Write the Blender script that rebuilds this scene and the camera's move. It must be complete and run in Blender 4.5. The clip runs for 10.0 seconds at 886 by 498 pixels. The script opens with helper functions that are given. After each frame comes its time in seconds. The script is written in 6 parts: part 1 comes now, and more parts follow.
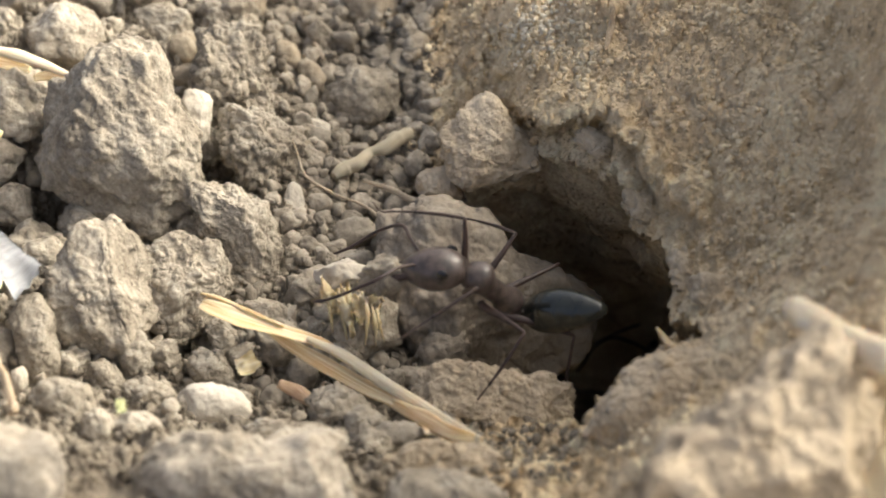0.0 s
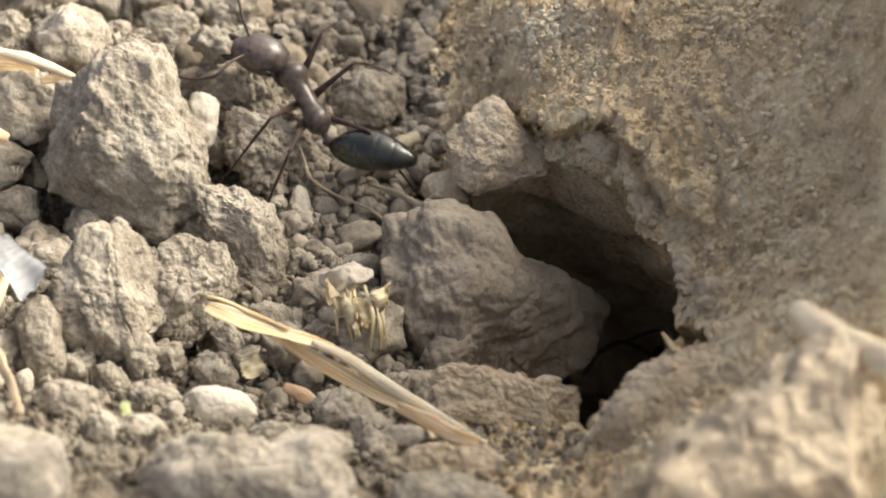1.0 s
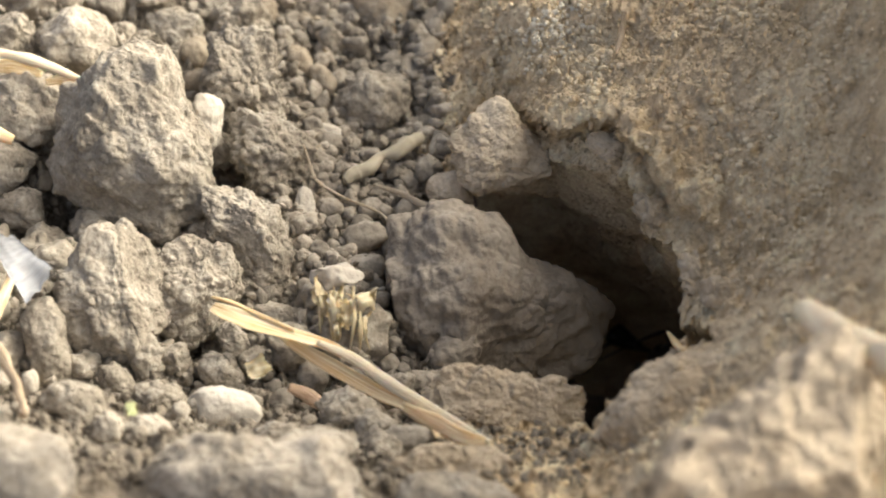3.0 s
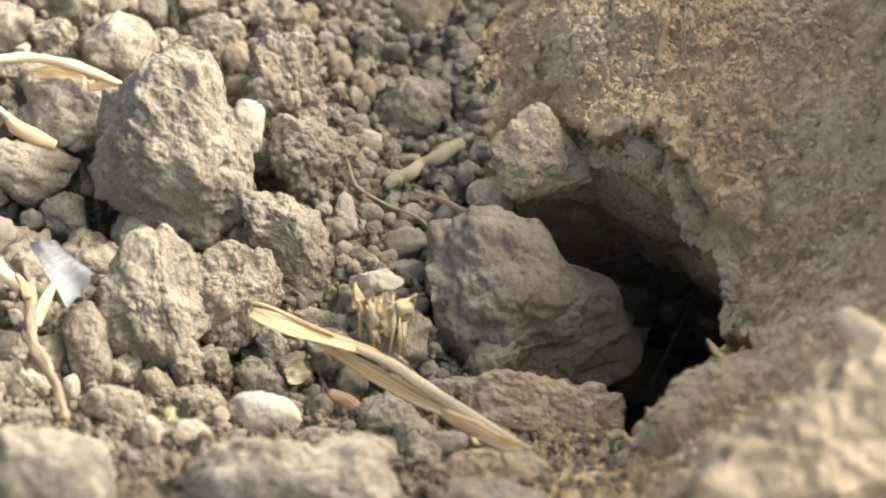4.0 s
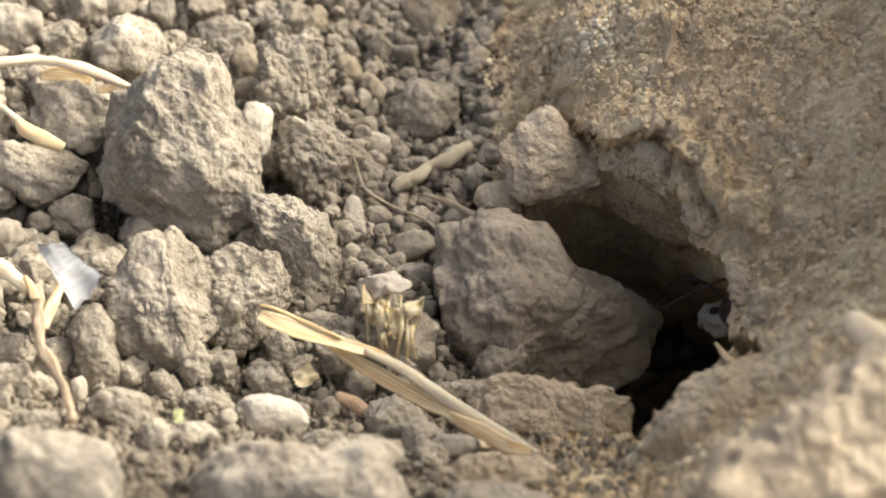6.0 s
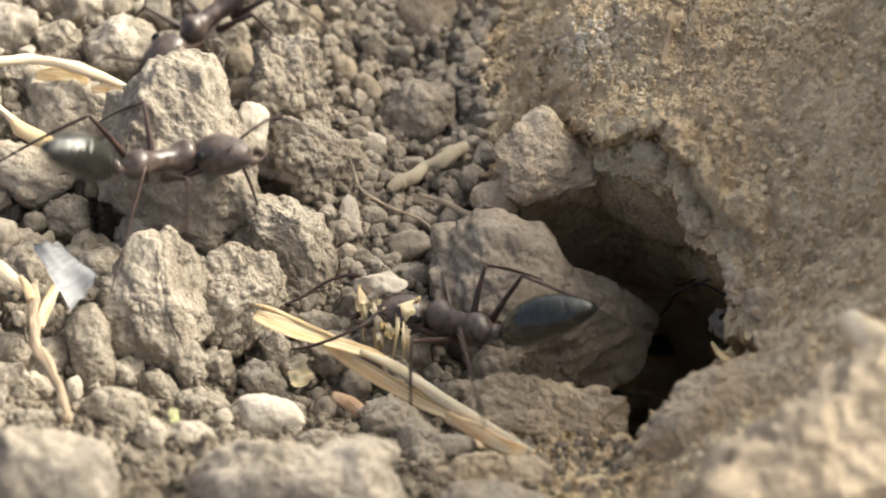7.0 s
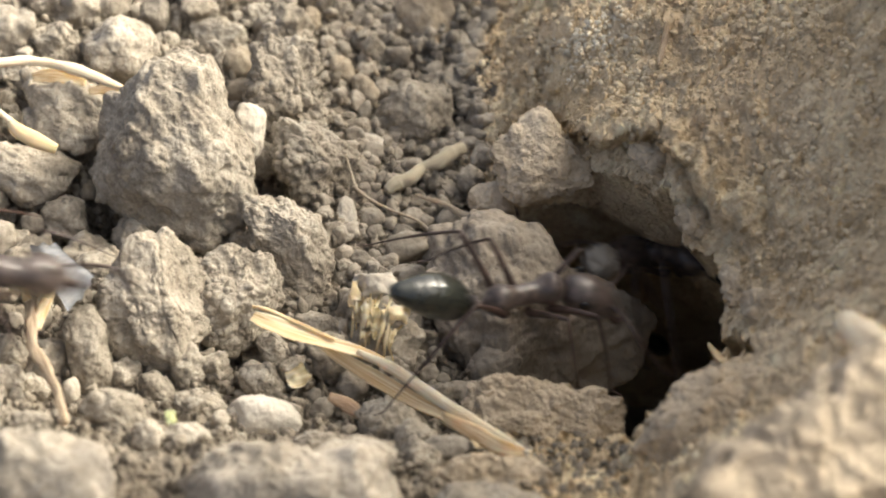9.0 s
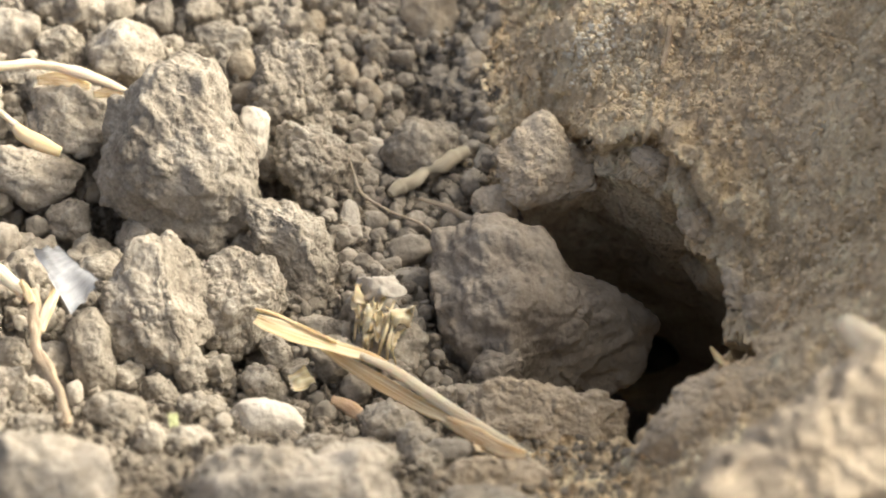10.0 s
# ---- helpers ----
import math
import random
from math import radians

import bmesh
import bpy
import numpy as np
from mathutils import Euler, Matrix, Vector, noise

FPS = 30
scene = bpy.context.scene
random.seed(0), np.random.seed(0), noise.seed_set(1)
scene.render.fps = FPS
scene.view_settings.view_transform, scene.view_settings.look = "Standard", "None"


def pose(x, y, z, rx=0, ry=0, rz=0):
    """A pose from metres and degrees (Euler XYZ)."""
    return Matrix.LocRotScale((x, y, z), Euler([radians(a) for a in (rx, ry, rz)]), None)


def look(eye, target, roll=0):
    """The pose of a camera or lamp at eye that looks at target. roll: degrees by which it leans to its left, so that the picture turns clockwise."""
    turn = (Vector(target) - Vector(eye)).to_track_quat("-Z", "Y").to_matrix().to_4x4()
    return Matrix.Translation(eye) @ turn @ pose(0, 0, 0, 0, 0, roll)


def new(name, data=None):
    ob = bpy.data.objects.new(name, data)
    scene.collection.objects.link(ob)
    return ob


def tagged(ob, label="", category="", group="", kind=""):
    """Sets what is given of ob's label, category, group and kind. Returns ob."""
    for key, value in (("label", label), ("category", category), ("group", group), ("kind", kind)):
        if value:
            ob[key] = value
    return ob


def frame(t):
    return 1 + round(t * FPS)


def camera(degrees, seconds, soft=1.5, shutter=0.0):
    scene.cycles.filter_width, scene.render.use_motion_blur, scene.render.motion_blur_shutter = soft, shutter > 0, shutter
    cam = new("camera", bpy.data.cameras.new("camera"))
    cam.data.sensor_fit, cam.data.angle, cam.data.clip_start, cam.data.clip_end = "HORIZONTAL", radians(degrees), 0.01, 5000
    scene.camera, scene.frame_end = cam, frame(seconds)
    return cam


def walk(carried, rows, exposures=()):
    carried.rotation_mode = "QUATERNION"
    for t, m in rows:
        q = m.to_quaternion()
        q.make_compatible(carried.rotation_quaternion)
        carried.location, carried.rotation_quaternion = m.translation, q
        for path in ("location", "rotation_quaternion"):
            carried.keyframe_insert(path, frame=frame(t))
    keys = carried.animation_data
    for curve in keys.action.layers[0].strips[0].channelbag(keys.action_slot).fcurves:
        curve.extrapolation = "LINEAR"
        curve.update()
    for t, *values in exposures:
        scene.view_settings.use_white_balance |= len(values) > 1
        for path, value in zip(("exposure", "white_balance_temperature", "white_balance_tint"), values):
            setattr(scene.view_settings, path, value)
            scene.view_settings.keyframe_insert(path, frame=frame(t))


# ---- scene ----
# A macro view of an ant nest entrance in dry clay soil. Lengths are worked out in millimetres and scaled by MM.
MM = 0.001
cam = camera(26.0, 10.0, soft=1.9, shutter=0.5)
cam.data.dof.use_dof = True
cam.data.dof.focus_distance = 0.0897
cam.data.dof.aperture_fstop = 66.0
PATH = [
    (0.0, pose(-0.000372, -0.066236, 0.066712, 44.421, -1.152, -1.540)),
    (0.5, pose(-0.000089, -0.066409, 0.066563, 44.621, -1.025, -1.275)),
    (1.0, pose(-0.000260, -0.066313, 0.066689, 44.573, -1.120, -1.225)),
    (1.5, pose(-0.000129, -0.066383, 0.066681, 44.676, -1.048, -1.209)),
    (2.0, pose(-0.000136, -0.066320, 0.066693, 44.653, -1.037, -1.324)),
    (2.5, pose(-0.000339, -0.066462, 0.066462, 44.703, -1.142, -1.505)),
    (4.0, pose(-0.000088, -0.066424, 0.066575, 44.862, -0.130, -0.171)),
    (4.5, pose(-0.000000, -0.066468, 0.066468, 45.000, -0.000, 0.000)),
    (5.0, pose(-0.000091, -0.066455, 0.066433, 45.030, -0.043, 0.055)),
    (5.5, pose(-0.000054, -0.066335, 0.066577, 44.904, 0.011, 0.100)),
    (7.0, pose(-0.000119, -0.066456, 0.066341, 45.069, -0.169, 0.008)),
    (7.5, pose(-0.000127, -0.066417, 0.066451, 45.006, -0.178, -0.040)),
    (8.0, pose(0.000066, -0.066502, 0.066434, 45.105, -0.096, -0.021)),
    (8.5, pose(-0.000033, -0.066493, 0.066412, 45.042, -0.112, -0.048)),
    (9.0, pose(0.000066, -0.066448, 0.066392, 45.074, -0.102, -0.015)),
    (9.5, pose(0.000224, -0.066505, 0.066424, 45.162, 0.021, 0.072)),
    (10.0, pose(0.000348, -0.066514, 0.066506, 45.151, 0.056, 0.211)),
]
walk(cam, PATH, [(0.0, 1.65, 6600, 1), (10.0, 1.65, 6600, 1)])

# ---- light: sun over the bank on one side, where an added unseen ridge shades the hole and the gravel; hazy sky ----
SUN_ELEVATION, SUN_AZIMUTH = 38.0, 23.0      # degrees; azimuth counted from +x towards +y
sun_way = Vector((math.cos(radians(SUN_ELEVATION)) * math.cos(radians(SUN_AZIMUTH)),
                  math.cos(radians(SUN_ELEVATION)) * math.sin(radians(SUN_AZIMUTH)),
                  math.sin(radians(SUN_ELEVATION))))
world = bpy.data.worlds.new("world")
scene.world = world
world.use_nodes = True
sky = world.node_tree.nodes.new("ShaderNodeTexSky")
sky.sky_type = "NISHITA"
sky.sun_disc = False
sky.sun_elevation = radians(SUN_ELEVATION)
sky.sun_rotation = radians(90.0 - SUN_AZIMUTH)
sky.air_density, sky.dust_density, sky.ozone_density = 0.25, 8.0, 0.0
background = world.node_tree.nodes["Background"]
background.inputs["Strength"].default_value = 0.15
world.node_tree.links.new(sky.outputs["Color"], background.inputs["Color"])
sun_data = bpy.data.lights.new("sun", "SUN")
sun_data.energy = 0.34
sun_data.angle = radians(0.6)
sun_data.color = (1.0, 0.985, 0.97)
sun = new("sun", sun_data)
sun.matrix_world = look(sun_way * 2.0, (0, 0, 0))


# ---- materials ----
def material(name):
    m = bpy.data.materials.new(name)
    m.use_nodes = True
    return m, m.node_tree.nodes, m.node_tree.links, m.node_tree.nodes["Principled BSDF"]


def soil_material(name, colours, grain=1.0, relief=1.0, spread=0.35, rough=0.95, patch=None, crumbs=0.0):
    """Dry clay: colours = (dark, middle, pale); blotches, fine grains and pits."""
    m, nodes, links, shader = material(name)
    place = nodes.new("ShaderNodeTexCoord")
    info = nodes.new("ShaderNodeObjectInfo")
    shift = nodes.new("ShaderNodeVectorMath")
    shift.operation = "ADD"
    links.new(place.outputs["Object"], shift.inputs[0])
    links.new(info.outputs["Random"], shift.inputs[1])

    def tex(scale, detail, roughness):
        n = nodes.new("ShaderNodeTexNoise")
        n.inputs["Scale"].default_value = scale
        n.inputs["Detail"].default_value = detail
        n.inputs["Roughness"].default_value = roughness
        links.new(shift.outputs[0], n.inputs["Vector"])
        return n

    blotch, mid, fine = tex(320, 4, 0.6), tex(1500, 5, 0.65), tex(5200 * grain, 4, 0.7)
    cells = nodes.new("ShaderNodeTexVoronoi")
    cells.inputs["Scale"].default_value = 3800 * grain
    links.new(shift.outputs[0], cells.inputs["Vector"])
    total = nodes.new("ShaderNodeMath")
    total.operation = "MULTIPLY_ADD"
    total.inputs[1].default_value = 0.6
    links.new(blotch.outputs["Fac"], total.inputs[0])
    half = nodes.new("ShaderNodeMath")
    half.operation = "MULTIPLY_ADD"
    half.inputs[1].default_value = 0.35
    links.new(mid.outputs["Fac"], half.inputs[0])
    tail = nodes.new("ShaderNodeMath")
    tail.operation = "MULTIPLY"
    tail.inputs[1].default_value = 0.42
    links.new(fine.outputs["Fac"], tail.inputs[0])
    links.new(tail.outputs[0], half.inputs[2])
    links.new(half.outputs[0], total.inputs[2])
    ramp = nodes.new("ShaderNodeValToRGB")
    ramp.color_ramp.elements[0].position, ramp.color_ramp.elements[1].position = 0.5, 0.86
    ramp.color_ramp.elements[0].color = (*colours[0], 1)
    ramp.color_ramp.elements[1].color = (*colours[2], 1)
    ramp.color_ramp.elements.new(0.67).color = (*colours[1], 1)
    links.new(total.outputs[0], ramp.inputs["Fac"])
    colour = ramp.outputs["Color"]
    if patch:
        broad = tex(130, 3, 0.55)
        where = nodes.new("ShaderNodeMapRange")
        where.inputs["From Min"].default_value, where.inputs["From Max"].default_value = 0.47, 0.66
        where.inputs["To Max"].default_value = 0.55
        links.new(broad.outputs["Fac"], where.inputs["Value"])
        mix = nodes.new("ShaderNodeMix")
        mix.data_type = "RGBA"
        links.new(where.outputs[0], mix.inputs["Factor"])
        links.new(colour, mix.inputs["A"])
        mix.inputs["B"].default_value = (*patch, 1)
        colour = mix.outputs["Result"]
    vary = nodes.new("ShaderNodeHueSaturation")
    grade = nodes.new("ShaderNodeMapRange")
    grade.inputs["To Min"].default_value, grade.inputs["To Max"].default_value = 1 - spread / 2, 1 + spread / 2
    piece = nodes.new("ShaderNodeNewGeometry")
    both_random = nodes.new("ShaderNodeMath")
    both_random.operation = "ADD"
    links.new(info.outputs["Random"], both_random.inputs[0])
    links.new(piece.outputs["Random Per Island"], both_random.inputs[1])
    wrap = nodes.new("ShaderNodeMath")
    wrap.operation = "FRACT"
    links.new(both_random.outputs[0], wrap.inputs[0])
    links.new(wrap.outputs[0], grade.inputs["Value"])
    links.new(grade.outputs[0], vary.inputs["Value"])
    links.new(colour, vary.inputs["Color"])
    links.new(vary.outputs["Color"], shader.inputs["Base Color"])
    shader.inputs["Roughness"].default_value = rough
    shader.inputs["Specular IOR Level"].default_value = 0.15
    crumb = nodes.new("ShaderNodeTexVoronoi")
    crumb.feature = "F1"
    crumb.inputs["Scale"].default_value = 1900 * grain
    bent = nodes.new("ShaderNodeVectorMath")
    bent.operation = "MULTIPLY_ADD"
    bent.inputs[1].default_value = (0.0006, 0.0006, 0.0006)
    links.new(mid.outputs["Color"], bent.inputs[0])
    links.new(shift.outputs[0], bent.inputs[2])
    links.new(bent.outputs[0], crumb.inputs["Vector"])
    bump0 = nodes.new("ShaderNodeBump")
    bump0.invert = True
    bump0.inputs["Distance"].default_value = 0.00016 * crumbs
    lump = nodes.new("ShaderNodeMapRange")
    lump.interpolation_type = "SMOOTHSTEP"
    lump.inputs["From Min"].default_value, lump.inputs["From Max"].default_value = 0.0, 0.62
    links.new(crumb.outputs["Distance"], lump.inputs["Value"])
    sift = nodes.new("ShaderNodeMath")
    sift.operation = "MAXIMUM"
    links.new(lump.outputs[0], sift.inputs[0])
    bare = nodes.new("ShaderNodeMapRange")
    bare.inputs["From Min"].default_value, bare.inputs["From Max"].default_value = 0.45, 0.6
    links.new(blotch.outputs["Fac"], bare.inputs["Value"])
    links.new(bare.outputs[0], sift.inputs[1])
    links.new(sift.outputs[0], bump0.inputs["Height"])
    bump1, bump2 = nodes.new("ShaderNodeBump"), nodes.new("ShaderNodeBump")
    links.new(bump0.outputs["Normal"], bump1.inputs["Normal"])
    bump1.inputs["Distance"].default_value = 0.00022 * relief
    bump2.inputs["Distance"].default_value = 0.00007 * relief
    bump1.inputs["Strength"].default_value = 0.9
    bump2.inputs["Strength"].default_value = 0.9
    links.new(mid.outputs["Fac"], bump1.inputs["Height"])
    both = nodes.new("ShaderNodeMath")
    both.operation = "SUBTRACT"
    links.new(fine.outputs["Fac"], both.inputs[0])
    links.new(cells.outputs["Distance"], both.inputs[1])
    links.new(both.outputs[0], bump2.inputs["Height"])
    links.new(bump1.outputs["Normal"], bump2.inputs["Normal"])
    links.new(bump2.outputs["Normal"], shader.inputs["Normal"])
    return m


def fibre_material(name, dark, pale, through_light=0.15, rough=0.5, streak=9.0):
    """Dry plant matter with streaks along its length (generated x runs along it)."""
    m, nodes, links, shader = material(name)
    place = nodes.new("ShaderNodeTexCoord")
    mapping = nodes.new("ShaderNodeMapping")
    mapping.inputs["Scale"].default_value = (streak * 0.12, streak, streak)
    links.new(place.outputs["UV"], mapping.inputs["Vector"])
    n = nodes.new("ShaderNodeTexNoise")
    n.inputs["Scale"].default_value = 3.0
    n.inputs["Detail"].default_value = 6
    links.new(mapping.outputs["Vector"], n.inputs["Vector"])
    ramp = nodes.new("ShaderNodeValToRGB")
    ramp.color_ramp.elements[0].position, ramp.color_ramp.elements[1].position = 0.33, 0.66
    ramp.color_ramp.elements[0].color, ramp.color_ramp.elements[1].color = (*dark, 1), (*pale, 1)
    links.new(n.outputs["Fac"], ramp.inputs["Fac"])
    links.new(ramp.outputs["Color"], shader.inputs["Base Color"])
    shader.inputs["Roughness"].default_value = rough
    shader.inputs["Subsurface Weight"].default_value = through_light
    shader.inputs["Subsurface Radius"].default_value = (0.0006, 0.0004, 0.0002)
    shader.inputs["Subsurface Scale"].default_value = 1.0
    bump = nodes.new("ShaderNodeBump")
    bump.inputs["Distance"].default_value = 0.00008
    bump.inputs["Strength"].default_value = 0.7
    links.new(n.outputs["Fac"], bump.inputs["Height"])
    links.new(bump.outputs["Normal"], shader.inputs["Normal"])
    return m


def shell_material(name, dark, pale, rough, coat=0.0, scale=1500.0):
    """Insect cuticle: slightly mottled, finely wrinkled."""
    m, nodes, links, shader = material(name)
    place = nodes.new("ShaderNodeTexCoord")
    n = nodes.new("ShaderNodeTexNoise")
    n.inputs["Scale"].default_value = scale
    n.inputs["Detail"].default_value = 5
    links.new(place.outputs["Object"], n.inputs["Vector"])
    ramp = nodes.new("ShaderNodeValToRGB")
    ramp.color_ramp.elements[0].position, ramp.color_ramp.elements[1].position = 0.35, 0.7
    ramp.color_ramp.elements[0].color, ramp.color_ramp.elements[1].color = (*dark, 1), (*pale, 1)
    links.new(n.outputs["Fac"], ramp.inputs["Fac"])
    links.new(ramp.outputs["Color"], shader.inputs["Base Color"])
    shader.inputs["Roughness"].default_value = rough
    shader.inputs["Coat Weight"].default_value = coat
    bump = nodes.new("ShaderNodeBump")
    bump.inputs["Distance"].default_value = 0.00005
    bump.inputs["Strength"].default_value = 0.5
    links.new(n.outputs["Fac"], bump.inputs["Height"])
    links.new(bump.outputs["Normal"], shader.inputs["Normal"])
    return m


# light added in the colour: bank paler than its clay, since it lies shaded
BRIGHTENED_BANK_SOIL = soil_material("brightened_bank_soil", ((0.418, 0.326, 0.203), (0.669, 0.533, 0.350), (0.850, 0.773, 0.537)), spread=0.0, relief=1.3, crumbs=0.6, patch=(0.680, 0.545, 0.375))
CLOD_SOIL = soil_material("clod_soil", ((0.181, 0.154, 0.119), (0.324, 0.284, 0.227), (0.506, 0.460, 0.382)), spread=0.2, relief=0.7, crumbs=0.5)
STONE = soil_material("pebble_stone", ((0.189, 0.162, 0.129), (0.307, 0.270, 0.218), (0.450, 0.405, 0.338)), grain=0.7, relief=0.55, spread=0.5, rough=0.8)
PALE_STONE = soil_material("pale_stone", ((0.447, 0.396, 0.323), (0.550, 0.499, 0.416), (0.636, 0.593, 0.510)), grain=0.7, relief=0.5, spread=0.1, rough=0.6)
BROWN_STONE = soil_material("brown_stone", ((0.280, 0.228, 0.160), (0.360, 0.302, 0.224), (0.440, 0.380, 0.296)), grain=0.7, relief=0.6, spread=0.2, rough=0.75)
# shade put into the colour: clay of the nest mouth, darkened
DARKENED_BOULDER_CLAY = soil_material("darkened_boulder_clay", ((0.175, 0.145, 0.111), (0.265, 0.226, 0.180), (0.363, 0.320, 0.263)), grain=0.8, relief=0.6, spread=0.0, crumbs=0.4, patch=(0.440, 0.385, 0.310))
# shade put into the colour for the gaps between the clods
DARKENED_HEAP_SOIL = soil_material("darkened_heap_soil", ((0.147, 0.123, 0.092), (0.245, 0.210, 0.164), (0.378, 0.333, 0.270)), spread=0.0, relief=0.9, crumbs=0.8)
RIM_CLAY = soil_material("rim_clay", ((0.332, 0.268, 0.188), (0.492, 0.411, 0.302), (0.668, 0.577, 0.444)), grain=0.9, relief=1.0, spread=0.1, crumbs=0.8, patch=(0.545, 0.445, 0.315))
# grains brightened in colour along with the shaded bank
BRIGHTENED_BANK_GRIT = soil_material("brightened_bank_grit", ((0.411, 0.326, 0.214), (0.651, 0.526, 0.360), (0.850, 0.756, 0.545)), grain=0.7, relief=0.6, spread=0.0)
# sunlight put into the colour of the grains on the prow
SUN_PATCH = soil_material("sun_patch", ((0.60, 0.53, 0.40), (0.75, 0.68, 0.54), (0.84, 0.78, 0.65)), grain=0.7, relief=0.5, spread=0.1)
STRAW = fibre_material("straw", (0.54, 0.31, 0.11), (0.92, 0.79, 0.55), 0.3, 0.28, 6.0)
PALE_STRAW = fibre_material("pale_straw", (0.62, 0.50, 0.33), (0.85, 0.78, 0.62), 0.25)
DULL_STRAW = fibre_material("dull_straw", (0.27, 0.19, 0.12), (0.60, 0.49, 0.35), 0.15, 0.6, 14.0)
BROWN_FIBRE = fibre_material("brown_fibre", (0.30, 0.24, 0.17), (0.48, 0.40, 0.30), 0.1)
HUSK = fibre_material("yellow_husk", (0.60, 0.42, 0.19), (0.84, 0.73, 0.49), 0.35, 0.35, 1.6)
FLAKE = fibre_material("bluish_flake", (0.22, 0.225, 0.235), (0.34, 0.345, 0.355), 0.1, 0.6, 4.0)
TWIG = fibre_material("weathered_twig", (0.38, 0.335, 0.24), (0.48, 0.425, 0.32), 0.1, 0.9, 2.0)
BROWN_HUSK = fibre_material("brown_husk", (0.46, 0.30, 0.18), (0.62, 0.46, 0.32), 0.2)
GREEN_SCRAP = fibre_material("green_scrap", (0.30, 0.32, 0.14), (0.44, 0.46, 0.24), 0.3)
ANT_BODY = shell_material("ant_body", (0.046, 0.035, 0.031), (0.135, 0.102, 0.088), 0.40, 0.35, 2600.0)
ANT_GASTER = shell_material("ant_gaster", (0.012, 0.014, 0.012), (0.030, 0.033, 0.026), 0.26, 0.4, 900.0)
ANT_LEG = shell_material("ant_leg", (0.028, 0.016, 0.013), (0.07, 0.04, 0.03), 0.45, 0.1, 2500.0)
ANT_EYE = shell_material("ant_eye", (0.006, 0.006, 0.007), (0.012, 0.012, 0.013), 0.2, 0.3)


# ---- noise in numpy ----
def vnoise(p, seed=0):
    """Smooth value noise, about -1 to 1, at the rows of p."""
    i = np.floor(p).astype(np.int64)
    f = p - i
    f = f * f * f * (f * (f * 6 - 15) + 10)

    def lattice(dx, dy, dz):
        h = (i[:, 0] + dx) * 374761393 + (i[:, 1] + dy) * 668265263 + (i[:, 2] + dz) * 2147483647 + seed * 974711
        h = (h ^ (h >> 13)) * 1274126177
        h = (h ^ (h >> 16)) & 0xFFFFFF
        return h / 0x7FFFFF - 1.0

    out = 0
    for dx in (0, 1):
        for dy in (0, 1):
            for dz in (0, 1):
                w = (f[:, 0] if dx else 1 - f[:, 0]) * (f[:, 1] if dy else 1 - f[:, 1]) * (f[:, 2] if dz else 1 - f[:, 2])
                out = out + w * lattice(dx, dy, dz)
    return out


def fbm(p, octaves=4, gain=0.5, seed=0):
    total, size = 0, 1.0
    for k in range(octaves):
        total = total + size * vnoise(p * 2.03 ** k + 17.3 * k, seed + k)
        size = size * gain
    return total


def granules(p, seed=0, keep=0.78):
    """Crumbs and pits packed in space: about -1 to 1 at the rows of p, one crumb to a unit cell."""
    p = p.astype(np.float32)
    i = np.floor(p).astype(np.int64)
    out = np.zeros(len(p), np.float32)
    pit = np.zeros(len(p), np.float32)
    for dx in (-1, 0, 1):
        for dy in (-1, 0, 1):
            for dz in (-1, 0, 1):
                c = i + np.array((dx, dy, dz))
                h = c[:, 0] * 374761393 + c[:, 1] * 668265263 + c[:, 2] * 2147483647 + seed * 974711
                h = (h ^ (h >> 13)) * 1274126177
                h = (h ^ (h >> 16)) & 0xFFFFFFFF
                a, b, g, k = h & 255, (h >> 8) & 255, (h >> 16) & 255, (h >> 24) & 255
                jit = np.stack([a, b, g], axis=1).astype(np.float32) / 255
                size = 0.35 + 0.6 * ((a * 7 + k * 3) & 255).astype(np.float32) / 255
                far = np.sum((p - c - jit) ** 2, axis=1) / size ** 2
                dome = np.sqrt(np.clip(1 - far, 0, 1)) * size
                isle = k.astype(np.float32) / 255 < keep
                out = np.maximum(out, np.where(isle, dome, 0))
                pit = np.maximum(pit, np.where(isle, 0, dome))
    return out - pit


def smooth(a, b, x):
    t = np.clip((x - a) / (b - a), 0, 1)
    return t * t * (3 - 2 * t)


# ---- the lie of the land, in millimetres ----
VIEW_DISTANCE = 94.0      # the camera's distance (mm); the mouth is outlined in its view plane, 45 degrees down
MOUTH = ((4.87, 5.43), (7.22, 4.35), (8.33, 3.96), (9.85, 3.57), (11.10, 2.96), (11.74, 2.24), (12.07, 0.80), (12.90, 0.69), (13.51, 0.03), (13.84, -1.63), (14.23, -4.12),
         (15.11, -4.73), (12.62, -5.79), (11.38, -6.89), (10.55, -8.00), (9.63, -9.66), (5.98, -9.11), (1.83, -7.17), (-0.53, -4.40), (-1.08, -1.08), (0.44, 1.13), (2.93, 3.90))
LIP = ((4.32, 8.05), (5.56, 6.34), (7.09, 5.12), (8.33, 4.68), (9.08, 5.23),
       (9.85, 5.56), (10.82, 4.95), (11.63, 4.01), (15.11, 0.58))   # under edge of the prow of clay over the mouth, outlined in the camera's view


def in_view(x, y, z):
    """Across and up in the camera's view plane (mm), and the distance from its eye."""
    far = VIEW_DISTANCE - 0.7071 * (z - y)
    return VIEW_DISTANCE * x / far, VIEW_DISTANCE * 0.7071 * (y + z) / far, far


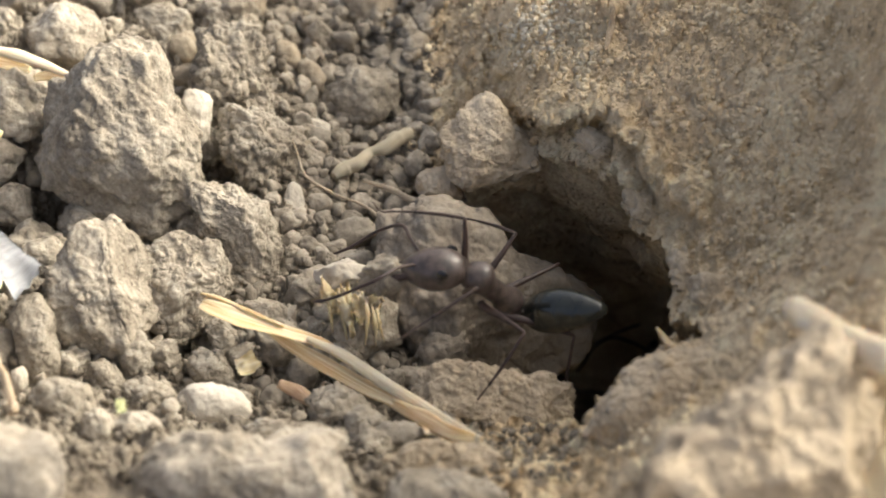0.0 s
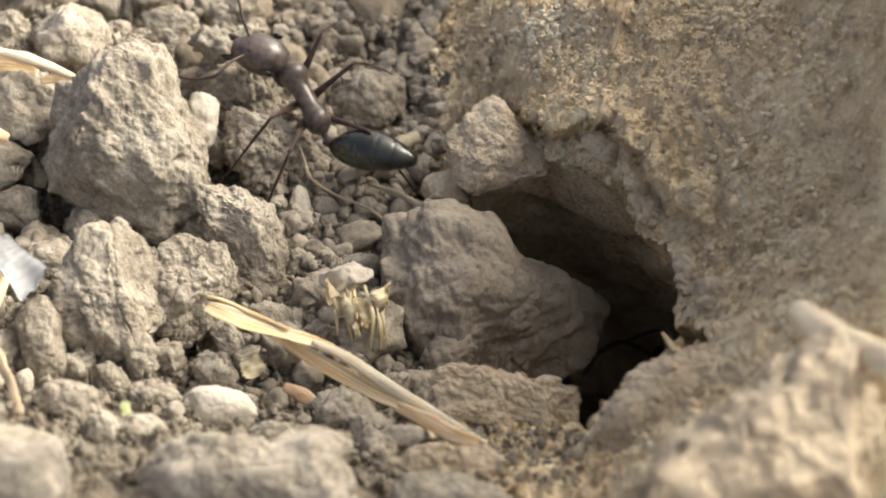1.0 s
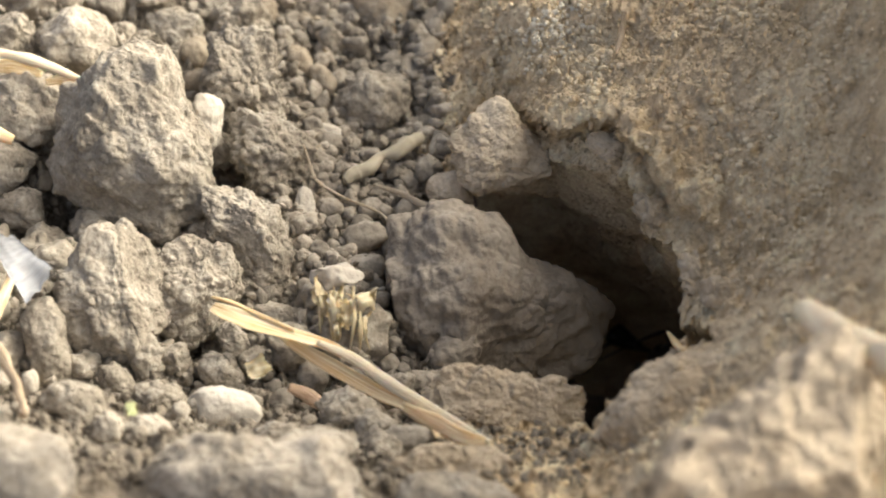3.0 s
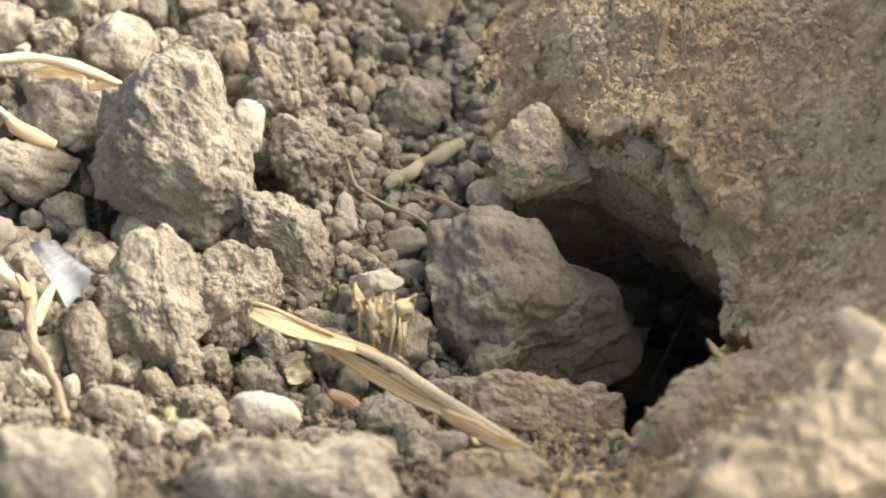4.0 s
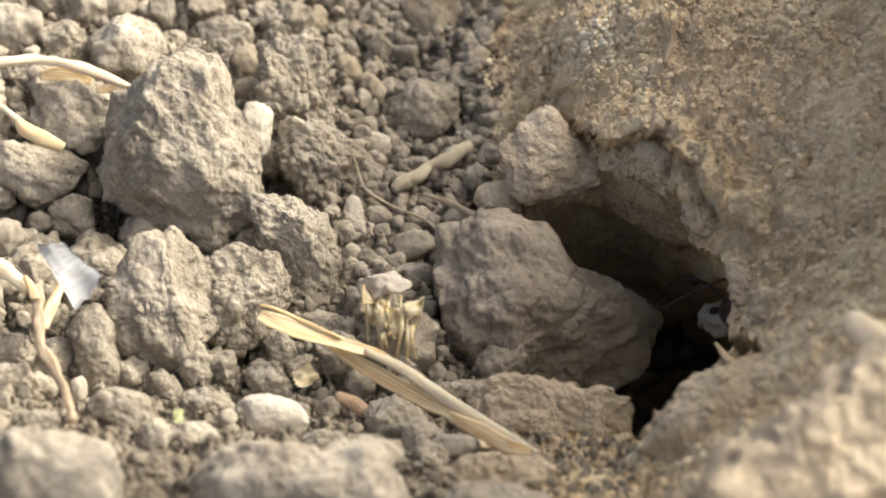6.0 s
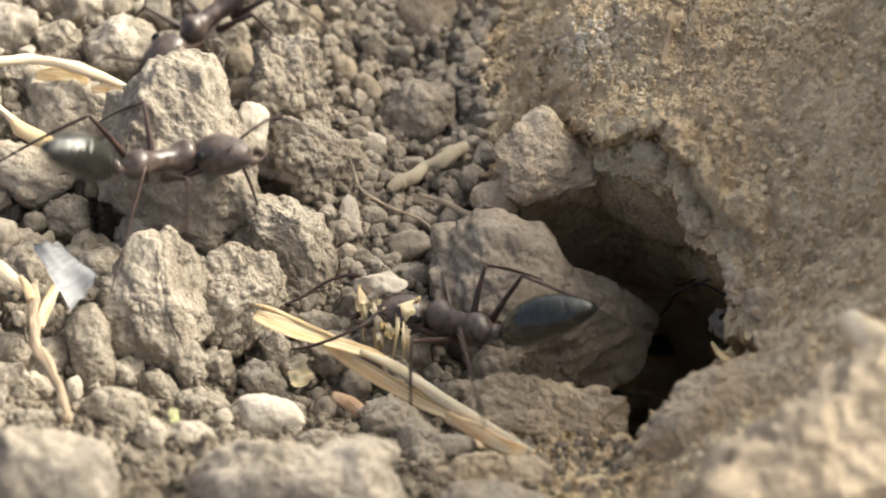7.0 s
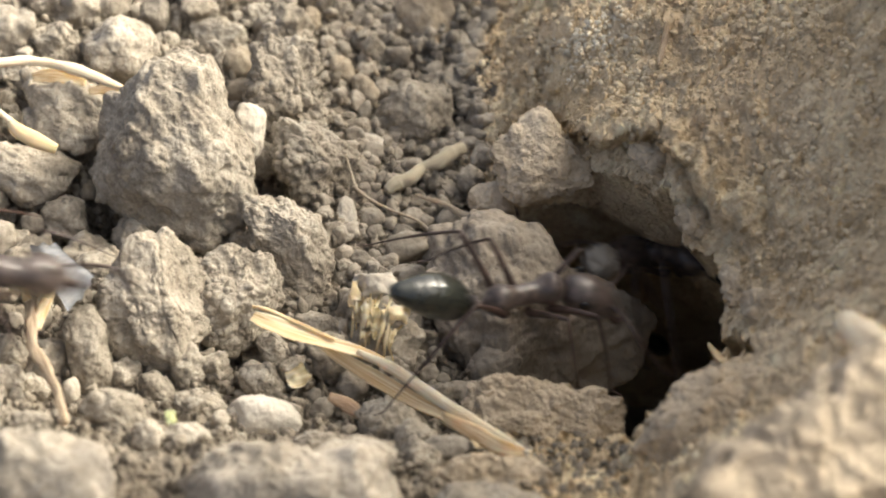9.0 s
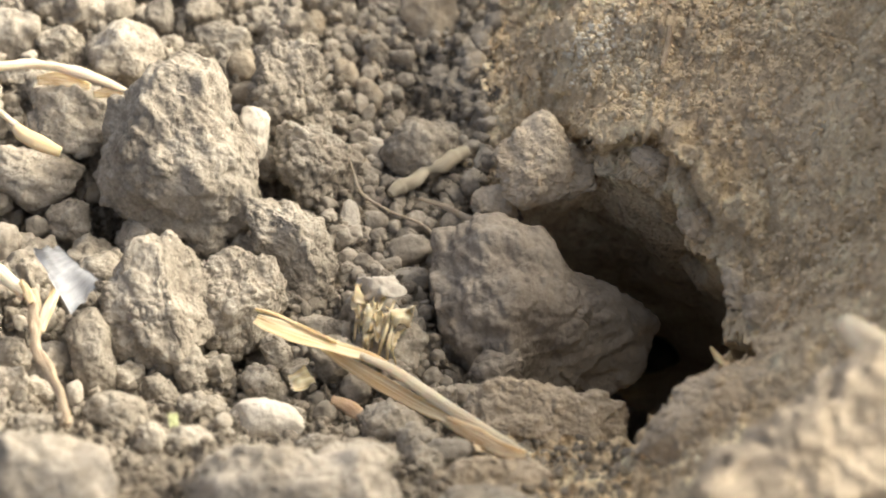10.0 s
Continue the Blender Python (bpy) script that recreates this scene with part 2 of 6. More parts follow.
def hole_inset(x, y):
    """How far inside the mouth of the nest a place lies in the camera's view (negative outside)."""
    a, b, far = in_view(x, y, land(x, y))
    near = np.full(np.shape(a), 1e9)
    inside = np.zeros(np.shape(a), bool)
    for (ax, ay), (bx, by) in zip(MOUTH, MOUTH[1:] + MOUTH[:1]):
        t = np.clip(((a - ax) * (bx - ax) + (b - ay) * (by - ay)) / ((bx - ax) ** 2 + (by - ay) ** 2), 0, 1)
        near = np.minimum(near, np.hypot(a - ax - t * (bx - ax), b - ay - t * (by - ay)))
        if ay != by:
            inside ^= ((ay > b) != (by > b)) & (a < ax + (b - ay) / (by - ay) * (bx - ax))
    return np.where(inside, near, -near) * far / VIEW_DISTANCE


GAPS = ((-18.0, 0.5, 2.8, 5.0), (-8.6, 3.6, 1.3, 2.4), (-15.0, -7.0, 1.2, 1.8), (-9.6, -7.4, 1.2, 1.8), (-20.5, 4.5, 1.8, 2.4), (-21.0, -0.5, 2.2, 3.0))   # dark hollows in the heap: x, y, reach, depth


def bank_edge(y):
    return 7.5 - 5.5 * smooth(-13, 2, y)


def land(x, y):
    """Height of the ground without the nest hole and without the fine relief."""
    near = np.exp(-(np.hypot(x, y) / 90) ** 4)
    z = 0.13 * np.clip(-x - 1, 0, 28) + 0.06 * np.clip(y, 0, 40)
    for gx, gy, reach, deep in GAPS:
        z = z - deep * np.exp(-((x - gx) / reach) ** 2 - ((y - gy) / reach) ** 2)
    q = x - bank_edge(y)
    rise = 0.42 * (q + np.sqrt(q * q + 4))
    z = z + np.minimum(rise, 17 + 0.1 * rise)
    front = -11.8 + 0.32 * np.clip(x - 7, 0, 30) - y
    front = 0.42 * (front + np.sqrt(front * front + 2))
    z = z + 9 * np.tanh(front / 9) * smooth(-60, -30, y)
    bulge = np.exp(-((x - 6.8) / 4.0) ** 2 - ((y - 10.5) / 3.5) ** 2)
    z = z + 1.2 * bulge
    # unseen ridge added right of the view, its height shaped to cast dappled shade
    ridge = np.column_stack([0 * x + 0.5, y * 0.3, 0 * x])
    shade_crest = 10 + 3 * vnoise(ridge * 0.5, 61) + 2.5 * vnoise(ridge * 1.3, 62) + 22 * np.exp(-((y + 6) / 4) ** 2)
    z = z + shade_crest * smooth(19.5, 26, x) * smooth(-20, -8, y)
    return z * near


def ground_place(u, v):
    """A point of the ground sheet (mm) over the plan place u, v, with pit and relief."""
    p = np.column_stack([u, v, np.zeros_like(u)])
    z = land(u, v)
    wide = np.exp(-(np.hypot(u, v) / 60) ** 2)
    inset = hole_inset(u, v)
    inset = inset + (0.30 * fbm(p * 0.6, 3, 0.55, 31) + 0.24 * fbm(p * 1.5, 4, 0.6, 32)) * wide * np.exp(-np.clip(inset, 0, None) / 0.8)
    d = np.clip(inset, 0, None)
    across, up_view, _ = in_view(u, v, z)
    roof = smooth(0.0, 2.8, up_view) * smooth(11.4, 9.2, across)
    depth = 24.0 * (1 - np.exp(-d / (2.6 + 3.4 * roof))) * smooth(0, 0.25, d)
    hard = smooth(-1, 4, u - bank_edge(v)) * smooth(9, 4, v)
    bank = smooth(-1, 3, u - bank_edge(v))
    p[:, 2] = z * 0.8 - depth
    relief = 0.5 * fbm(p * 0.35, 4, 0.5, 3) + (0.32 - 0.02 * hard) * fbm(p * 1.3, 4, 0.6 - 0.04 * hard, 7) + (0.13 - 0.03 * hard) * fbm(p * 4.5, 3, 0.65, 9)
    crumbs = np.clip(fbm(p * 2.6, 3, 0.6, 13), 0, None) ** 2 * (0.5 - 0.3 * hard)
    close = np.flatnonzero(np.hypot(u, v) < 36)
    crust = np.zeros(len(u))
    q = p[close]
    crust[close] = (0.21 * granules(q * 1.1 + 3, 41) + 0.14 * granules(q * 2.3, 42, 0.7)) * (0.3 + 1.0 * smooth(-0.4, 0.4, fbm(q * 0.25, 3, 0.5, 43)))
    shaft = smooth(0.3, 2.5, depth)
    crust = crust * (1 - 0.85 * shaft)
    z = z + (relief + crumbs) * wide * (1 - 0.8 * shaft)
    wall = 0.9 * smooth(1.0, 6.0, depth)
    side = 0.3 - 0.15 * hard + 0.25 * wall
    x = u + depth * 0.42 + (side * (1 - 0.8 * shaft) * fbm(p * 1.1 + 9, 4, 0.55, 21) + wall * fbm(p * 0.32 + 2, 2, 0.4, 23)) * wide
    y = v + depth * 0.55 + (side * (1 - 0.8 * shaft) * fbm(p * 1.1 + 5, 4, 0.55, 22) + wall * fbm(p * 0.32 + 7, 2, 0.4, 24)) * wide
    z = z - depth
    # crust stands out from the slope; the prow of clay is pushed along the camera's sight lines
    x = x - 0.55 * crust * bank
    y = y - 0.35 * crust
    z = z + 0.75 * crust
    a, b, far = in_view(x, y, z)
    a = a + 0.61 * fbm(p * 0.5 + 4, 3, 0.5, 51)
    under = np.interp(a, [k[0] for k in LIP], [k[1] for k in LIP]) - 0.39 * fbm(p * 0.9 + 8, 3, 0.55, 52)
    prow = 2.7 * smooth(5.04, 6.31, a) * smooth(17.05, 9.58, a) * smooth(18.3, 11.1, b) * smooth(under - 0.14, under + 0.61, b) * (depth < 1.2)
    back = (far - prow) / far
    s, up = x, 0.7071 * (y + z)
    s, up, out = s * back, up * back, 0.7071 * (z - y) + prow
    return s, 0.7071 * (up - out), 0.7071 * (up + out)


# ---- building ----
def fill_mesh(me, verts, faces):
    if isinstance(faces, np.ndarray):
        n, k = faces.shape
        me.vertices.add(len(verts))
        me.vertices.foreach_set("co", np.asarray(verts, np.float32).ravel())
        me.loops.add(n * k)
        me.loops.foreach_set("vertex_index", faces.astype(np.int32).ravel())
        me.polygons.add(n)
        me.polygons.foreach_set("loop_start", np.arange(0, n * k, k, dtype=np.int32))
        me.update(calc_edges=True)
        me.validate()
    else:
        me.from_pydata([tuple(v) for v in verts], [], [tuple(f) for f in faces])


def link_mesh(name, verts, faces, mat, parent=None, label="", smooth_shade=True, uv=None):
    me = bpy.data.meshes.new(name)
    fill_mesh(me, verts, faces)
    if uv is not None:
        layer = me.uv_layers.new(name="UVMap")
        index = np.empty(len(me.loops), dtype=np.int32)
        me.loops.foreach_get("vertex_index", index)
        layer.data.foreach_set("uv", np.asarray(uv, dtype=np.float32)[index].ravel())
    if smooth_shade:
        me.polygons.foreach_set("use_smooth", [True] * len(me.polygons))
    me.materials.append(mat)
    me.update()
    ob = new(name, me)
    if parent:
        ob.parent = parent
    if label:
        tagged(ob, label)
    return ob


def spread_axis(low, high, step, far, growth=1.35):
    """Even steps over the near ground, then ever longer ones out to the horizon."""
    mid = list(np.arange(low, high + step / 2, step))
    out, d = [], step
    while (out[-1] if out else 0) < far:
        d *= growth
        out.append((out[-1] if out else 0) + d)
    return np.array([low - o for o in reversed(out)] + mid + [high + o for o in out])


def build_ground():
    us = spread_axis(-26, 24, 0.12, 400000)
    vs = spread_axis(-24, 26, 0.125, 400000)
    us = np.unique(np.concatenate([us, np.arange(1.0, 17.5, 0.125) + 0.0625]))
    vs = np.unique(np.concatenate([vs, np.arange(-12.0, 6.5, 0.125) + 0.0625]))
    u, v = np.meshgrid(us, vs)
    x, y, z = ground_place(u.ravel(), v.ravel())
    n = len(us)
    i = (np.arange(len(vs) - 1)[:, None] * n + np.arange(n - 1)[None, :]).ravel()
    faces = np.column_stack([i, i + 1, i + 1 + n, i + n])
    ob = link_mesh("ground", np.column_stack([x, y, z]) * MM, faces, BRIGHTENED_BANK_SOIL)
    # heap side gets the soil darkened for shade, bank side the brightened one
    ob.data.materials.append(DARKENED_HEAP_SOIL)
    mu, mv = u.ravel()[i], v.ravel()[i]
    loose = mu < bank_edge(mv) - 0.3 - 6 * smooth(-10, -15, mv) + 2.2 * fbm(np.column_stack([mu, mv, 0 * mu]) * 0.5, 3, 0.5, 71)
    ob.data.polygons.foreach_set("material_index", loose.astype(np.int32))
    return tagged(ob, "dry beige clay soil with a nest hole in a bank", "ground", kind="structure")


build_ground()

# ---- rocks ----
ICO = {}


def ico(level):
    if level not in ICO:
        bm = bmesh.new()
        bmesh.ops.create_icosphere(bm, subdivisions=level, radius=1.0)
        ICO[level] = (np.array([v.co[:] for v in bm.verts]), np.array([[v.index for v in f.verts] for f in bm.faces]))
        bm.free()
    return ICO[level]


def rock_verts(reach, depth, seed, level=5, block=2.6, rough=0.12, lumps=0.0, lump_size=0.22, grain=0.03, cuts=0, cut_depth=0.8, face=0.0, knobs=0.0, crust=0.0):
    """A lump of soil or stone. reach: half widths (mm) round its broad side at even angles; depth: half thickness."""
    v, faces = ico(level)
    rng = np.random.default_rng(seed)
    n = len(reach)
    a = np.arctan2(v[:, 1], v[:, 0]) / (2 * math.pi) * n % n
    i = np.floor(a).astype(int) % n
    f = a - np.floor(a)
    r = np.array(reach)
    r = r[i] * (1 - f) + r[(i + 1) % n] * f
    mean = float(np.mean(reach))
    flat = np.hypot(v[:, 0], v[:, 1])
    r = mean + (r - mean) * smooth(0.0, 0.7, flat)
    bulk = (np.abs(flat) ** block + np.abs(v[:, 2]) ** block) ** (-1 / block)
    d = np.column_stack([v[:, 0] * r, v[:, 1] * r, v[:, 2] * depth]) * bulk[:, None]
    off = rng.uniform(0, 50, 3)
    low = fbm(v * 1.6 + off, 2, 0.5, seed)
    mid = fbm(d * (2.4 / mean) + off, 4, 0.48, seed + 5)
    fine = fbm(d * (9.0 / mean) + off, 3, 0.6, seed + 9)
    push = rough * (0.25 * low + 0.7 * mid) + grain * fine
    if lumps:
        many = min(420, len(v) // 4)
        c = v[rng.choice(len(v), many, replace=False)].astype(np.float32)
        wide = (lump_size * rng.uniform(0.35, 1.15, many)).astype(np.float32)
        tall = rng.uniform(0.2, 1.0, many).astype(np.float32) * np.where(rng.random(many) < 0.25, -1.2, 1.0).astype(np.float32) * wide / lump_size
        high = np.zeros(len(v), np.float32)
        low_part = np.zeros(len(v), np.float32)
        w = v.astype(np.float32)
        for k in range(0, many, 30):
            far = 2 - 2 * (w @ c[k:k + 30].T)
            dome = np.clip(1 - far / wide[None, k:k + 30] ** 2, 0, 1) * tall[None, k:k + 30]
            high = np.maximum(high, dome.max(axis=1))
            low_part = np.minimum(low_part, dome.min(axis=1))
        push = push + lumps * (high + low_part)
    if knobs:
        c = v[rng.choice(len(v), 34, replace=False)]
        wide = rng.uniform(0.18, 0.42, 34)
        tall = rng.uniform(-0.5, 1.0, 34)
        near = np.linalg.norm(v[:, None, :] - c[None], axis=2) / wide[None]
        push = push + knobs * np.max(np.clip(1 - near ** 2, 0, 1) ** 0.6 * tall[None], axis=1)
        push = push - 0.5 * knobs * np.max(np.clip(1 - (near * 2.2) ** 2, 0, 1) * (tall[None] < 0), axis=1)
    if cuts:
        for n in rng.normal(size=(cuts, 3)):
            n[2] += face * (1 if n[2] > 0 else -1)
            n = n / np.linalg.norm(n)
            far = d @ n
            over = np.clip(far - rng.uniform(cut_depth, 0.97) * far.max(), 0, None)
            d = d - over[:, None] * n * 0.9
    d = d * (1 + push)[:, None]
    if crust:
        f = np.asarray(faces)
        tri = np.cross(d[f[:, 1]] - d[f[:, 0]], d[f[:, 2]] - d[f[:, 0]])
        away = np.zeros_like(d)
        for k in range(3):
            np.add.at(away, f[:, k], tri)
        away = away / (np.linalg.norm(away, axis=1)[:, None] + 1e-9)
        patchy = 0.4 + 0.6 * smooth(-0.4, 0.3, fbm(d * (1.6 / mean) + off, 2, 0.5, seed + 31))
        out = 0.30 * granules(d * 0.7 + off, seed + 11, 0.72) + 0.12 * granules(d * 2.0 + off, seed + 12, 0.66)
        if level > 5:
            out = out + 0.06 * granules(d * 4.3 + off, seed + 13, 0.6)
        d = d + away * (crust * out * patchy)[:, None]
    return d, faces


PLACED = []   # places and sizes of the single rocks, kept clear of loose gravel
TILT = pose(0, 0, 0, 45, 0, 0)


def rock(name, label, category, x, y, z, reach, depth, seed, mat, level=5, roll=0, lean=0, **shape):
    PLACED.append((x, 0.707 * (y + z), float(np.mean(reach))))
    verts, faces = rock_verts(reach, depth, seed, level, **shape)
    ob = link_mesh(name, verts * MM, faces, mat)
    ob.matrix_world = Matrix.Translation((x * MM, y * MM, z * MM)) @ TILT @ pose(0, 0, 0, 0, lean, roll)
    return tagged(ob, label, category)


def clod(label, x, y, z, reach, depth, seed, level=5, mat=None, **shape):
    given = dict(rough=0.13, lumps=0.06, lump_size=0.14, grain=0.025, cuts=14, cut_depth=0.7, face=0.7, knobs=0.10, crust=0.62)
    given.update(shape)
    return rock("soil_clod", label, "clod", x, y, z, reach, depth, seed, mat or CLOD_SOIL, level, **given)


def stone(label, x, y, z, a, b, depth, roll, seed, mat=None, level=4, name="pebble", **shape):
    reach = [a * b / math.hypot(b * math.cos(k * math.pi / 6), a * math.sin(k * math.pi / 6)) for k in range(12)]
    given = dict(rough=0.14, block=2.5, grain=0.02, cuts=7, cut_depth=0.72)
    given.update(shape)
    return rock(name, label, "pebble", x, y, z, reach, depth, seed, mat or STONE, level, roll, **given)


# ---- the recognisable clods and pebbles ----
clod("large rough beige soil clod on the rubble heap", -12.83, 2.05, 4.62, (3.8, 3.5, 3.7, 4.5, 4.7, 3.9, 4.0, 4.0, 4.1, 4.0, 4.0, 3.8, 3.9, 4.8, 5.1, 4.1), 3.0, 11, level=7, rough=0.10, knobs=0.07)
clod("small pale angular block of dry clay", -9.32, 4.59, 3.68, (0.7, 0.8, 1.1, 1.3, 1.4, 1.4, 1.0, 0.8, 0.7, 0.8, 0.9, 1.2, 1.7, 1.2, 0.9, 0.7), 0.9, 12, mat=PALE_STONE, lumps=0.0, rough=0.10, knobs=0.0, crust=0.12, cuts=6)
clod("tall crumbly clod of beige soil", -7.79, 8.21, 3.16, (1.7, 1.8, 2.4, 2.7, 2.8, 2.9, 2.3, 1.8, 2.0, 2.1, 2.4, 2.6, 2.7, 2.7, 2.7, 2.1), 1.5, 13, level=7, lumps=0.17)
clod("crumbly pitted clod of beige soil", -6.27, 3.98, 2.34, (2.0, 1.8, 1.7, 1.7, 1.7, 1.9, 2.6, 2.1, 1.8, 1.7, 1.7, 1.8, 1.9, 2.0, 2.3, 2.1), 1.3, 14, level=7, lumps=0.17)
clod("large knobbly grey-beige soil clod", -12.54, -7.26, 3.55, (2.5, 2.5, 2.6, 2.9, 3.1, 2.8, 2.7, 2.8, 2.8, 2.4, 2.3, 2.6, 2.8, 3.6, 2.3, 2.3), 2.0, 15, level=7, knobs=0.17, rough=0.16)
clod("knobbly soil clod beside a straw husk", -9.35, -5.63, 2.63, (2.1, 2.2, 2.2, 2.1, 2.0, 2.0, 2.0, 2.1, 1.8, 1.8, 2.1, 2.3, 2.4, 1.9, 1.4, 1.7), 1.5, 16, level=7, knobs=0.17)
clod("brownish rounded clod of dry soil", -6.99, -2.05, 2.36, (1.9, 1.7, 1.8, 1.7, 1.9, 2.7, 3.0, 2.3, 1.9, 1.3, 1.1, 1.4, 2.4, 2.8, 2.5, 2.1), 1.5, 17, level=7)
clod("rough beige clod under a pale straw", -18.38, 5.40, 3.93, (2.0, 2.0, 1.9, 1.8, 1.6, 1.8, 1.9, 2.2, 2.1, 2.0, 1.8, 1.7, 1.7, 1.9, 1.9, 2.1), 1.4, 18)
clod("crumbly soil clod in a shaded gap", -20.39, 2.86, 2.49, (3.1, 2.2, 1.6, 1.4, 1.4, 1.5, 1.9, 2.8, 2.6, 2.1, 1.2, 1.2, 1.6, 2.1, 2.1, 1.9), 1.3, 19)
clod("rough beige clod of dry soil", -16.46, 10.47, 3.87, (2.0, 1.8, 2.0, 1.8, 1.8, 1.6, 1.7, 1.8, 1.8, 2.0, 1.9, 1.8, 1.6, 1.6, 1.8, 1.8), 1.2, 20)
clod("small rough clod of beige soil", -19.66, 11.22, 3.89, (1.1, 1.2, 1.0, 1.0, 1.1, 1.0, 1.0, 1.3, 1.1, 1.1, 1.1, 1.1, 1.0, 1.0, 1.1, 1.1), 0.8, 21)
clod("pale angular clod of dry soil", -11.59, 12.77, 3.01, (1.4, 1.4, 1.0, 1.0, 1.0, 1.1, 1.2, 1.5, 1.3, 1.2, 1.1, 1.0, 1.0, 1.1, 1.3, 1.3), 0.9, 22)
stone("small tan pebble among soil clods", -10.41, 11.27, 2.54, 0.86, 0.88, 0.70, 0, 23, mat=BROWN_STONE)
stone("smooth pale oval pebble", -7.52, -13.14, 2.93, 1.70, 0.95, 0.93, -8, 24, mat=PALE_STONE, rough=0.06, level=5)
clod("upright finger-shaped soil clod", -15.45, -9.56, 3.18, (0.9, 0.9, 1.2, 1.6, 2.0, 1.9, 1.6, 1.1, 0.9, 0.9, 1.1, 1.5, 2.0, 1.9, 1.4, 1.0), 1.2, 25, lumps=0.02, cuts=2, crust=0.35, rough=0.09)
slid_stone = clod("grey-brown stone bedded in gravel", -1.23, 8.47, 1.84, (1.8, 1.9, 1.8, 1.6, 1.5, 1.5, 1.5, 1.7, 2.1, 2.0, 1.7, 1.5, 1.4, 1.6, 1.6, 1.9), 1.0, 26, lumps=0.06, rough=0.14)
clod("brown flat stone in the gravel", -0.76, 15.83, 2.26, (1.5, 1.5, 1.9, 1.5, 1.3, 1.5, 1.9, 1.7, 1.5, 1.4, 1.4, 1.4, 1.7, 1.8, 1.6, 1.5), 0.9, 27, mat=BROWN_STONE, lumps=0.0)
clod("pale angular stone wedged over the nest hole", 4.75, 1.95, 4.11, (2.4, 1.8, 1.7, 2.1, 2.2, 2.1, 1.9, 2.2, 2.1, 2.0, 2.2, 2.3, 1.8, 1.7, 2.0, 2.4), 1.6, 28, mat=RIM_CLAY, level=7, lumps=0.03, rough=0.16, crust=0.28, knobs=0.08, cuts=9, face=2.0, cut_depth=0.66)
clod("small cube-shaped grey pebble", 2.53, 1.30, 2.04, (1.0, 1.1, 1.1, 1.1, 1.0, 1.0, 1.1, 1.2, 1.1, 1.0, 1.1, 1.0, 1.0, 1.1, 1.1, 1.2), 0.9, 29, mat=RIM_CLAY, lumps=0.0, rough=0.1, crust=0.2, knobs=0.03)
clod("large smooth clay boulder lying in the nest mouth", 4.33, -3.80, -0.65, (6.1, 3.9, 2.7, 2.4, 3.4, 5.3, 6.0, 5.7, 5.7, 5.4, 4.2, 3.4, 3.4, 4.0, 5.4, 6.3), 3.3, 30, mat=DARKENED_BOULDER_CLAY, level=7, lean=40, lumps=0.03, rough=0.13, grain=0.02, cuts=3, knobs=0.15, crust=0.6)
clod("flat grey soil clod below the nest mouth", 5.02, -12.62, 2.43, (3.1, 2.4, 1.7, 1.4, 1.4, 1.5, 2.1, 3.4, 3.5, 2.0, 1.5, 1.4, 1.5, 1.7, 2.2, 3.5), 1.1, 31, mat=RIM_CLAY, level=7, lumps=0.08, cuts=12, cut_depth=0.55, face=2.0, crust=0.4, rough=0.18)
clod("crumbly soil clod under the straw", -2.09, -12.81, 2.19, (1.3, 1.1, 0.9, 0.9, 1.1, 1.3, 1.3, 1.6, 1.3, 1.2, 1.0, 1.0, 1.1, 1.1, 1.4, 1.6), 0.9, 32)
stone("small brown pebble under the straw", 0.40, -15.26, 3.48, 1.21, 0.56, 0.71, 0, 33, mat=STONE)
clod("rough little clod beside the straw", -7.93, -10.11, 1.76, (0.9, 0.7, 0.7, 0.8, 0.8, 1.0, 1.0, 1.0, 0.9, 0.8, 0.8, 0.8, 0.7, 0.8, 1.0, 1.1), 0.6, 34)
clod("bright crumbly clod of pale soil", -7.41, -8.07, 1.52, (0.7, 0.6, 0.6, 0.6, 0.7, 0.9, 1.0, 0.8, 0.6, 0.6, 0.6, 0.6, 0.7, 0.9, 0.9, 0.9), 0.5, 35)
clod("small pale clod beside a husk", -5.48, -6.36, 1.32, (0.9, 0.8, 0.7, 0.7, 0.7, 0.9, 1.0, 1.2, 0.9, 0.7, 0.7, 0.7, 0.7, 0.9, 1.1, 1.0), 0.6, 36)
stone("round grey pebble beside the boulder", 0.58, 0.72, 1.03, 0.75, 0.88, 0.65, 0, 37, mat=STONE)
stone("oval grey pebble in loose gravel", -1.60, -0.63, 0.86, 1.20, 0.75, 0.78, 15, 38, mat=STONE)
stone("grey pebble beside the boulder", -1.51, -2.72, 0.81, 1.08, 0.78, 0.74, 0, 39, mat=STONE)
stone("upright pale pebble in loose gravel", -4.54, 1.26, 1.22, 0.55, 0.90, 0.58, 0, 40, mat=PALE_STONE)
stone("pale oblong pebble in loose gravel", -3.43, 6.67, 1.20, 0.78, 0.37, 0.46, -15, 41, mat=PALE_STONE)
stone("brown angular pebble in loose gravel", -5.02, 11.50, 1.87, 0.92, 0.62, 0.62, -60, 42, mat=BROWN_STONE)
stone("oblong brown pebble in loose gravel", -3.79, 10.01, 1.68, 1.06, 0.59, 0.66, -50, 43, mat=BROWN_STONE)
stone("small grey pebble beside the boulder", -0.18, -1.20, 0.66, 0.61, 0.55, 0.46, 0, 44, mat=STONE)
stone("small angular pebble in loose gravel", 1.51, 3.78, 1.35, 0.73, 0.56, 0.52, 60, 45, mat=STONE)
stone("grey-brown pebble in loose gravel", -3.31, 1.40, 0.90, 0.69, 0.49, 0.47, 0, 46, mat=STONE)
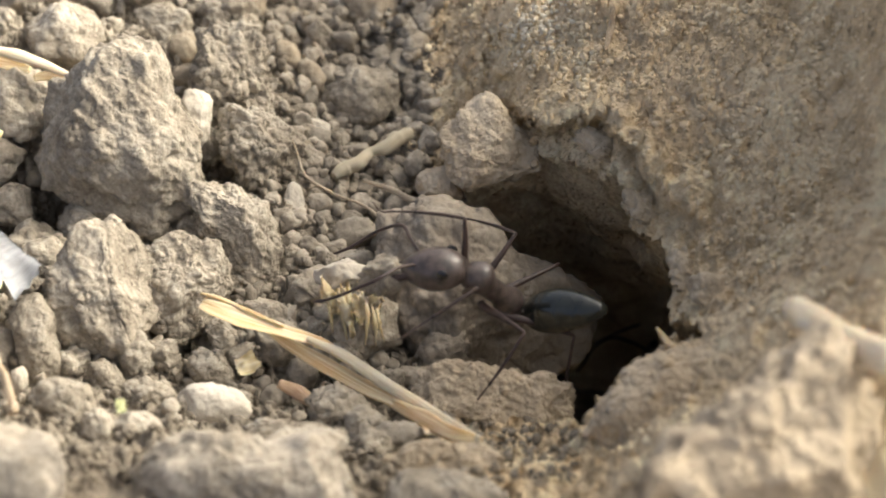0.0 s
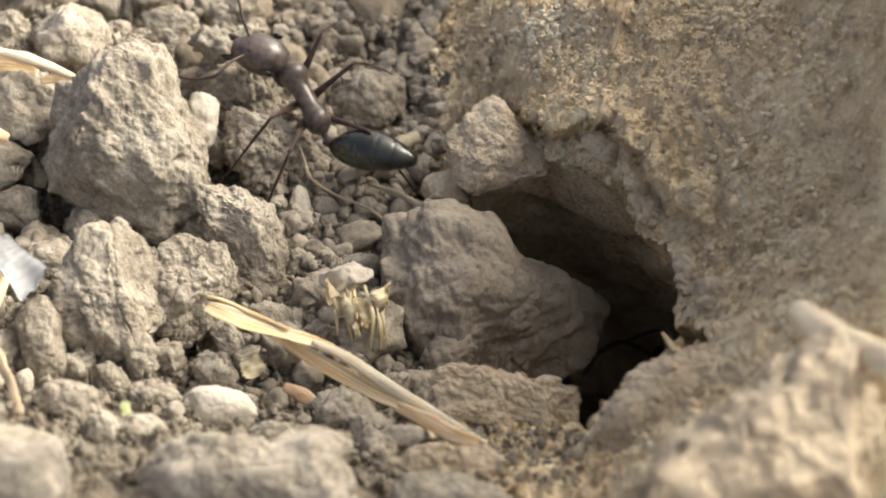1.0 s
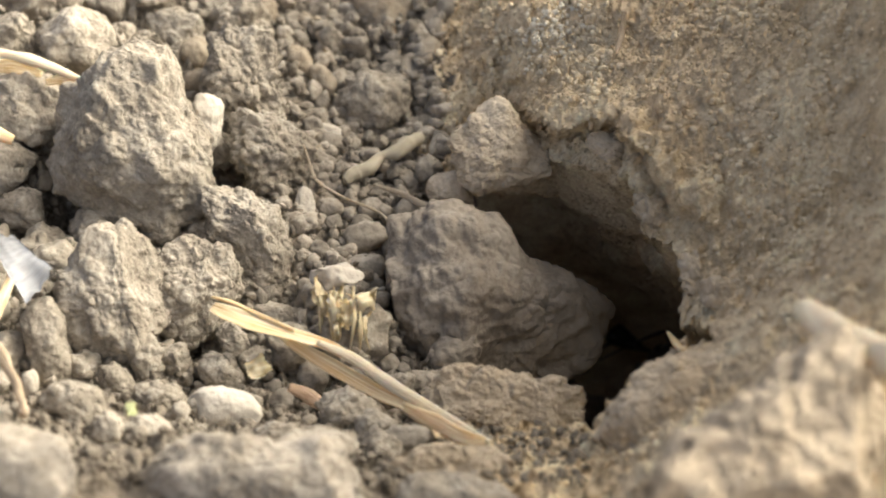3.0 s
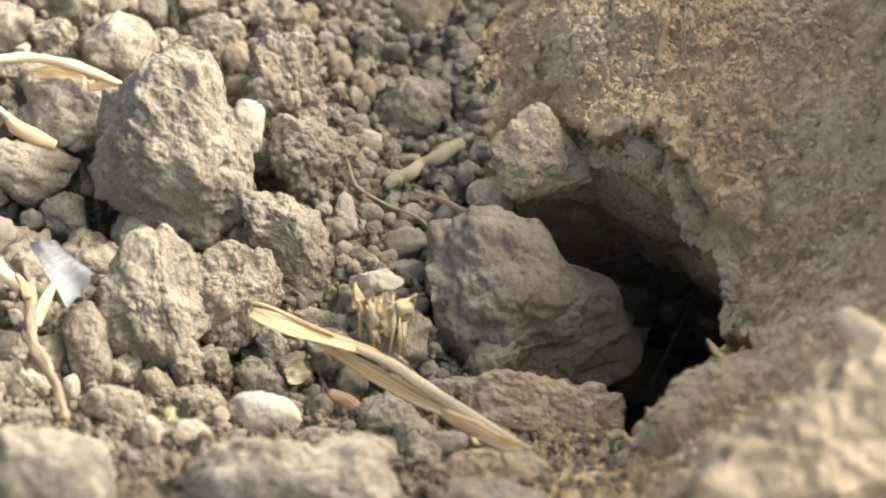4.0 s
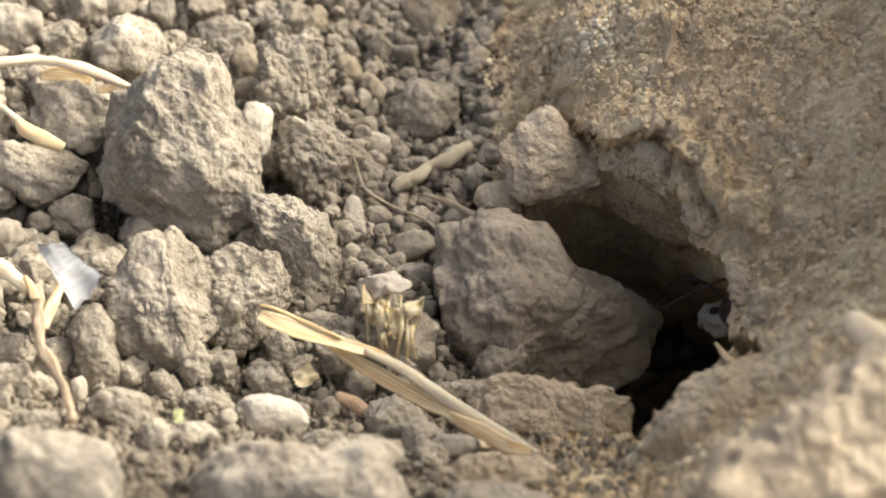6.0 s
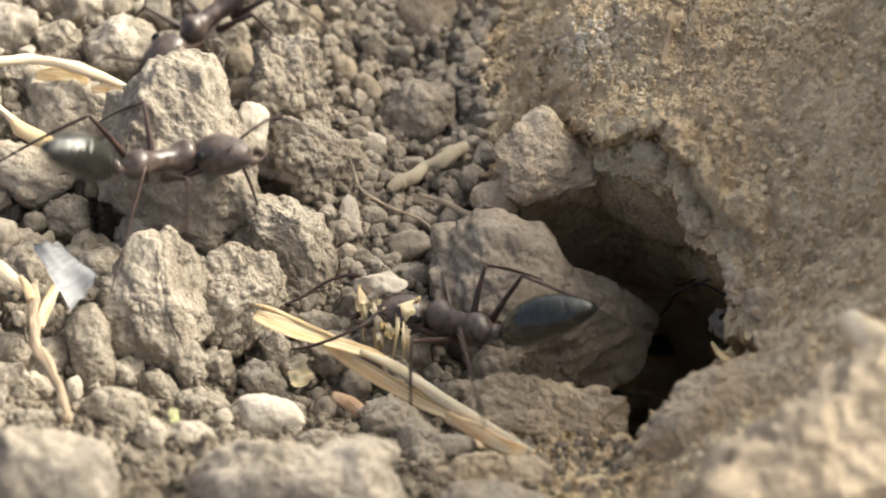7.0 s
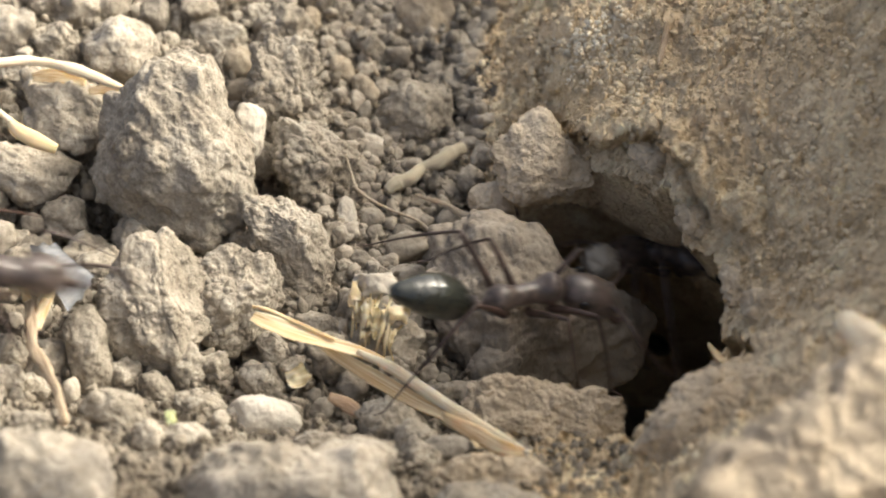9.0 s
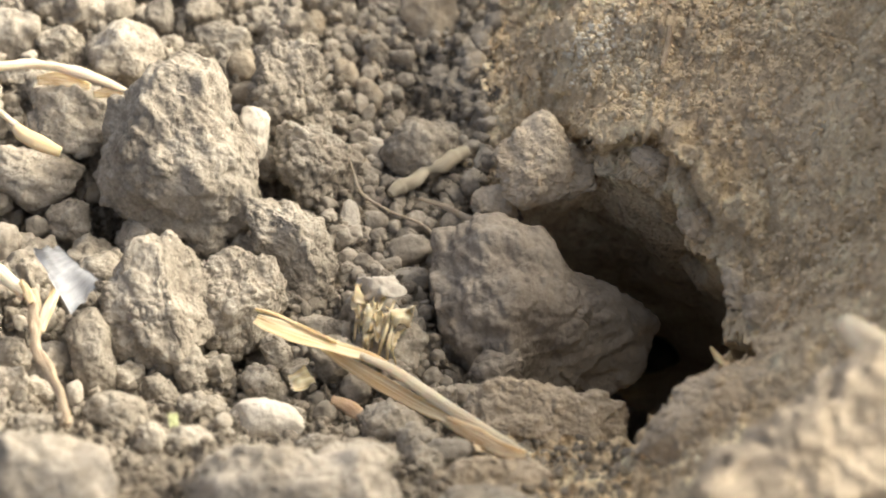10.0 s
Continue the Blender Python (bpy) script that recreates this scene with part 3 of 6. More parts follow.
stone("grey-brown pebble in loose gravel", -1.27, 1.45, 0.75, 0.65, 0.56, 0.48, 0, 47, mat=STONE)
stone("grey-brown pebble in loose gravel", -3.08, 0.45, 0.76, 0.48, 0.41, 0.36, 0, 48)
stone("grey-brown pebble in loose gravel", -3.77, -1.73, 0.90, 0.54, 0.61, 0.46, 0, 49)
stone("grey-brown pebble in loose gravel", -4.54, -1.17, 0.92, 0.48, 0.48, 0.38, 0, 50)
stone("grey-brown pebble in loose gravel", -4.43, -4.14, 0.98, 0.33, 0.67, 0.40, 0, 51)
stone("grey-brown pebble in loose gravel", -1.77, 0.69, 0.63, 0.55, 0.35, 0.36, 0, 52)
stone("grey-brown pebble in loose gravel", -2.27, 5.94, 1.01, 0.43, 0.43, 0.34, 0, 53)
stone("grey-brown pebble in loose gravel", -1.46, 6.56, 0.93, 0.33, 0.36, 0.28, 0, 54)
stone("rounded brown pebble in loose gravel", -4.71, 8.38, 1.34, 0.51, 0.29, 0.32, 0, 55)
stone("rounded brown pebble in loose gravel", -1.98, 11.71, 1.31, 0.52, 0.37, 0.36, 0, 56)
stone("rounded brown pebble in loose gravel", -6.88, 15.21, 2.24, 0.53, 0.76, 0.52, 0, 57, mat=BROWN_STONE)
stone("small round clod of beige soil", -5.24, 11.28, 1.67, 0.37, 0.52, 0.36, 0, 58, mat=CLOD_SOIL)
clod("long reddish stone slab", -15.05, 14.28, 3.34, (0.7, 0.7, 0.9, 1.2, 1.0, 0.9, 0.9, 0.7, 0.7, 0.8, 0.8, 1.1, 1.1, 1.0, 0.8, 0.7), 0.5, 59, mat=STONE, lumps=0.0)
clod("grey stone at the edge of the heap", -22.32, 11.63, 4.45, (1.6, 1.8, 1.8, 1.3, 1.2, 1.3, 1.6, 1.6, 1.5, 1.6, 1.7, 1.4, 1.3, 1.4, 1.6, 1.5), 0.9, 60, mat=STONE, lumps=0.01)
clod("dark soil clod in a gap of the heap", -18.03, 0.43, 1.69, (0.9, 0.9, 1.1, 1.2, 1.2, 1.1, 1.0, 1.1, 1.0, 1.1, 1.0, 1.1, 1.1, 1.3, 1.1, 1.0), 0.8, 61)
stone("grey pebble in the heap", -20.96, -1.38, 2.08, 0.85, 1.01, 0.74, 0, 62)
stone("grey pebble in the heap", -19.98, -1.35, 1.77, 0.68, 0.68, 0.54, 0, 63)
stone("dark grey pebble among the clods", -19.61, 0.13, 1.65, 0.62, 0.55, 0.47, 0, 64)
clod("small rough clod of beige soil", -13.04, 11.91, 2.78, (0.6, 0.6, 0.7, 0.6, 0.5, 0.5, 0.6, 0.6, 0.6, 0.6, 0.6, 0.7, 0.6, 0.5, 0.6, 0.6), 0.5, 65)
clod("crumbly clod on the heap", -14.27, 12.42, 2.95, (0.6, 0.6, 0.7, 0.6, 0.5, 0.5, 0.7, 0.6, 0.6, 0.6, 0.6, 0.6, 0.6, 0.6, 0.6, 0.6), 0.4, 66)
stone("tan pebble in the heap", -10.25, 9.40, 2.29, 0.80, 0.66, 0.58, 0, 67, mat=BROWN_STONE)
clod("beige clod under the straw", -21.77, 8.98, 3.80, (0.9, 0.9, 1.0, 0.8, 0.7, 0.6, 0.7, 0.8, 0.9, 1.2, 0.8, 0.7, 0.7, 0.6, 0.7, 1.1), 0.5, 68)
stone("small beige pebble under the straw", -21.72, 7.33, 3.49, 0.47, 0.50, 0.39, 0, 69, mat=CLOD_SOIL)
clod("low crumbly clod of pale soil", -12.35, -11.19, 2.46, (0.8, 0.7, 0.6, 0.6, 0.7, 1.0, 1.0, 0.8, 0.7, 0.7, 0.7, 0.7, 0.8, 0.8, 1.0, 0.9), 0.6, 70)
clod("knobbly low clod of pale soil", -10.19, -12.48, 2.76, (0.9, 0.9, 0.8, 0.7, 0.7, 0.8, 0.9, 1.2, 1.1, 0.8, 0.7, 0.7, 0.7, 0.8, 1.1, 1.1), 0.7, 71)
clod("blocky pale clod of dry soil", -13.37, -14.82, 5.02, (1.1, 1.1, 1.2, 1.0, 1.0, 1.2, 1.3, 1.5, 1.4, 0.6, 0.6, 1.0, 1.3, 1.5, 1.2, 1.1), 0.8, 72)
clod("rounded pale clod of dry soil", -16.48, -16.46, 6.31, (1.0, 1.2, 0.8, 0.7, 0.7, 0.7, 0.8, 1.1, 1.0, 0.9, 0.9, 0.8, 0.7, 0.7, 0.8, 1.1), 0.6, 73)
stone("small pale clod of dry soil", -11.89, -16.30, 5.53, 0.69, 0.69, 0.56, 0, 74, mat=CLOD_SOIL, rough=0.2)
stone("small pale clod of dry soil", -10.31, -16.13, 5.24, 1.05, 0.64, 0.67, 0, 75, mat=CLOD_SOIL, rough=0.2)
stone("grey pebble near the straw", -3.85, -9.82, 1.15, 0.70, 0.83, 0.61, 0, 76, mat=STONE)
stone("grey pebble near the straw", -5.17, -11.36, 1.40, 0.56, 0.56, 0.45, 0, 77, mat=STONE)
clod("flat crumbly clod of pale soil", -4.34, -15.20, 3.72, (2.1, 0.9, 0.5, 0.4, 0.4, 0.5, 0.6, 1.1, 1.9, 1.0, 0.6, 0.4, 0.4, 0.4, 0.5, 0.9), 0.4, 78)
stone("small clod beside the boulder", 0.92, -9.66, 0.67, 0.77, 0.51, 0.51, 0, 79, mat=STONE)
clod("rounded stony clod under the boulder", 2.55, -8.30, 0.98, (1.3, 1.2, 1.1, 0.9, 0.9, 1.0, 1.0, 1.1, 1.4, 1.2, 1.2, 0.9, 0.9, 1.0, 1.0, 1.2), 0.5, 80, mat=DARKENED_BOULDER_CLAY, lumps=0.06)
stone("shaded pebble under the boulder", -0.39, -8.56, 0.58, 0.54, 0.52, 0.42, 0, 81, mat=STONE)
clod("pale weathered clod of dry soil", -19.36, -9.84, 3.28, (1.0, 1.0, 1.2, 1.0, 0.9, 0.9, 1.1, 1.1, 1.0, 1.1, 1.2, 0.9, 0.9, 0.9, 1.0, 1.1), 0.7, 82)
clod("pale weathered clod of dry soil", -18.94, -11.72, 3.55, (1.2, 1.1, 1.2, 0.9, 0.8, 0.8, 1.0, 1.2, 1.1, 1.2, 1.1, 0.9, 0.8, 0.9, 0.9, 1.2), 0.7, 83)
stone("grey pebble at the heap foot", -16.00, -11.61, 2.92, 0.37, 0.74, 0.44, 0, 84)
clod("big pale clod lump close to the lens", -5.54, -21.14, 7.82, (5.5, 4.5, 2.8, 2.0, 1.8, 2.0, 3.0, 4.4, 5.5, 4.3, 2.7, 2.1, 1.9, 2.1, 2.7, 4.5), 1.5, 85, level=6)
# darker pebble material stands in for the shade on this clod
clod("big clod lump close to the lens, coloured dark for shade", -15.22, -21.72, 9.29, (3.3, 3.3, 2.5, 2.2, 2.1, 2.3, 2.6, 3.1, 3.1, 3.2, 2.7, 2.2, 2.0, 2.0, 2.5, 3.2), 1.2, 86, mat=STONE)
clod("flat tan clod of crumbly clay close to the lens", 2.38, -18.43, 5.53, (2.9, 1.8, 1.1, 0.9, 0.8, 1.0, 1.2, 1.7, 2.8, 1.9, 1.1, 0.9, 0.9, 0.9, 1.1, 1.7), 0.5, 87, mat=RIM_CLAY)
clod("clay lump at the foot of the bank", 11.08, -16.70, 7.40, (2.7, 3.0, 3.1, 2.4, 2.0, 1.8, 1.8, 1.9, 2.4, 3.1, 3.1, 2.2, 1.8, 1.8, 1.7, 1.9), 1.0, 88, mat=RIM_CLAY, level=6, lumps=0.03, rough=0.1, cuts=3)
clod("pale clod lump close to the lens", 2.13, -21.60, 7.19, (2.5, 2.0, 1.4, 1.2, 1.2, 1.4, 1.6, 2.2, 2.2, 2.1, 1.6, 1.2, 1.1, 1.2, 1.6, 2.0), 0.8, 89)
# brighter rim clay puts the sunlight on this mound into its colour
clod("pale lumpy mound of clay close to the lens", 13.16, -25.79, 15.37, (4.0, 4.3, 5.3, 4.6, 3.2, 2.6, 2.5, 2.8, 4.4, 7.1, 3.8, 2.9, 2.7, 2.9, 3.8, 4.5), 1.6, 90, mat=RIM_CLAY, level=6, lumps=0.08, knobs=0.05)
clod("jagged clay crumb on the nest rim", 9.90, -0.68, 6.75, (1.0, 0.9, 0.7, 0.6, 0.6, 0.8, 0.9, 1.3, 1.0, 0.7, 0.6, 0.6, 0.7, 0.8, 1.0, 1.2), 0.5, 91, mat=RIM_CLAY, rough=0.3)
clod("jagged clay crumb on the nest rim", 11.38, -4.69, 6.47, (0.6, 0.6, 0.7, 0.6, 0.6, 0.7, 1.0, 0.7, 0.6, 0.6, 0.6, 0.6, 0.7, 0.7, 0.8, 0.8), 0.4, 92, mat=RIM_CLAY, rough=0.3)
clod("clay crumb on the nest rim", 12.79, -8.19, 6.19, (0.6, 0.6, 0.6, 0.8, 0.9, 0.9, 0.8, 0.6, 0.5, 0.5, 0.7, 0.8, 1.0, 0.8, 0.7, 0.8), 0.3, 93, mat=RIM_CLAY, rough=0.3)
clod("shaded clay ceiling of the nest mouth", 8.30, 3.90, 1.63, (2.2, 2.2, 2.0, 2.0, 2.0, 2.1, 2.5, 2.7, 3.2, 3.2, 1.9, 1.4, 1.2, 1.2, 1.8, 2.2), 1.1, 94, mat=BRIGHTENED_BANK_SOIL, level=6, rough=0.3, lumps=0.16, cuts=0)
clod("rounded clay knob standing out of the bank", 13.80, -10.50, 7.20, (1.0, 0.9, 0.8, 0.7, 0.7, 0.8, 0.9, 1.1, 1.0, 0.9, 0.8, 0.7, 0.7, 0.8, 0.9, 1.0), 0.7, 98, mat=RIM_CLAY, crust=0.4)
clod("rough knob of clay on top of the boulder", 2.10, -2.70, 3.10, (1.9, 1.6, 1.2, 1.2, 1.3, 1.4, 1.6, 1.9, 2.0, 1.6, 1.3, 1.2, 1.2, 1.4, 1.7, 1.8), 1.0, 97, mat=DARKENED_BOULDER_CLAY, level=6, crust=0.5)
clod("blurred clay lump close to the lens", 11.55, -25.47, 14.45, (1.7, 1.8, 1.6, 1.6, 1.4, 1.4, 1.5, 1.6, 1.7, 1.6, 1.7, 1.6, 1.4, 1.4, 1.7, 1.6), 0.9, 95, lumps=0.06)
clod("blurred clay lump close to the lens", 13.98, -24.72, 16.29, (1.7, 1.4, 1.5, 1.4, 1.3, 1.3, 1.3, 1.5, 1.6, 1.5, 1.5, 1.2, 1.3, 1.4, 1.3, 1.4), 0.8, 96, lumps=0.06)


# ---- straws, fibres, husks ----
def curve_points(points, radii, steps):
    """Smooth line through the points (mm), with its radius along it."""
    p = np.array(points, float)
    p = np.vstack([2 * p[0] - p[1], p, 2 * p[-1] - p[-2]])
    r = np.array(radii, float)
    out, rad = [], []
    for i in range(len(p) - 3):
        for t in np.linspace(0, 1, steps, endpoint=False):
            a, b, c, d = p[i:i + 4]
            out.append(0.5 * (2 * b + (c - a) * t + (2 * a - 5 * b + 4 * c - d) * t * t + (3 * b - a - 3 * c + d) * t ** 3))
            rad.append(np.interp(i + t, np.linspace(0, len(p) - 3, len(r)), r))
    out.append(p[-2])
    rad.append(r[-1])
    return np.array(out), np.array(rad)


def strand_mesh(points, radii, flat=1.0, turn=0.0, sides=12, steps=10, hollow=0.0, wobble=0.08, seed=1, twist=0.0):
    """A stalk or blade along a line: flat squeezes its section, hollow folds it into a trough."""
    line, rad = curve_points(points, radii, steps)
    verts, faces, uv = [], [], []
    n = len(line)
    angle = np.tile(2 * math.pi * np.arange(sides) / sides, n)
    angle = np.where(angle < 3.15, angle, 6.283 - angle)
    along = np.repeat(np.arange(n), sides)
    bumps = 1 + wobble * vnoise(np.column_stack([along * 0.21 + seed, angle, np.full(n * sides, seed * 1.7)]), seed)
    for i in range(n):
        way = line[min(i + 1, n - 1)] - line[max(i - 1, 0)]
        way = way / np.linalg.norm(way)
        ref = np.array([0.0, -0.707, 0.707])
        side = np.cross(way, ref)
        side = side / np.linalg.norm(side)
        up = np.cross(side, way)
        k = turn + twist * i / n
        s2, u2 = side * math.cos(k) + up * math.sin(k), up * math.cos(k) - side * math.sin(k)
        for j in range(sides):
            a = 2 * math.pi * j / sides
            x, y = math.cos(a), math.sin(a) * flat
            y += hollow * (x * x - 0.4)
            q = bumps[i * sides + j]
            verts.append(line[i] + rad[i] * q * (x * s2 + y * u2))
            uv.append((i / n, j / sides))
    for i in range(n - 1):
        for j in range(sides):
            k = (j + 1) % sides
            faces.append((i * sides + j, i * sides + k, (i + 1) * sides + k, (i + 1) * sides + j))
    faces.append(tuple(reversed(range(sides))))
    faces.append(tuple(range((n - 1) * sides, n * sides)))
    return np.array(verts), faces, uv


def strand(name, label, category, points, radii, mat, parent=None, **shape):
    """A straw, fibre or blade, with its origin at its first point."""
    verts, faces, uv = strand_mesh(points, radii, **shape)
    if parent:
        base = np.array(parent.location) / MM
        return link_mesh(name, (verts - base) * MM, faces, mat, parent, label, uv=uv)
    base = np.array(points[0])
    ob = link_mesh(name, (verts - base) * MM, faces, mat, uv=uv)
    ob.location = Vector(base * MM)
    return tagged(ob, label, category)


def thing(name, label, category, x, y, z):
    ob = new(name)
    ob.empty_display_size = 0.002
    ob.location = (x * MM, y * MM, z * MM)
    return tagged(ob, label, category)


def leaf_mesh(corners, seed, bend=0.3, thick=0.05, n=14, ragged=0.12):
    """A thin crumpled sheet spanned by four corners (mm), with thickness and a ragged edge."""
    a, b, c, d = [np.array(q, float) for q in corners]
    nrm = np.cross(b - a, d - a)
    nrm = nrm / np.linalg.norm(nrm)
    size = np.linalg.norm(c - a)
    g = np.linspace(0, 1, n + 1)
    s, t = [q.ravel()[:, None] for q in np.meshgrid(g, g, indexing="ij")]
    top = a * (1 - s) * (1 - t) + b * s * (1 - t) + c * s * t + d * (1 - s) * t
    one = np.ones_like(s)
    q = np.hstack([s * 2.2 + seed, t * 2.2, one * seed * 0.37])
    w = np.hstack([s * 5.0, t * 5.0, one * (seed + 3.3)])
    edge = np.maximum(abs(s - 0.5), abs(t - 0.5)) * 2
    mid = (a + b + c + d) / 4
    top = top + (mid - top) * ragged * edge ** 3 * (1 + vnoise(w * 1.3, seed + 4)[:, None])
    top = top + nrm * size * bend * (0.5 * vnoise(q, seed) + 0.15 * vnoise(w, seed + 1))[:, None]
    uv = [(float(i), float(j)) for i, j in zip(s[:, 0], t[:, 0])]
    m = n + 1
    verts = np.vstack([top, top - nrm * thick])
    off = m * m
    faces = []
    for i in range(n):
        for j in range(n):
            k = i * m + j
            faces.append((k, k + m, k + m + 1, k + 1))
            faces.append((off + k, off + k + 1, off + k + m + 1, off + k + m))
    rim = [i * m for i in range(m)] + [n * m + j for j in range(1, m)] + [i * m + n for i in range(n - 1, -1, -1)] + list(range(n - 1, 0, -1))
    for k in range(len(rim)):
        p, q = rim[k], rim[(k + 1) % len(rim)]
        faces.append((p, p + off, q + off, q)[::-1])
    return verts, faces, uv + uv


def leaf(name, label, category, corners, mat, seed, parent=None, **shape):
    verts, faces, uv = leaf_mesh(corners, seed, **shape)
    base = np.array(parent.location) / MM if parent else np.array(corners[0])
    ob = link_mesh(name, (verts - base) * MM, faces, mat, parent, label if parent else "", uv=uv)
    if not parent:
        ob.location = Vector(base * MM)
        tagged(ob, label, category)
    return ob


def part_rock(name, place, a, b, c, seed, mat, parent, label=""):
    reach = [a * b / math.hypot(b * math.cos(k * math.pi / 6), a * math.sin(k * math.pi / 6)) for k in range(12)]
    verts, faces = rock_verts(reach, c, seed, 4, rough=0.22, lumps=0.1, lump_size=0.3, cuts=7, cut_depth=0.6)
    turned = np.array([(v[0], 0.707 * (v[1] - v[2]), 0.707 * (v[1] + v[2])) for v in verts])
    return link_mesh(name, (turned + np.array(place) - np.array(parent.location) / MM) * MM, faces, mat, parent, label)


# ---- ants: forward is +x, the origin is where the waist meets the thorax ----
def revolve(profile, sides=20, squash=1.0):
    """Body segment along x: rows of (x, z of axis, radius)."""
    verts, faces = [], []
    xs = np.array(profile, float)
    n = len(xs)
    for x, z, r in xs:
        for j in range(sides):
            a = 2 * math.pi * j / sides
            verts.append((x, r * math.cos(a) * squash, z + r * math.sin(a)))
    for i in range(n - 1):
        for j in range(sides):
            k = (j + 1) % sides
            faces.append((i * sides + j, (i + 1) * sides + j, (i + 1) * sides + k, i * sides + k))
    faces.append(tuple(range(sides)))
    faces.append(tuple(reversed(range((n - 1) * sides, n * sides))))
    return np.array(verts), faces


def body_profile(length, radius_at, z_at, start=0.0, steps=40):
    return [(start + length * k / steps, z_at(k / steps), max(0.02, radius_at(k / steps))) for k in range(steps + 1)]


def limb(points, radii, sides=8):
    """A jointed limb through the points (mm)."""
    verts, faces, _ = strand_mesh(points, radii, sides=sides, steps=6, wobble=0.03)
    return verts, faces


def lump(a, b):
    return lambda t: a * math.exp(-((t - b[0]) / b[1]) ** 2)


def thorax_radius(t):
    ends = min(1.0, (t / 0.10) ** 0.5) * min(1.0, ((1 - t) / 0.09) ** 0.5)
    return 1.02 * ends * (0.40 + lump(0.34, (0.20, 0.15))(t) + lump(0.12, (0.50, 0.12))(t) + lump(0.38, (0.80, 0.15))(t))


def head_radius(t):
    return 1.06 * max(0.0, math.sin(math.pi * min(1.0, t * 0.86 + 0.08))) ** 0.6 * (1 - 0.18 * t)


def gaster_radius(t):
    shape = 1.14 * (math.sin(math.pi * min(1.0, t * 0.93 + 0.035)) ** 0.62) * (1 - 0.25 * t)
    for ring in (0.36, 0.60, 0.78, 0.90):
        shape *= 1 - 0.035 * math.exp(-((t - ring) / 0.012) ** 2)
    return shape


LEGS = (  # name, hip x, hip z, foot offset from the hip, upper and lower length
    ("front_leg", 3.3, -0.55, (3.1, 2.9, -1.9), 2.7, 3.9),
    ("middle_leg", 2.2, -0.60, (-0.6, 4.8, -1.9), 3.0, 4.6),
    ("hind_leg", 1.2, -0.50, (-5.4, 4.2, -2.0), 3.7, 6.0),
)


def build_leg(ant, name, hip, foot, upper, lower, side):
    """Coxa and thigh as one piece, with shin and foot under it; its origin is the hip."""
    foot = Vector((foot[0], foot[1] * side, foot[2]))
    reach = foot.length
    flat = foot.normalized()
    up = (Vector((0, 0, 1)) - flat * flat.z).normalized()
    a = (upper ** 2 - lower ** 2 + reach ** 2) / (2 * reach)
    knee = flat * a + up * math.sqrt(max(0.05, upper ** 2 - a * a))
    shin_end = knee.lerp(foot, 0.62) + up * 0.12
    verts, faces = limb([(0, 0, 0.15), tuple(knee * 0.12), tuple(knee * 0.5 + up * 0.08), tuple(knee)], (0.20, 0.22, 0.14, 0.085))
    leg = link_mesh(name, verts * MM, faces, ANT_LEG, ant)
    leg.location = Vector(hip) * MM
    verts, faces = limb([tuple(knee), tuple(knee.lerp(shin_end, 0.5) + up * 0.06), tuple(shin_end)], (0.075, 0.085, 0.055))
    link_mesh("shin", verts * MM, faces, ANT_LEG, leg)
    drag = foot + Vector((0.5 if name == "front_leg" else -0.5, 0.25 * side, -0.05))
    verts, faces = limb([tuple(shin_end), tuple(shin_end.lerp(foot, 0.6)), tuple(foot), tuple(drag)], (0.05, 0.042, 0.042, 0.03), 6)
    link_mesh("foot", verts * MM, faces, ANT_LEG, leg)
    return leg


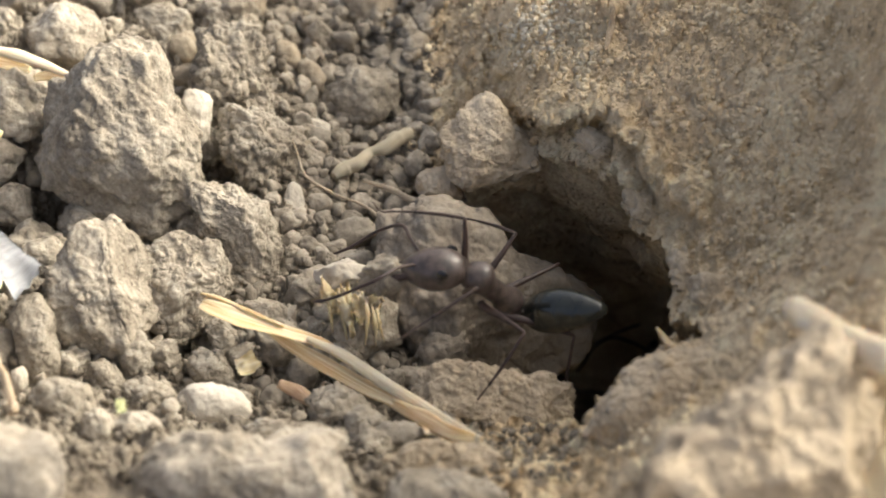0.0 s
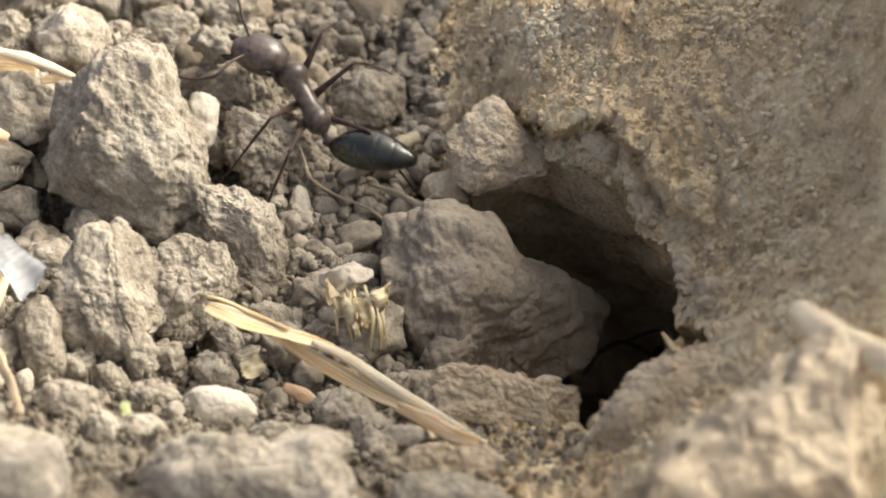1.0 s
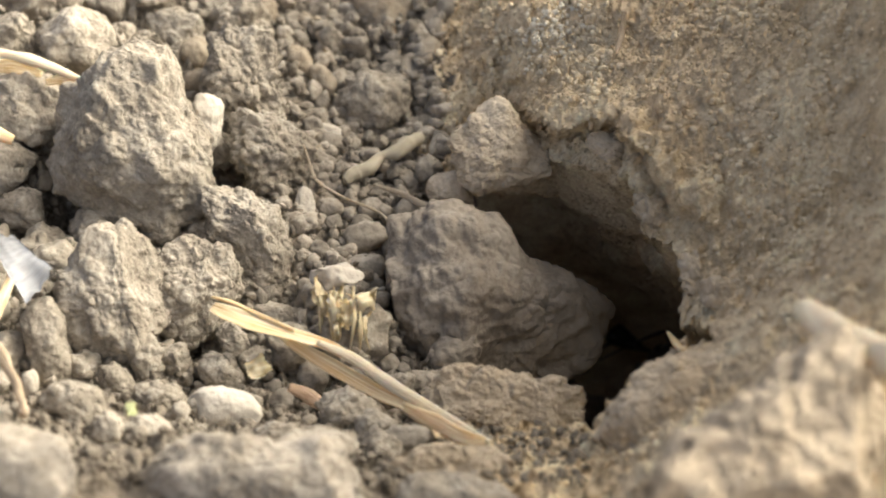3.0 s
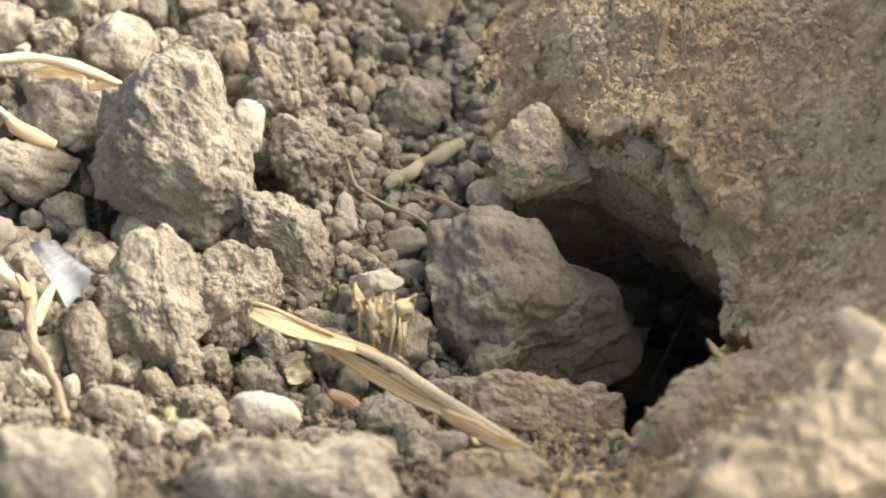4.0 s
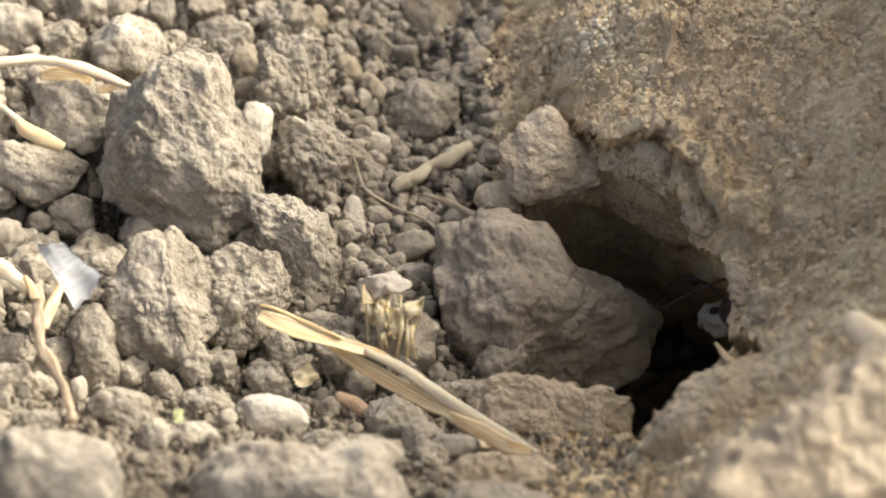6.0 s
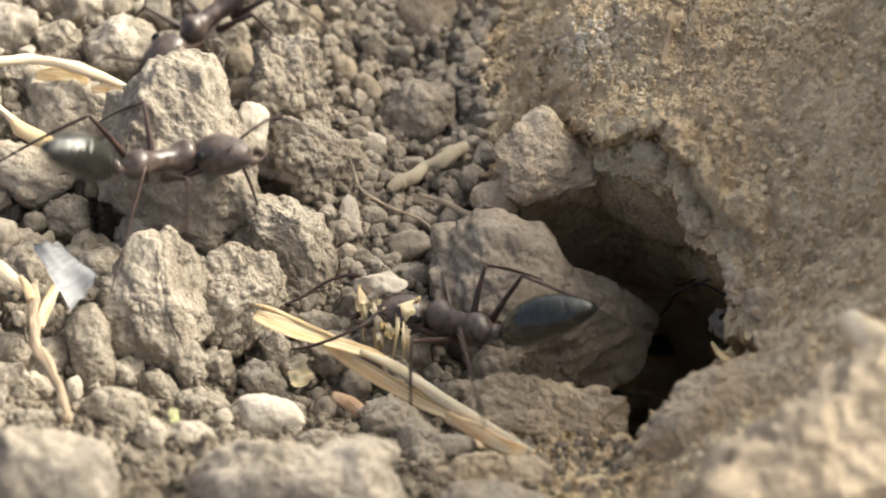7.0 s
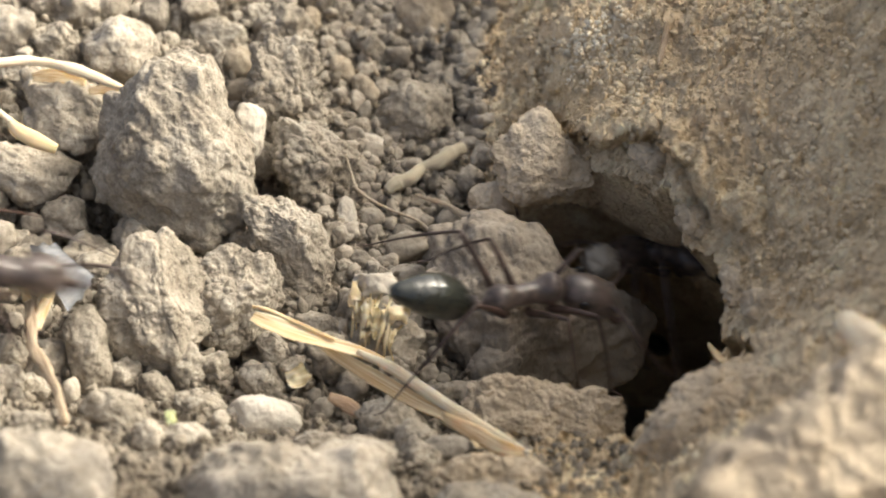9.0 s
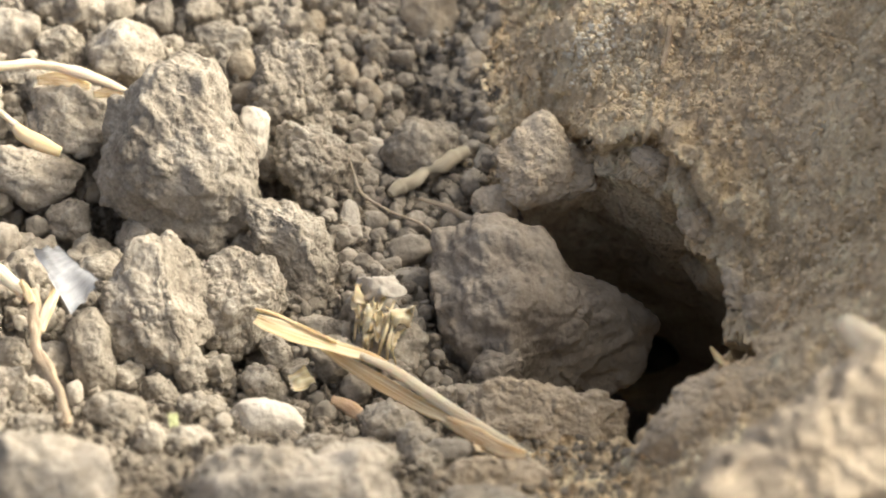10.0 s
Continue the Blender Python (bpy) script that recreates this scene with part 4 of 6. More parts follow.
def build_ant(label):
    ant = new("ant")
    ant.empty_display_size = 0.003
    tagged(ant, label, "ant", "foraging ants")
    verts, faces = revolve(body_profile(4.2, thorax_radius, lambda t: 0.12 * math.sin(3.1 * t) + lump(0.14, (0.82, 0.12))(t) + 0.05), 24, 0.9)
    link_mesh("thorax", verts * MM, faces, ANT_BODY, ant, "dull reddish-brown thorax")
    verts, faces = revolve([(-0.75, -0.02, 0.10), (-0.62, 0.02, 0.15), (-0.50, 0.16, 0.30), (-0.38, 0.22, 0.38), (-0.26, 0.14, 0.30), (-0.12, 0.0, 0.17), (0.12, 0.0, 0.2)], 14)
    link_mesh("waist", verts * MM, faces, ANT_BODY, ant, "narrow knotted waist")
    head = link_mesh("head", *[q * MM if k == 0 else q for k, q in enumerate(revolve(body_profile(2.8, head_radius, lambda t: 0.05 - 0.1 * t, -0.05), 24, 1.06))], ANT_BODY, ant, "broad reddish-brown head")
    head.location = Vector((4.2, 0, 0.12)) * MM
    for side in (1, -1):
        v, f = ico(3)
        link_mesh("eye", (v * np.array([0.26, 0.12, 0.24]) + np.array([0.75, 1.05 * side, 0.36])) * MM, f, ANT_EYE, head, "black compound eye")
        verts, faces = limb([(2.4, 0.45 * side, -0.1), (2.9, 0.55 * side, -0.2), (3.3, 0.28 * side, -0.25), (3.4, 0.02 * side, -0.25)], (0.17, 0.2, 0.13, 0.03))
        link_mesh("mandible", verts * MM, faces, ANT_LEG, head)
        verts, faces = limb([(1.9, 0.3 * side, 0.4), (2.6, 1.2 * side, 0.75), (3.2, 2.2 * side, 0.8), (4.4, 2.5 * side, 0.3), (5.6, 2.2 * side, -0.4), (6.4, 2.0 * side, -0.7)], (0.07, 0.08, 0.09, 0.07, 0.08, 0.05), 7)
        link_mesh("antenna", verts * MM, faces, ANT_LEG, head)
    gaster = link_mesh("gaster", *[q * MM if k == 0 else q for k, q in enumerate(revolve([(-x, z, r) for x, z, r in body_profile(4.5, gaster_radius, lambda t: 0.25 * math.sin(3.14 * t), 0.05, 64)][::-1], 28, 1.0))], ANT_GASTER, ant, "glossy greenish-black gaster")
    gaster.location = Vector((-0.6, 0, 0)) * MM
    legs = []
    for side in (1, -1):
        for k, (name, x, z, foot, upper, lower) in enumerate(LEGS):
            leg = build_leg(ant, name, (x, 0.42 * side, z), foot, upper, lower, side)
            legs.append((leg, (k + (side < 0)) % 2 * math.pi, side))
    return ant, head, gaster, legs


def step_legs(ant, legs, rows, stride=7.0):
    """Key the legs from the ground the ant covers: two tripods in turn, still where it stands."""
    first, last = rows[0][0], rows[-1][0]
    times, gone, at = [], 0.0, 0
    for (t0, m0), (t1, m1) in zip(rows, rows[1:]):
        d = (m1.translation - m0.translation).length / MM
        n = max(1, min(6, int(d / 1.6)))
        for k in range(n):
            times.append((t0 + (t1 - t0) * k / n, gone + d * k / n))
        gone += d
    times.append((last, gone))
    for leg, phase, side in legs:
        hip = leg.location.copy()
        keys = []
        for t, d in times:
            a = 2 * math.pi * d / stride + phase
            swing = 19 * math.sin(a) * side
            lift = 7 * max(0.0, math.cos(a)) * side
            keys.append((t, Matrix.Translation(hip) @ pose(0, 0, 0, lift, 0, swing)))
        walk(leg, keys)


# ---- dry plant matter ----
husk = thing("straw_husk", "split dry golden straw husk lying across the rubble", "straw", -8.52, -6.47, 2.12)
strand("blade", "bright upper blade of the husk", "", [(-8.26, -8.20, 4.11), (-7.61, -8.64, 4.15), (-6.35, -9.03, 3.90), (-4.60, -9.41, 3.50), (-3.10, -9.75, 3.14), (-1.60, -10.54, 2.64), (0.15, -11.79, 2.30)], (0.24, 0.41, 0.43, 0.32, 0.35, 0.24, 0.11), STRAW, husk, flat=0.2, hollow=0.32, seed=3, turn=0.35, sides=18, twist=0.7, wobble=0.1)
strand("blade", "brown folded lower blade", "", [(-5.66, -8.61, 3.00), (-4.36, -9.59, 2.89), (-2.85, -10.49, 2.58), (-1.09, -11.57, 2.31), (0.39, -13.05, 2.92), (1.34, -14.61, 3.67), (1.59, -16.07, 4.52)], (0.11, 0.27, 0.38, 0.35, 0.27, 0.19, 0.11), STRAW, husk, flat=0.22, hollow=0.3, seed=5, turn=-0.35, sides=18, twist=0.8, wobble=0.12)
strand("fibre", "thin pale edge fibre", "", [(-3.59, -9.81, 3.51), (-2.09, -10.46, 3.19), (-0.35, -11.72, 2.87), (1.35, -13.68, 3.49), (2.73, -15.45, 4.31), (3.73, -16.68, 4.91)], (0.14, 0.24, 0.27, 0.27, 0.24, 0.11), PALE_STRAW, husk, flat=0.5, seed=7)
strand("fibre", "frayed end of the husk", "", [(0.15, -12.85, 2.69), (1.56, -15.04, 4.19), (2.70, -16.31, 4.82), (3.86, -16.52, 4.71)], (0.24, 0.38, 0.32, 0.14), STRAW, husk, flat=0.35, hollow=0.2, seed=9)
strand("fibre", "", "", [(-8.29, -7.73, 4.21), (-7.50, -8.11, 4.32), (-6.11, -8.70, 4.06), (-4.60, -9.24, 3.70)], (0.07, 0.11, 0.11, 0.07), STRAW, husk, seed=11)
strand("straw", "thick pale cream straw lying on the clods", "straw", [(-23.86, 5.09, 6.92), (-22.07, 5.84, 6.94), (-19.99, 6.34, 6.70), (-18.34, 6.21, 6.49), (-16.67, 5.80, 6.15), (-15.07, 5.24, 5.61)], (0.24, 0.30, 0.24, 0.27, 0.24, 0.14), PALE_STRAW, flat=0.8, seed=13, wobble=0.25)
strand("leaf_scrap", "orange-brown dry leaf scrap under the straw", "leaf", [(-19.91, 6.01, 5.97), (-18.72, 6.30, 5.84), (-17.34, 6.04, 5.55)], (0.22, 0.43, 0.16), STRAW, flat=0.2, hollow=0.3, seed=15)
seed = thing("seed_husk", "yellowish translucent seed husk on a short stalk", "seed", -20.84, 3.38, 5.34)
strand("stalk", "", "", [(-22.19, 4.02, 6.04), (-21.30, 3.56, 6.01), (-20.47, 2.89, 5.76)], (0.11, 0.14, 0.16), PALE_STRAW, seed, seed=17)
strand("hull", "amber translucent hull", "", [(-20.67, 3.14, 5.80), (-20.14, 2.44, 5.70), (-19.25, 1.98, 5.46), (-18.23, 1.72, 5.11)], (0.16, 0.35, 0.41, 0.24), HUSK, seed, flat=0.6, seed=19)
strand("leaf_scrap", "brown curled leaf scrap between the clods", "leaf", [(-17.09, 5.30, 5.67), (-16.12, 5.41, 5.76), (-15.41, 5.02, 5.55)], (0.16, 0.32, 0.14), STRAW, flat=0.3, hollow=0.2, seed=21)
stalk = thing("dry_stalk", "dry beige plant stalk with a frayed top", "stalk", -17.51, -9.93, 4.37)
strand("stem", "", "", [(-18.05, -7.98, 5.55), (-17.78, -8.90, 5.45), (-17.57, -10.03, 5.39), (-17.40, -11.11, 5.13), (-16.62, -12.44, 5.18), (-15.63, -14.88, 6.36), (-14.99, -16.96, 7.22)], (0.35, 0.24, 0.32, 0.24, 0.30, 0.19, 0.19), DULL_STRAW, stalk, seed=23, wobble=0.35, flat=0.8, hollow=0.25)
strand("frayed_sheath", "", "", [(-17.03, -7.67, 6.02), (-16.93, -8.23, 5.82), (-17.20, -9.21, 5.59), (-17.40, -10.19, 5.38)], (0.14, 0.22, 0.27, 0.22), STRAW, stalk, flat=0.4, seed=25)
strand("frayed_sheath", "", "", [(-18.52, -7.73, 6.01), (-18.20, -8.22, 5.98), (-17.92, -8.77, 5.66)], (0.11, 0.19, 0.22), STRAW, stalk, flat=0.4, seed=27)
strand("straw", "short bright cream straw stub", "straw", [(-20.65, -6.55, 6.06), (-19.55, -7.23, 5.93), (-18.36, -8.10, 5.50)], (0.32, 0.35, 0.24), PALE_STRAW, flat=0.6, seed=29, wobble=0.25)
leaf("flake", "thin bluish-white flake standing between the clods", "flake", [(-18.26, -6.50, 6.95), (-16.99, -6.19, 6.79), (-14.95, -7.35, 5.54), (-16.13, -9.31, 5.16)], FLAKE, 31, bend=0.12)
cluster = thing("husk_cluster", "crumbled yellow seed husk with a clay cap", "seed husk", -2.47, -5.67, 0.87)
part_rock("clay_cap", (-2.72, -5.95, 3.70), 1.35, 0.62, 0.8, 5, PALE_STONE, cluster)
part_rock("clay_foot", (-2.17, -7.45, 1.65), 1.7, 1.6, 1.1, 6, CLOD_SOIL, cluster)
strand("husk_fibre", "", "", [(-3.44, -5.90, 3.69), (-3.54, -7.23, 3.17), (-3.50, -8.05, 2.12)], (0.08, 0.11, 0.04), HUSK, cluster, flat=0.5, seed=41, wobble=0.45)
strand("husk_fibre", "", "", [(-3.08, -6.08, 3.64), (-3.03, -7.61, 3.15), (-2.95, -8.59, 2.07)], (0.09, 0.14, 0.05), HUSK, cluster, flat=0.5, seed=42, wobble=0.45)
strand("husk_fibre", "", "", [(-2.51, -6.26, 3.58), (-2.67, -7.76, 3.26), (-2.60, -8.41, 2.02)], (0.08, 0.11, 0.04), HUSK, cluster, flat=0.5, seed=43, wobble=0.45)
strand("husk_fibre", "", "", [(-2.05, -6.46, 3.53), (-1.97, -8.35, 3.42), (-2.18, -8.99, 1.99)], (0.08, 0.11, 0.04), HUSK, cluster, flat=0.5, seed=44, wobble=0.45)
strand("husk_fibre", "", "", [(-3.68, -6.57, 3.72), (-3.46, -7.34, 3.24), (-3.44, -7.51, 2.10)], (0.06, 0.08, 0.03), HUSK, cluster, flat=0.5, seed=45, wobble=0.45)
strand("husk_fibre", "", "", [(-1.72, -7.77, 3.50), (-1.70, -8.76, 3.09), (-1.73, -9.08, 1.94)], (0.06, 0.08, 0.03), HUSK, cluster, flat=0.5, seed=46, wobble=0.45)
strand("husk_fibre", "", "", [(-1.56, -8.28, 3.49), (-1.52, -8.82, 2.97), (-1.30, -8.86, 1.88)], (0.05, 0.07, 0.03), HUSK, cluster, flat=0.5, seed=47, wobble=0.45)
leaf("hull", "torn translucent amber hull", "", [(-2.39, -7.02, 3.97), (-0.56, -6.48, 3.92), (-0.66, -7.72, 3.22), (-2.07, -8.36, 3.26)], HUSK, 51, cluster, bend=0.5, ragged=0.5)
leaf("hull", "", "", [(-3.37, -6.63, 3.78), (-2.45, -6.45, 3.77), (-2.33, -8.49, 2.79), (-3.19, -8.70, 2.80)], HUSK, 53, cluster, bend=0.5, ragged=0.5)
leaf("hull", "", "", [(-3.75, -5.63, 3.92), (-3.22, -6.19, 4.06), (-3.15, -8.39, 2.69), (-3.66, -8.10, 2.74)], HUSK, 55, cluster, bend=0.5, ragged=0.5)
leaf("hull", "", "", [(-2.84, -7.22, 4.03), (-1.83, -7.08, 4.11), (-1.71, -8.91, 3.03), (-2.67, -9.04, 2.95)], HUSK, 57, cluster, bend=0.5, ragged=0.5)
leaf("hull", "", "", [(-1.98, -7.96, 3.34), (-1.07, -7.67, 3.33), (-1.42, -8.83, 2.49), (-1.92, -8.94, 2.46)], HUSK, 59, cluster, bend=0.5, ragged=0.5)
leaf("hull", "", "", [(-3.09, -8.07, 3.27), (-2.38, -7.91, 3.28), (-2.53, -9.10, 2.34), (-2.98, -9.08, 2.39)], HUSK, 61, cluster, bend=0.5, ragged=0.5)
strand("root", "thin grey-brown rootlet trailing over the gravel", "root", [(-4.59, 3.27, 3.42), (-4.32, 2.76, 2.76), (-3.91, 1.78, 2.35), (-2.59, 1.18, 1.78), (-1.21, 0.74, 1.44), (-0.55, 0.01, 1.50), (-0.16, -0.86, 1.52), (0.49, -1.32, 1.66)], (0.05, 0.07, 0.08, 0.07, 0.08, 0.07, 0.08, 0.05), BROWN_FIBRE, seed=61)
strand("root", "flat grey rootlet lying on the pebbles", "root", [(-1.17, 2.26, 1.63), (0.17, 1.46, 1.79), (1.26, 0.34, 2.09), (2.59, -0.75, 2.62)], (0.08, 0.15, 0.16, 0.11), BROWN_FIBRE, flat=0.5, seed=63)
strand("twig", "pale olive weathered twig half sunk in gravel", "twig", [(-2.57, 2.58, 1.56), (-2.01, 3.04, 1.74), (-1.37, 3.30, 1.80), (-0.82, 4.05, 1.84), (0.03, 4.32, 1.94), (0.62, 4.95, 1.97), (1.25, 5.40, 1.95)], (0.24, 0.41, 0.38, 0.24, 0.35, 0.41, 0.27), TWIG, seed=65, wobble=0.25)
strand("twig", "small tan splinter stuck in the bank", "twig", [(10.66, 4.66, 10.52), (10.58, 4.10, 9.85), (10.38, 3.40, 9.50), (10.20, 2.80, 9.40)], (0.12, 0.17, 0.14, 0.05), DULL_STRAW, flat=0.5, seed=67)
strand("root", "pale crooked rootlet half buried in gravel", "root", [(-4.54, 14.5, 2.30), (-4.03, 13.2, 2.05), (-3.65, 12.3, 1.85), (-3.21, 11.2, 1.80)], (0.10, 0.17, 0.15, 0.08), BROWN_FIBRE, seed=68, wobble=0.3)
strand("splinter", "orange-brown splinter at the nest rim", "splinter", [(11.62, -10.95, 5.28), (11.71, -12.30, 6.10), (11.90, -13.33, 6.71)], (0.08, 0.16, 0.16), STRAW, seed=69)
strand("splinter", "thin dry stem leaning on the lip", "stem", [(7.87, -17.70, 6.25), (8.44, -16.60, 6.00), (8.99, -15.60, 5.80), (9.63, -14.90, 5.80)], (0.16, 0.16, 0.14, 0.08), BROWN_FIBRE, seed=71)
leaf("leaf_scrap", "small yellow translucent leaf scrap", "leaf", [(-7.02, -9.85, 2.24), (-6.03, -9.48, 2.39), (-5.44, -10.09, 1.86), (-6.60, -10.81, 2.00)], HUSK, 73, bend=0.25)
strand("leaf_scrap", "reddish-brown husk scrap by the straw", "leaf", [(-4.84, -11.08, 1.93), (-3.96, -11.49, 1.83), (-2.93, -12.66, 2.08)], (0.22, 0.35, 0.22), BROWN_HUSK, flat=0.4, seed=75)
leaf("leaf_scrap", "tiny green leaf scrap", "leaf", [(-11.07, -16.21, 6.93), (-10.62, -16.08, 6.89), (-10.49, -16.84, 7.08), (-10.85, -17.11, 7.30)], GREEN_SCRAP, 77)
strand("straw", "blurred cream straw end close to the lens", "straw", [(14.67, -18.99, 15.54), (15.00, -20.62, 16.41), (15.67, -22.92, 17.79), (16.60, -24.84, 19.10)], (0.43, 0.65, 0.65, 0.59), PALE_STRAW, flat=0.6, seed=79)


# ---- loose gravel ----
PEBBLE_SHAPES = []
for k in range(14):
    rng = np.random.default_rng(900 + k)
    reach = [float(rng.uniform(0.8, 1.1)) * (1.0 if j % 6 else 1.15) for j in range(8)]
    verts, faces = rock_verts(reach, float(rng.uniform(0.6, 0.9)), 900 + k, 3, block=2.8, rough=0.24, grain=0.05, cuts=12, cut_depth=0.5)
    PEBBLE_SHAPES.append((verts, faces))


def clear_of_rocks(x, y, z, size):
    spots = np.array(PLACED)
    return bool(np.all(np.hypot(spots[:, 0] - x, spots[:, 1] - 0.707 * (y + z)) > 0.78 * spots[:, 2] + 0.6 * size))


def scatter_pebbles(count, seed):
    """Countable pebbles of the gravel run, sharing a few shapes."""
    rng = np.random.default_rng(seed)
    meshes = []
    for k, (verts, faces) in enumerate(PEBBLE_SHAPES):
        me = bpy.data.meshes.new("pebble")
        fill_mesh(me, verts * MM, faces)
        me.polygons.foreach_set("use_smooth", [True] * len(me.polygons))
        me.materials.append((STONE, STONE, STONE, CLOD_SOIL, BROWN_STONE)[k % 5])
        meshes.append(me)
    tries = 8 * count
    run = rng.random(tries) < 0.6
    x = np.where(run, rng.uniform(-6.5, 3.0, tries), rng.uniform(-22, 2, tries))
    y = np.where(run, rng.uniform(-6, 20, tries), rng.uniform(-13.5, 20, tries))
    fit_in = (hole_inset(x, y) < -0.8) & (x < bank_edge(y) + 0.5)
    made = 0
    for gx, gy, gz in np.column_stack(ground_place(x[fit_in], y[fit_in])).tolist():
        size = float(np.clip(rng.lognormal(-0.95, 0.45), 0.2, 1.0))
        if made == count or not clear_of_rocks(gx, gy, gz, size):
            continue
        ob = new("pebble", meshes[int(rng.integers(len(meshes)))])
        ob.matrix_world = pose(gx * MM, gy * MM, (gz + 0.35 * size) * MM, *rng.uniform(0, 360, 3)) @ Matrix.Scale(size, 4)
        tagged(ob, "small rounded beige pebble lying in loose gravel", "pebble", "gravel pebbles")
        made += 1


def scatter_grit(count, seed, on_bank, middle, mat, label):
    """Uncounted crumbs of soil over heap, gravel run and bank, one object."""
    rng = np.random.default_rng(seed)
    v, faces = ico(1)
    faces = np.array(faces)
    x = rng.uniform(-25, 24, count)
    y = rng.uniform(-20, 24, count)
    keep = (hole_inset(x, y) < -0.1) & ((x > bank_edge(y) + 0.6 * vnoise(np.column_stack([x, y, x * 0]), 2)) == on_bank)
    if on_bank:
        keep = keep & (rng.random(count) < (0.4 + 0.6 * smooth(1, 7, y)) * (0.08 + 0.92 * smooth(0.6, 4.6, -hole_inset(x, y))))
    x, y = x[keep], y[keep]
    gx, gy, gz = ground_place(x, y)
    size = np.clip(rng.lognormal(middle, 0.5, len(x)), 0.04, 0.22 if on_bank else 0.42)
    shape = v[None] * size[:, None, None] * rng.uniform(0.6, 1.25, (len(x), len(v), 1)) * rng.uniform(0.7, 1.2, (len(x), 1, 3))
    verts = shape + np.column_stack([gx, gy, gz + size * 0.15])[:, None, :]
    index = faces[None] + (np.arange(len(x)) * len(v))[:, None, None]
    ob = link_mesh("grit", verts.reshape(-1, 3) * MM, index.reshape(-1, 3), mat, smooth_shade=False)
    return tagged(ob, label, "grit", kind="stuff")


def scatter_sun_patch(count, seed):
    """Pale grains on top of the prow of clay, their colour imitating a patch of sunlight."""
    rng = np.random.default_rng(seed)
    v, faces = ico(1)
    x, y = rng.normal(7.7, 0.8, count), rng.normal(8.6, 0.8, count)
    gx, gy, gz = ground_place(x, y)
    size = rng.uniform(0.05, 0.15, count)
    shape = v[None] * size[:, None, None] * rng.uniform(0.6, 1.25, (count, len(v), 1)) * rng.uniform(0.7, 1.2, (count, 1, 3))
    verts = shape + np.column_stack([gx, gy, gz + size * 0.2])[:, None, :]
    index = faces[None] + (np.arange(count) * len(v))[:, None, None]
    ob = link_mesh("grit", verts.reshape(-1, 3) * MM, index.reshape(-1, 3), SUN_PATCH, smooth_shade=False)
    return tagged(ob, "whitish grains coloured as a sunlit patch on the clay bank", "grit", kind="stuff")


def scatter_clods(count, seed):
    """Crumbly lumps that fill the heap between the large clods."""
    rng = np.random.default_rng(seed)
    meshes = []
    for k in range(12):
        reach = [float(q) for q in rng.uniform(0.75, 1.15, 10)]
        verts, faces = rock_verts(reach, float(rng.uniform(0.65, 0.95)), 700 + k, 4, rough=0.22, lumps=0.16, lump_size=0.25, grain=0.04, cuts=6, cut_depth=0.65, knobs=0.14)
        me = bpy.data.meshes.new("small_clod")
        fill_mesh(me, verts * MM, faces)
        me.polygons.foreach_set("use_smooth", [True] * len(me.polygons))
        me.materials.append(CLOD_SOIL)
        meshes.append(me)
    tries = 12 * count
    low = rng.random(tries) < 0.6
    x = np.where(low, rng.uniform(-22, 8.0, tries), rng.uniform(-24, -6, tries))
    y = np.where(low, rng.uniform(-17, -2.5, tries), rng.uniform(-3, 20, tries))
    fit_in = hole_inset(x, y) < -1.5
    for g in GAPS:
        fit_in &= np.hypot(x - g[0], y - g[1]) > 1.1 * g[2]
    made = 0
    for gx, gy, gz in np.column_stack(ground_place(x[fit_in], y[fit_in])).tolist():
        size = float(np.clip(rng.lognormal(-0.3, 0.38), 0.4, 1.5))
        if made == count or not clear_of_rocks(gx, gy, gz, size):
            continue
        ob = new("small_clod", meshes[int(rng.integers(len(meshes)))])
        ob.matrix_world = pose(gx * MM, gy * MM, (gz + 0.4 * size) * MM, *rng.uniform(0, 360, 3)) @ Matrix.Scale(size, 4)
        tagged(ob, "small crumbly beige clod in the rubble heap", "clod", "heap clods")
        made += 1


